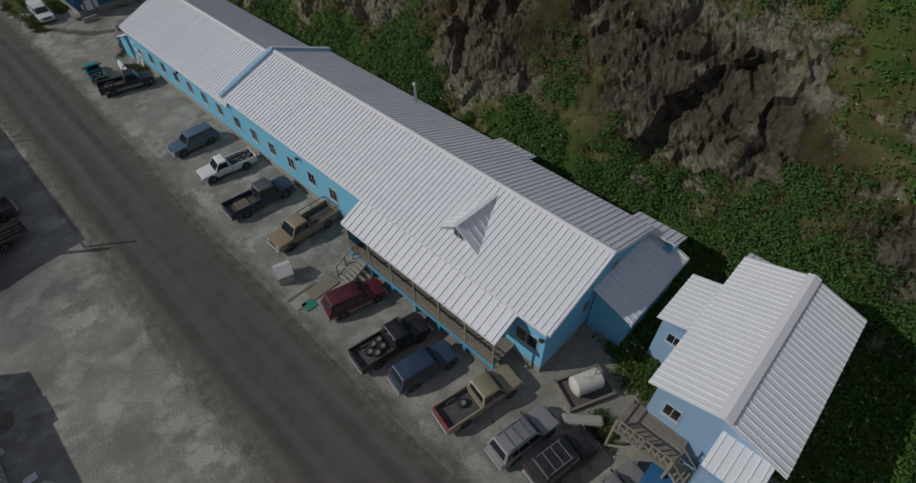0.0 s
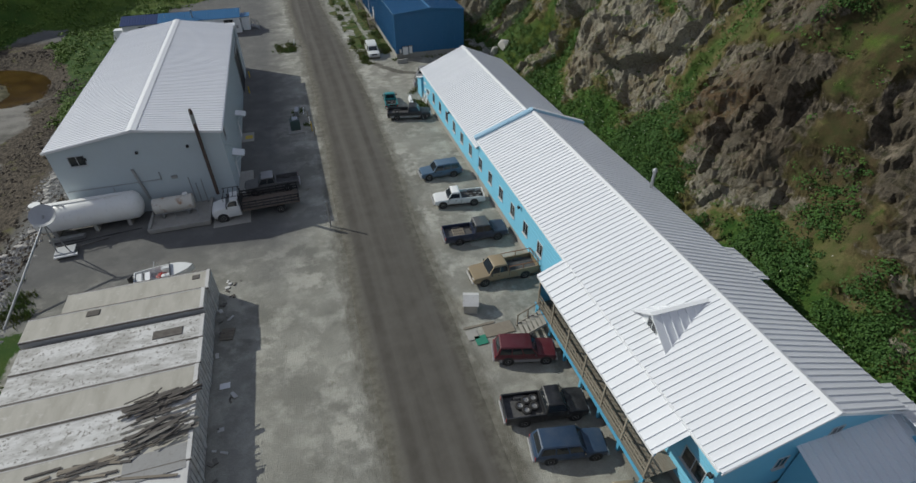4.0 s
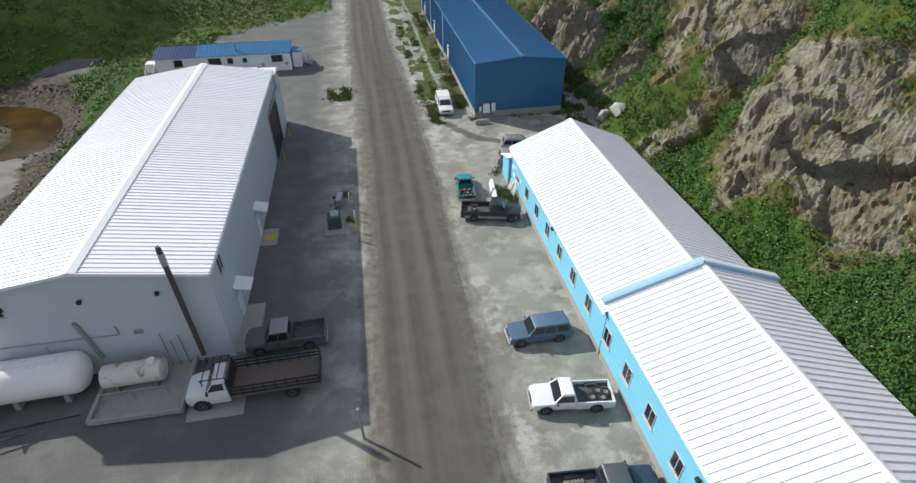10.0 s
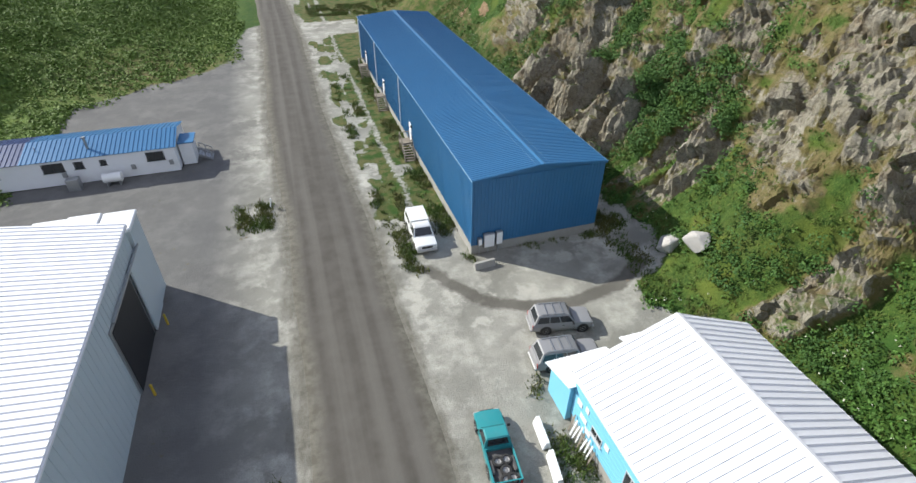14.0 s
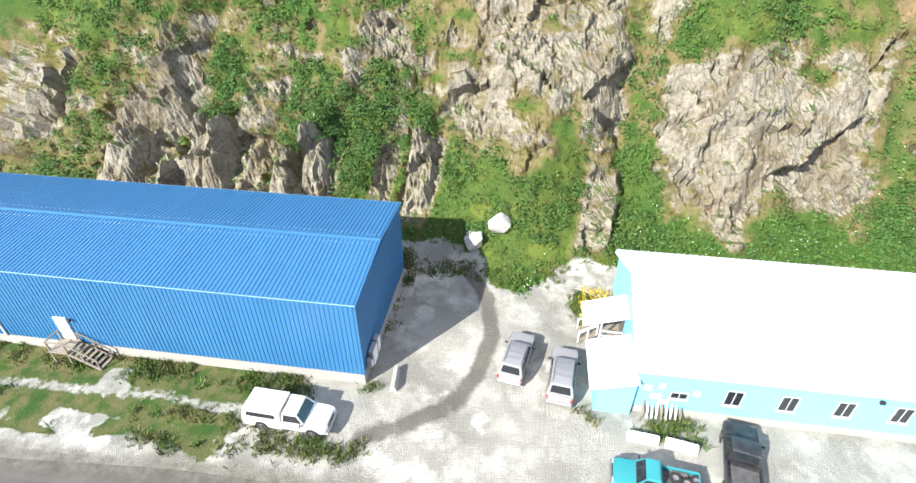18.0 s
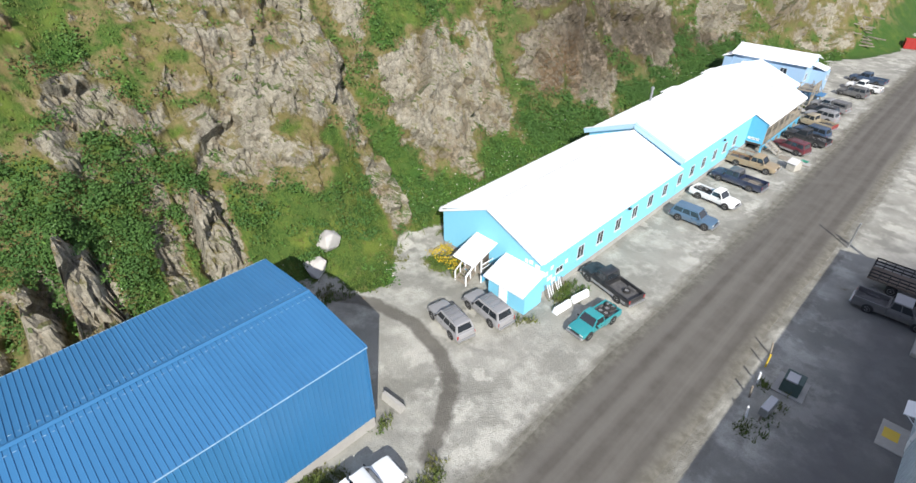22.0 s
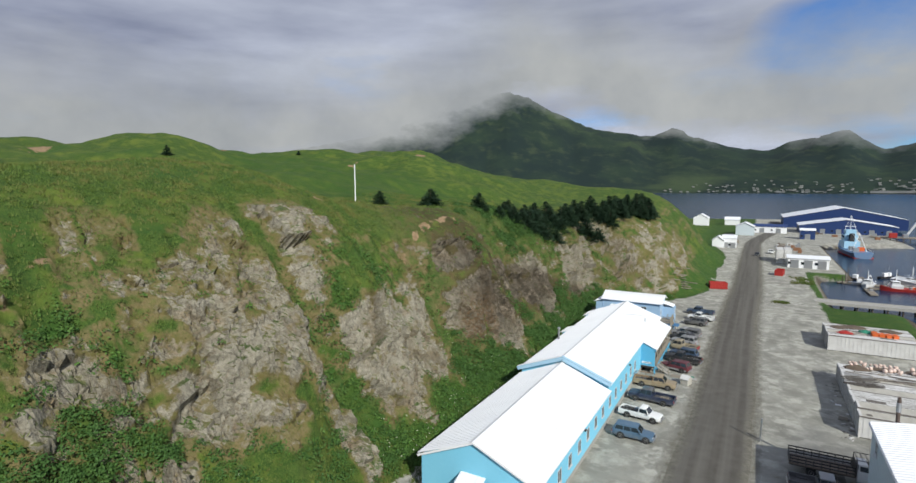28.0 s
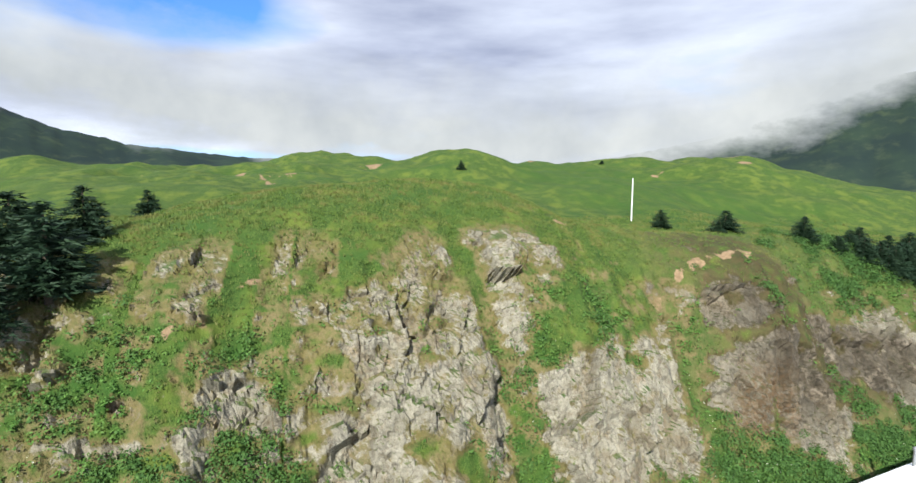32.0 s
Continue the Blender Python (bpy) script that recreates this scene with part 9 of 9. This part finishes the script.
def berth_clutter(seed, x0, x1, y0, y1, count):
    """Piles, masts and gear standing about the docks."""
    r = random.Random(seed)
    for k in range(count):
        x, y = r.uniform(x0, x1), r.uniform(y0, y1)
        if k % 3 == 0:
            single("mooring_pile", Build().tube((x, y, -6), (x + r.uniform(-0.2, 0.2), y, r.uniform(0.6, 2.6)), 0.17, 8, 0.14), M_PILE, "dark timber mooring pile standing in the harbour", "pile", group="mooring piles")
        elif k % 3 == 1:
            t = thing("skiff", "small dark work skiff tied at the docks", "boat", (x, y, -1.9), r.uniform(0, 360), "work skiffs")
            ln, w = r.uniform(4, 6.5), r.uniform(1.6, 2.2)
            part("hull", Build().loft([[(u * ln, -w / 2 * q, 0.75), (u * ln, -w / 2.6 * q, 0), (u * ln, w / 2.6 * q, 0), (u * ln, w / 2 * q, 0.75)] for u, q in ((-0.5, 0.85), (0, 1), (0.3, 0.8), (0.5, 0.15))]), [M_BLACK, M_STEEL, M_RED][k % 4 % 3], t)
            part("cabin", Build().box(-0.1 * ln, 0, 0.75, ln * 0.28, w * 0.6, 1.2, bevel=0.08), M_WHITE_TRIM, t)
            part("mast", Build().tube((-0.05 * ln, 0, 1.9), (-0.05 * ln, 0, r.uniform(3, 5)), 0.05, 6), M_STEEL, t)
        else:
            t = thing("floating_dock", "low timber floating dock in the harbour", "dock", (x, y, -1.9), r.choice((0, 8, 92)), "floating docks")
            part("deck", Build().box(0, 0, 0.1, r.uniform(6, 11), 2.0, 0.4), M_WOOD, t)
            part("gear", Build().box(r.uniform(-2, 2), 0.2, 0.5, r.uniform(0.8, 1.6), 0.9, r.uniform(0.4, 1.0), bevel=0.06), [M_ORANGE, M_NET, M_STEEL][k % 4 % 3], t)


berth_clutter(4, -66, -24, -122, -84, 34)
P_SHIPBLUE = paint("ship_blue_paint", (0.05, 0.16, 0.34), 0.15)
P_SHIPWHITE = paint("ship_white_paint", (0.7, 0.72, 0.74), 0.1)
ship("fishing_vessel", "blue fishing vessel with a pale blue wheelhouse", -37, -192, -84, 34, 9.0, P_SHIPBLUE, mat("pale_blue_superstructure", (0.30, 0.52, 0.68), 0.5, grain=(1, 0.3, (0.5, 0.6, 0.66))), M_WOOD, 9, M_RED)
ship("fishing_vessel", "white and red fishing vessel with a tall mast", -52, -99, 155, 33, 8.5, P_SHIPWHITE, P_SHIPWHITE, M_RED, 9, M_RED)
ship("fishing_boat", "small red working boat moored at a dock", -37.5, -93.5, 10, 12, 3.8, M_RED, P_SHIPWHITE, M_WOOD, 3.5)
ship("fishing_boat", "small white and blue boat moored at a dock", -29.5, -98.0, 75, 10, 3.4, P_SHIPWHITE, P_SHIPWHITE, M_WOOD, 3.0)
ship("fishing_boat", "small red boat with a white cabin", -43.5, -106.0, 20, 11, 3.6, M_RED, P_SHIPWHITE, M_WOOD, 3.5)
vehicle("pickup_truck", "white pickup parked beside the harbour road", P_WHITE, -3.8, -160, 80, 5.5, 1.9, 1.8, group="vehicles at the harbour")
vehicle("off_road_car", "dark car standing on the harbour road", P_BLACK, 1.5, -147, 85, 4.6, 1.85, 1.7, kind="wagon", group="vehicles at the harbour")
# gear lying about the harbour yards
rh = random.Random(21)
for k in range(46):
    zone = k % 3
    x, y = [(rh.uniform(-16, -6), rh.uniform(-205, -165)), (rh.uniform(11, 18), rh.uniform(-215, -182)), (rh.uniform(-58, -24), rh.uniform(-282, -250))][zone]
    w, d_, h_ = rh.uniform(0.8, 3.4), rh.uniform(0.8, 2.4), rh.uniform(0.5, 2.4)
    nm = ["crate", "pallet_stack", "crab_pot_stack"][k % 3]
    single(nm, Build().box(x, y, 0, w, d_, h_, pose(0, 0, 0), bevel=0.08), [M_RUST, M_WOOD, M_STEEL, M_BOXWHITE, M_NET][k % 5], "stacked fishing gear in the harbour yard", "gear", group="harbour gear")
# drift timber below the rock south of the house
for k in range(16):
    a, x, y = rh.uniform(-0.7, 0.5), 21 + rh.uniform(-3, 3), -52 + rh.uniform(-6, 6)
    ln = rh.uniform(2, 5)
    z = ground_z(x, y) + 0.1
    single("drift_log", Build().bar((x - ln / 2 * math.cos(a), y - ln / 2 * math.sin(a), z), (x + ln / 2 * math.cos(a), y + ln / 2 * math.sin(a), z + 0.2), 0.22, 0.2), M_WOOD, "grey timber piled at the foot of the slope", "timber", group="piled timber")

# mast on the hill
ms = thing("pole", "tall pale pole standing on the hill", "pole", (78.4, 20.9, ground_z(78.4, 20.9) - 0.3))
pole_top = 35.1 - ms.location.z
part("shaft", Build().tube((0, 0, 0), (0, 0, pole_top), 0.13, 10, 0.10), M_WHITE_TRIM, ms)
part("cap", Build().turned([(0, 0.1), (0.1, 0.1)], (0, 0, pole_top), (0, 0, 1), 10), M_STEEL, ms)

# ---- plants ----
def leaf_material(name, a, b, c):
    n = Nodes(name)
    isl = n.geo.outputs["Random Per Island"]
    col = n.mix(isl, a, b)
    col = n.mix(n.ramp(n.noise(0.35, 4), 0.42, 0.62, 0, 0.8), col, c)
    n.b.inputs["Subsurface Weight"].default_value = 0.0
    return n.done(col, 0.7, 0.25)


M_LEAF = leaf_material("shrub_leaves", (0.036, 0.094, 0.016), (0.086, 0.178, 0.032), (0.085, 0.150, 0.030))
M_GRASS = leaf_material("hill_grass", (0.056, 0.108, 0.018), (0.112, 0.165, 0.034), (0.150, 0.140, 0.046))
M_BUSH = leaf_material("dark_bush_leaves", (0.028, 0.074, 0.015), (0.068, 0.137, 0.027), (0.043, 0.099, 0.022))
M_MEADOW = leaf_material("meadow_herbs", (0.085, 0.150, 0.022), (0.150, 0.225, 0.045), (0.11, 0.18, 0.035))
M_WEED = leaf_material("olive_weeds", (0.040, 0.072, 0.018), (0.075, 0.105, 0.030), (0.10, 0.098, 0.042))
M_NEEDLE = leaf_material("spruce_needles", (0.010, 0.026, 0.012), (0.024, 0.050, 0.022), (0.016, 0.04, 0.02))
M_FLOWER = leaf_material("white_flower_heads", (0.5, 0.52, 0.42), (0.62, 0.6, 0.5), (0.45, 0.47, 0.32))
M_YFLOWER = leaf_material("yellow_flowers", (0.5, 0.36, 0.02), (0.42, 0.3, 0.03), (0.35, 0.32, 0.05))
rng = np.random.default_rng(7)


def sheet_stuff(name, verts, per, material, label, category):
    """Many small faces of per corners each, in one mesh."""
    k = len(verts) // per
    m_ = bpy.data.meshes.new(name)
    m_.vertices.add(len(verts))
    m_.vertices.foreach_set("co", verts.astype(np.float32).ravel())
    m_.loops.add(len(verts))
    m_.loops.foreach_set("vertex_index", np.arange(len(verts), dtype=np.int32))
    m_.polygons.add(k)
    m_.polygons.foreach_set("loop_start", np.arange(0, len(verts), per, dtype=np.int32))
    m_.polygons.foreach_set("loop_total", np.full(k, per, dtype=np.int32))
    m_.update(calc_edges=True)
    m_.materials.append(material)
    return tagged(new(name, m_), label, category, kind="stuff")


def leaves_at(base, count, radius, rise, size):
    """Leaf faces in domes: base (n, 3), count leaves for each, radius and rise (n,), size of a leaf."""
    n = len(base)
    c = np.repeat(base, count, 0)
    rad, up = np.repeat(radius, count), np.repeat(rise, count)
    th, q = rng.uniform(0, 2 * np.pi, n * count), rng.uniform(0, 1, n * count) ** 0.5
    c = c + np.stack([np.cos(th) * q * rad, np.sin(th) * q * rad, up * (1 - q ** 2) * rng.uniform(0.5, 1.05, n * count) + 0.03], -1)
    nrm = np.stack([np.cos(th) * q * 0.9, np.sin(th) * q * 0.9, np.full(n * count, 0.75)], -1) + rng.normal(0, 0.35, (n * count, 3))
    nrm /= np.linalg.norm(nrm, axis=1, keepdims=True)
    t = np.cross(nrm, rng.normal(0, 1, (n * count, 3)))
    t /= np.linalg.norm(t, axis=1, keepdims=True)
    b = np.cross(nrm, t)
    s = size * rng.uniform(0.6, 1.3, (n * count, 1))
    return np.stack([c - t * s, c + b * s * 0.55, c + t * s, c - b * s * 0.55], 1).reshape(-1, 3)


def blades_at(base, count, size):
    n = len(base) * count
    c = np.repeat(base, count, 0) + np.concatenate([rng.normal(0, 0.14, (n, 2)), np.zeros((n, 1))], 1)
    lean = rng.normal(0, 0.35, (n, 2))
    h = size * rng.uniform(0.5, 1.3, (n, 1))
    th = rng.uniform(0, 2 * np.pi, n)
    w = np.stack([np.cos(th), np.sin(th), np.zeros(n)], -1) * 0.05
    tip = c + np.concatenate([lean * h, h], 1)
    return np.stack([c - w, c + w, tip], 1).reshape(-1, 3)


CELLX, CELLY = np.repeat(np.gradient(gx)[:, None], len(gy), 1), np.repeat(np.gradient(gy)[None, :], len(gx), 0)


def pick(weight, n):
    """Grid places drawn by weight, with a little jitter."""
    p = weight.ravel()
    k = rng.choice(len(p), n, p=p / p.sum())
    p_ = np.stack([GXd.ravel()[k], GY.ravel()[k], GZd.ravel()[k]], -1)
    wide = np.stack([CELLX.ravel()[k], CELLY.ravel()[k]], -1)
    p_[:, :2] += rng.uniform(-0.5, 0.5, (n, 2)) * np.maximum(wide, 0.4)
    coarse = wide.max(1) > 0.7
    p_[coarse, 2] = height(p_[coarse, 0], p_[coarse, 1])
    return p_


cellx = np.gradient(gx)[:, None] * np.gradient(gy)[None, :]
near = (GX > 20) & (GX < 85) & (GY > -45) & (GY < 165)
green = grass * (1 - rock) * near * cellx
shady = np.exp(-((S - 4) / 3.5) ** 2) * smooth01(52, 36, GY)
lushw = green * (0.08 + lush ** 2) * smooth01(20, 13, S) * (1 - 0.8 * shady) * (1 - 0.6 * heath_shade)
pts = pick(lushw, 11500)
r_ = rng.uniform(0.3, 0.75, len(pts))
sheet_stuff("shrub_leaves", leaves_at(pts, 16, r_, r_ * rng.uniform(0.7, 1.2, len(r_)), 0.13), 4, M_LEAF, "leafy green shrubs and herbs over the slope", "shrub")
hollow = np.exp(-((GY - 94) / 9) ** 2 - ((GZ - 10) / 5.5) ** 2) + 0.8 * np.exp(-((GY - 106) / 7) ** 2 - ((GZ - 12) / 4) ** 2)
crown = np.exp(-((GY - 8) / 17) ** 2 - ((GZ - 20) / 5) ** 2) * (S < 30)
clump = green * smooth01(0.0, 0.25, fbm(GX / 5, GY / 5, 3, 88) + 0.55 * hollow + 0.4 * crown + 0.5 * shady) * smooth01(0.5, 2, S) * np.maximum(smooth01(20, 12, S), crown > 0.2) * (0.22 + hollow + 0.9 * crown + 0.8 * shady) * (GY > -25) * (GY < 128)
pts = pick(clump, 2900)
r_ = rng.uniform(0.5, 1.15, len(pts))
sheet_stuff("dense_shrubs", leaves_at(pts, 70, r_, r_ * rng.uniform(0.7, 1.1, len(r_)), 0.12), 4, M_BUSH, "dense dark green bushes between the rocks", "bush")
pts = pick(lushw * (S < 12), 1500)
sheet_stuff("white_flowers", leaves_at(pts + np.array([0, 0, 0.75]), 3, np.full(len(pts), 0.12), np.full(len(pts), 0.05), 0.07), 4, M_FLOWER, "white flower heads among the slope's herbs", "flowers")
pts = pick(green * (1 - 0.6 * lush) * (1 - 0.85 * heath_shade) * smooth01(75, 30, S), 46000)
sheet_stuff("hill_grass", blades_at(pts, 5, 0.30), 3, M_GRASS, "rough green and straw-coloured hill grass", "grass")
# rank growth along the warehouse, at the bunkhouse's north end and in other corners of the yard
spots = []
for x0, x1, y0, y1, k in ((15.3, 16.9, 90, 146, 700), (12.5, 13.3, 92.5, 140, 160), (10.4, 11.3, 92.5, 135, 160), (11, 34, 182, 194, 900), (11.0, 12.3, 85.5, 92, 110), (16.4, 17.0, 85.2, 86.3, 12), (15.4, 17.0, 64.0, 71.6, 150), (24.8, 29.0, 68.7, 71.4, 320), (29.6, 31.6, 6, 70, 700), (29.6, 32, 72, 92, 160), (30.0, 33, 86, 92, 120), (-1.8, 0.0, 63.5, 69.5, 26), (-3.0, 0.4, 96, 101, 130), (-27.8, -24.6, 10, 35, 420), (-31, -26, 84, 118, 500), (20.5, 24, -2, 1.2, 130), (16, 18, -1.2, 0.4, 40), (-6.5, -2.5, -49.5, -46.5, 120), (-14, -8, -95, -80, 260), (-27, -25, 34, 40, 50), (19.8, 30, 85.6, 86.4, 60)):
    spots.append(np.stack([rng.uniform(x0, x1, k), rng.uniform(y0, y1, k), np.full(k, 0.0)], -1))
sp = np.concatenate(spots)
sp = sp[fbm(sp[:, 0] / 1.6, sp[:, 1] / 3.0, 3, 77) + rng.normal(0, 0.12, len(sp)) > -0.02]
sp[:, 2] = height(sp[:, 0], sp[:, 1])
rr = rng.uniform(0.2, 0.5, len(sp))
sheet_stuff("weeds", leaves_at(sp, 14, rr, rr * 0.9, 0.08), 4, M_WEED, "rank green weeds along walls and fences", "weeds")
sheet_stuff("weed_grass", blades_at(np.repeat(sp, 3, 0) + rng.normal(0, 0.3, (len(sp) * 3, 3)) * np.array([1, 1, 0]), 5, 0.4), 3, M_GRASS, "tufts of grass along walls and fences", "grass")
yf = np.stack([rng.uniform(24.9, 28.9, 150), rng.uniform(68.7, 71.2, 150), rng.uniform(0.4, 1.1, 150)], -1)
sheet_stuff("yellow_flowers", leaves_at(yf, 6, np.full(150, 0.28), np.full(150, 0.25), 0.09), 4, M_YFLOWER, "yellow flowers beside the blue wall", "flowers")
# meadow and woods to the north-west
far = grass * cellx * (GX < np.where(GY > 150, -4.5 + road_x(GY) - 3, -8)) * (GX > -140) * (GY > 70) * (GY < 300)
pts = pick(far * (0.15 + (fbm(GX / 12, GY / 12, 3, 33) > 0.05)) * np.exp(-np.hypot(GX + 35, GY - 130) / 55), 20000)
pts = np.concatenate([pts, pick(far * (GY > 140) * (GX > -45) * np.exp(-np.hypot(GX + 18, GY - 185) / 40), 5000)])
r_ = rng.uniform(0.4, 1.1, len(pts))
sheet_stuff("meadow_shrubs", leaves_at(pts, 12, r_, r_ * 0.7, 0.22), 4, M_MEADOW, "bright green scrub on the north-western slope", "shrub")


# ---- spruces ----
def spruce_mesh(seed, hgt=6.0, spread=1.9):
    r = np.random.default_rng(seed)
    faces = []
    levels = int(hgt * 3.2)
    for k in range(levels):
        u = k / (levels - 1)
        z = 0.5 + (hgt - 0.55) * u
        rad = spread * (1 - u ** 1.6) ** 0.9 * r.uniform(0.75, 1.1) + 0.08
        arms = int(7 + 9 * (1 - u))
        for j in range(arms):
            a = r.uniform(0, 2 * math.pi)
            ln = rad * r.uniform(0.6, 1.08)
            zj = r.normal(0, 0.16)
            segs = max(2, int(ln / 0.22))
            for q in range(segs):
                d = ln * (q + 0.6) / segs
                c = np.array([math.cos(a) * d, math.sin(a) * d, z - 0.22 * d + 0.10 * d * d / max(ln, 0.3) + zj])
                for _ in range(5):
                    o = r.normal(0, 0.09, 3)
                    t = np.array([math.cos(a + r.normal(0, 0.7)), math.sin(a + r.normal(0, 0.7)), r.normal(-0.05, 0.25)])
                    w = np.cross(t, r.normal(0, 1, 3))
                    w = w / np.linalg.norm(w) * 0.06
                    faces += [c + o - w, c + o + w, c + o + t * 0.42]
    v = np.array(faces)
    m_ = bpy.data.meshes.new("crown")
    m_.from_pydata(v.tolist(), [], np.arange(len(v)).reshape(-1, 3).tolist())
    m_.materials.append(M_NEEDLE)
    return m_


M_BARK = mat("spruce_bark", (0.07, 0.05, 0.038), 0.95, grain=(6, 0.6, (0.12, 0.1, 0.08)))
spruces = []
for k, (hgt, spread) in enumerate(((4.6, 2.2), (3.9, 2.2), (5.1, 2.3))):
    t = thing("spruce", "dark green spruce standing on the hill", "tree", (0, 0, 0), 0, "spruces on the hill")
    part("trunk", Build().tube((0, 0, -0.3), (0, 0, hgt), 0.16, 8, 0.02), M_BARK, t)
    part("crown", spruce_mesh(40 + k, hgt, spread), M_NEEDLE, t)
    spruces.append(t)
rs = random.Random(3)
places = [(74.0, 18.0, 0.72), (61.2, 17.2, 0.85), (56.3, 5.0, 0.8), (50.5, -1.0, 0.85), (53.0, 1.5, 0.7), (47.8, -4.5, 0.95), (122, 36, 0.5), (160, -40, 0.4), (76.7, 99.3, 0.65)]
for k in range(54):
    u = k / 53
    places.append((49.5 - 19 * u + rs.uniform(-1.0, 8.0), -2 - 70 * u + rs.uniform(-2.5, 2.5), rs.uniform(0.7, 0.95) + 0.4 * u))
places += [(53.5, 104.0, 1.6), (58.5, 107.5, 1.4), (50.5, 108.5, 1.3), (62, 103, 1.1), (61, 113, 1.4)]
for k, (x, y, s) in enumerate(places):
    src = spruces[k % 3]
    m_ = Matrix.Translation((x, y, ground_z(x, y) - 0.1)) @ Matrix.Rotation(k * 1.7, 4, "Z") @ Matrix.Diagonal((s * 1.4, s * 1.4, s, 1))
    if k < 3:
        src.matrix_world = m_
    else:
        c = copy_thing(src, Matrix.Translation((x, y, ground_z(x, y) - 0.1)) @ Matrix.Rotation(k * 1.7, 4, "Z"))
        c.scale = (s * 1.25, s * 1.25, s)
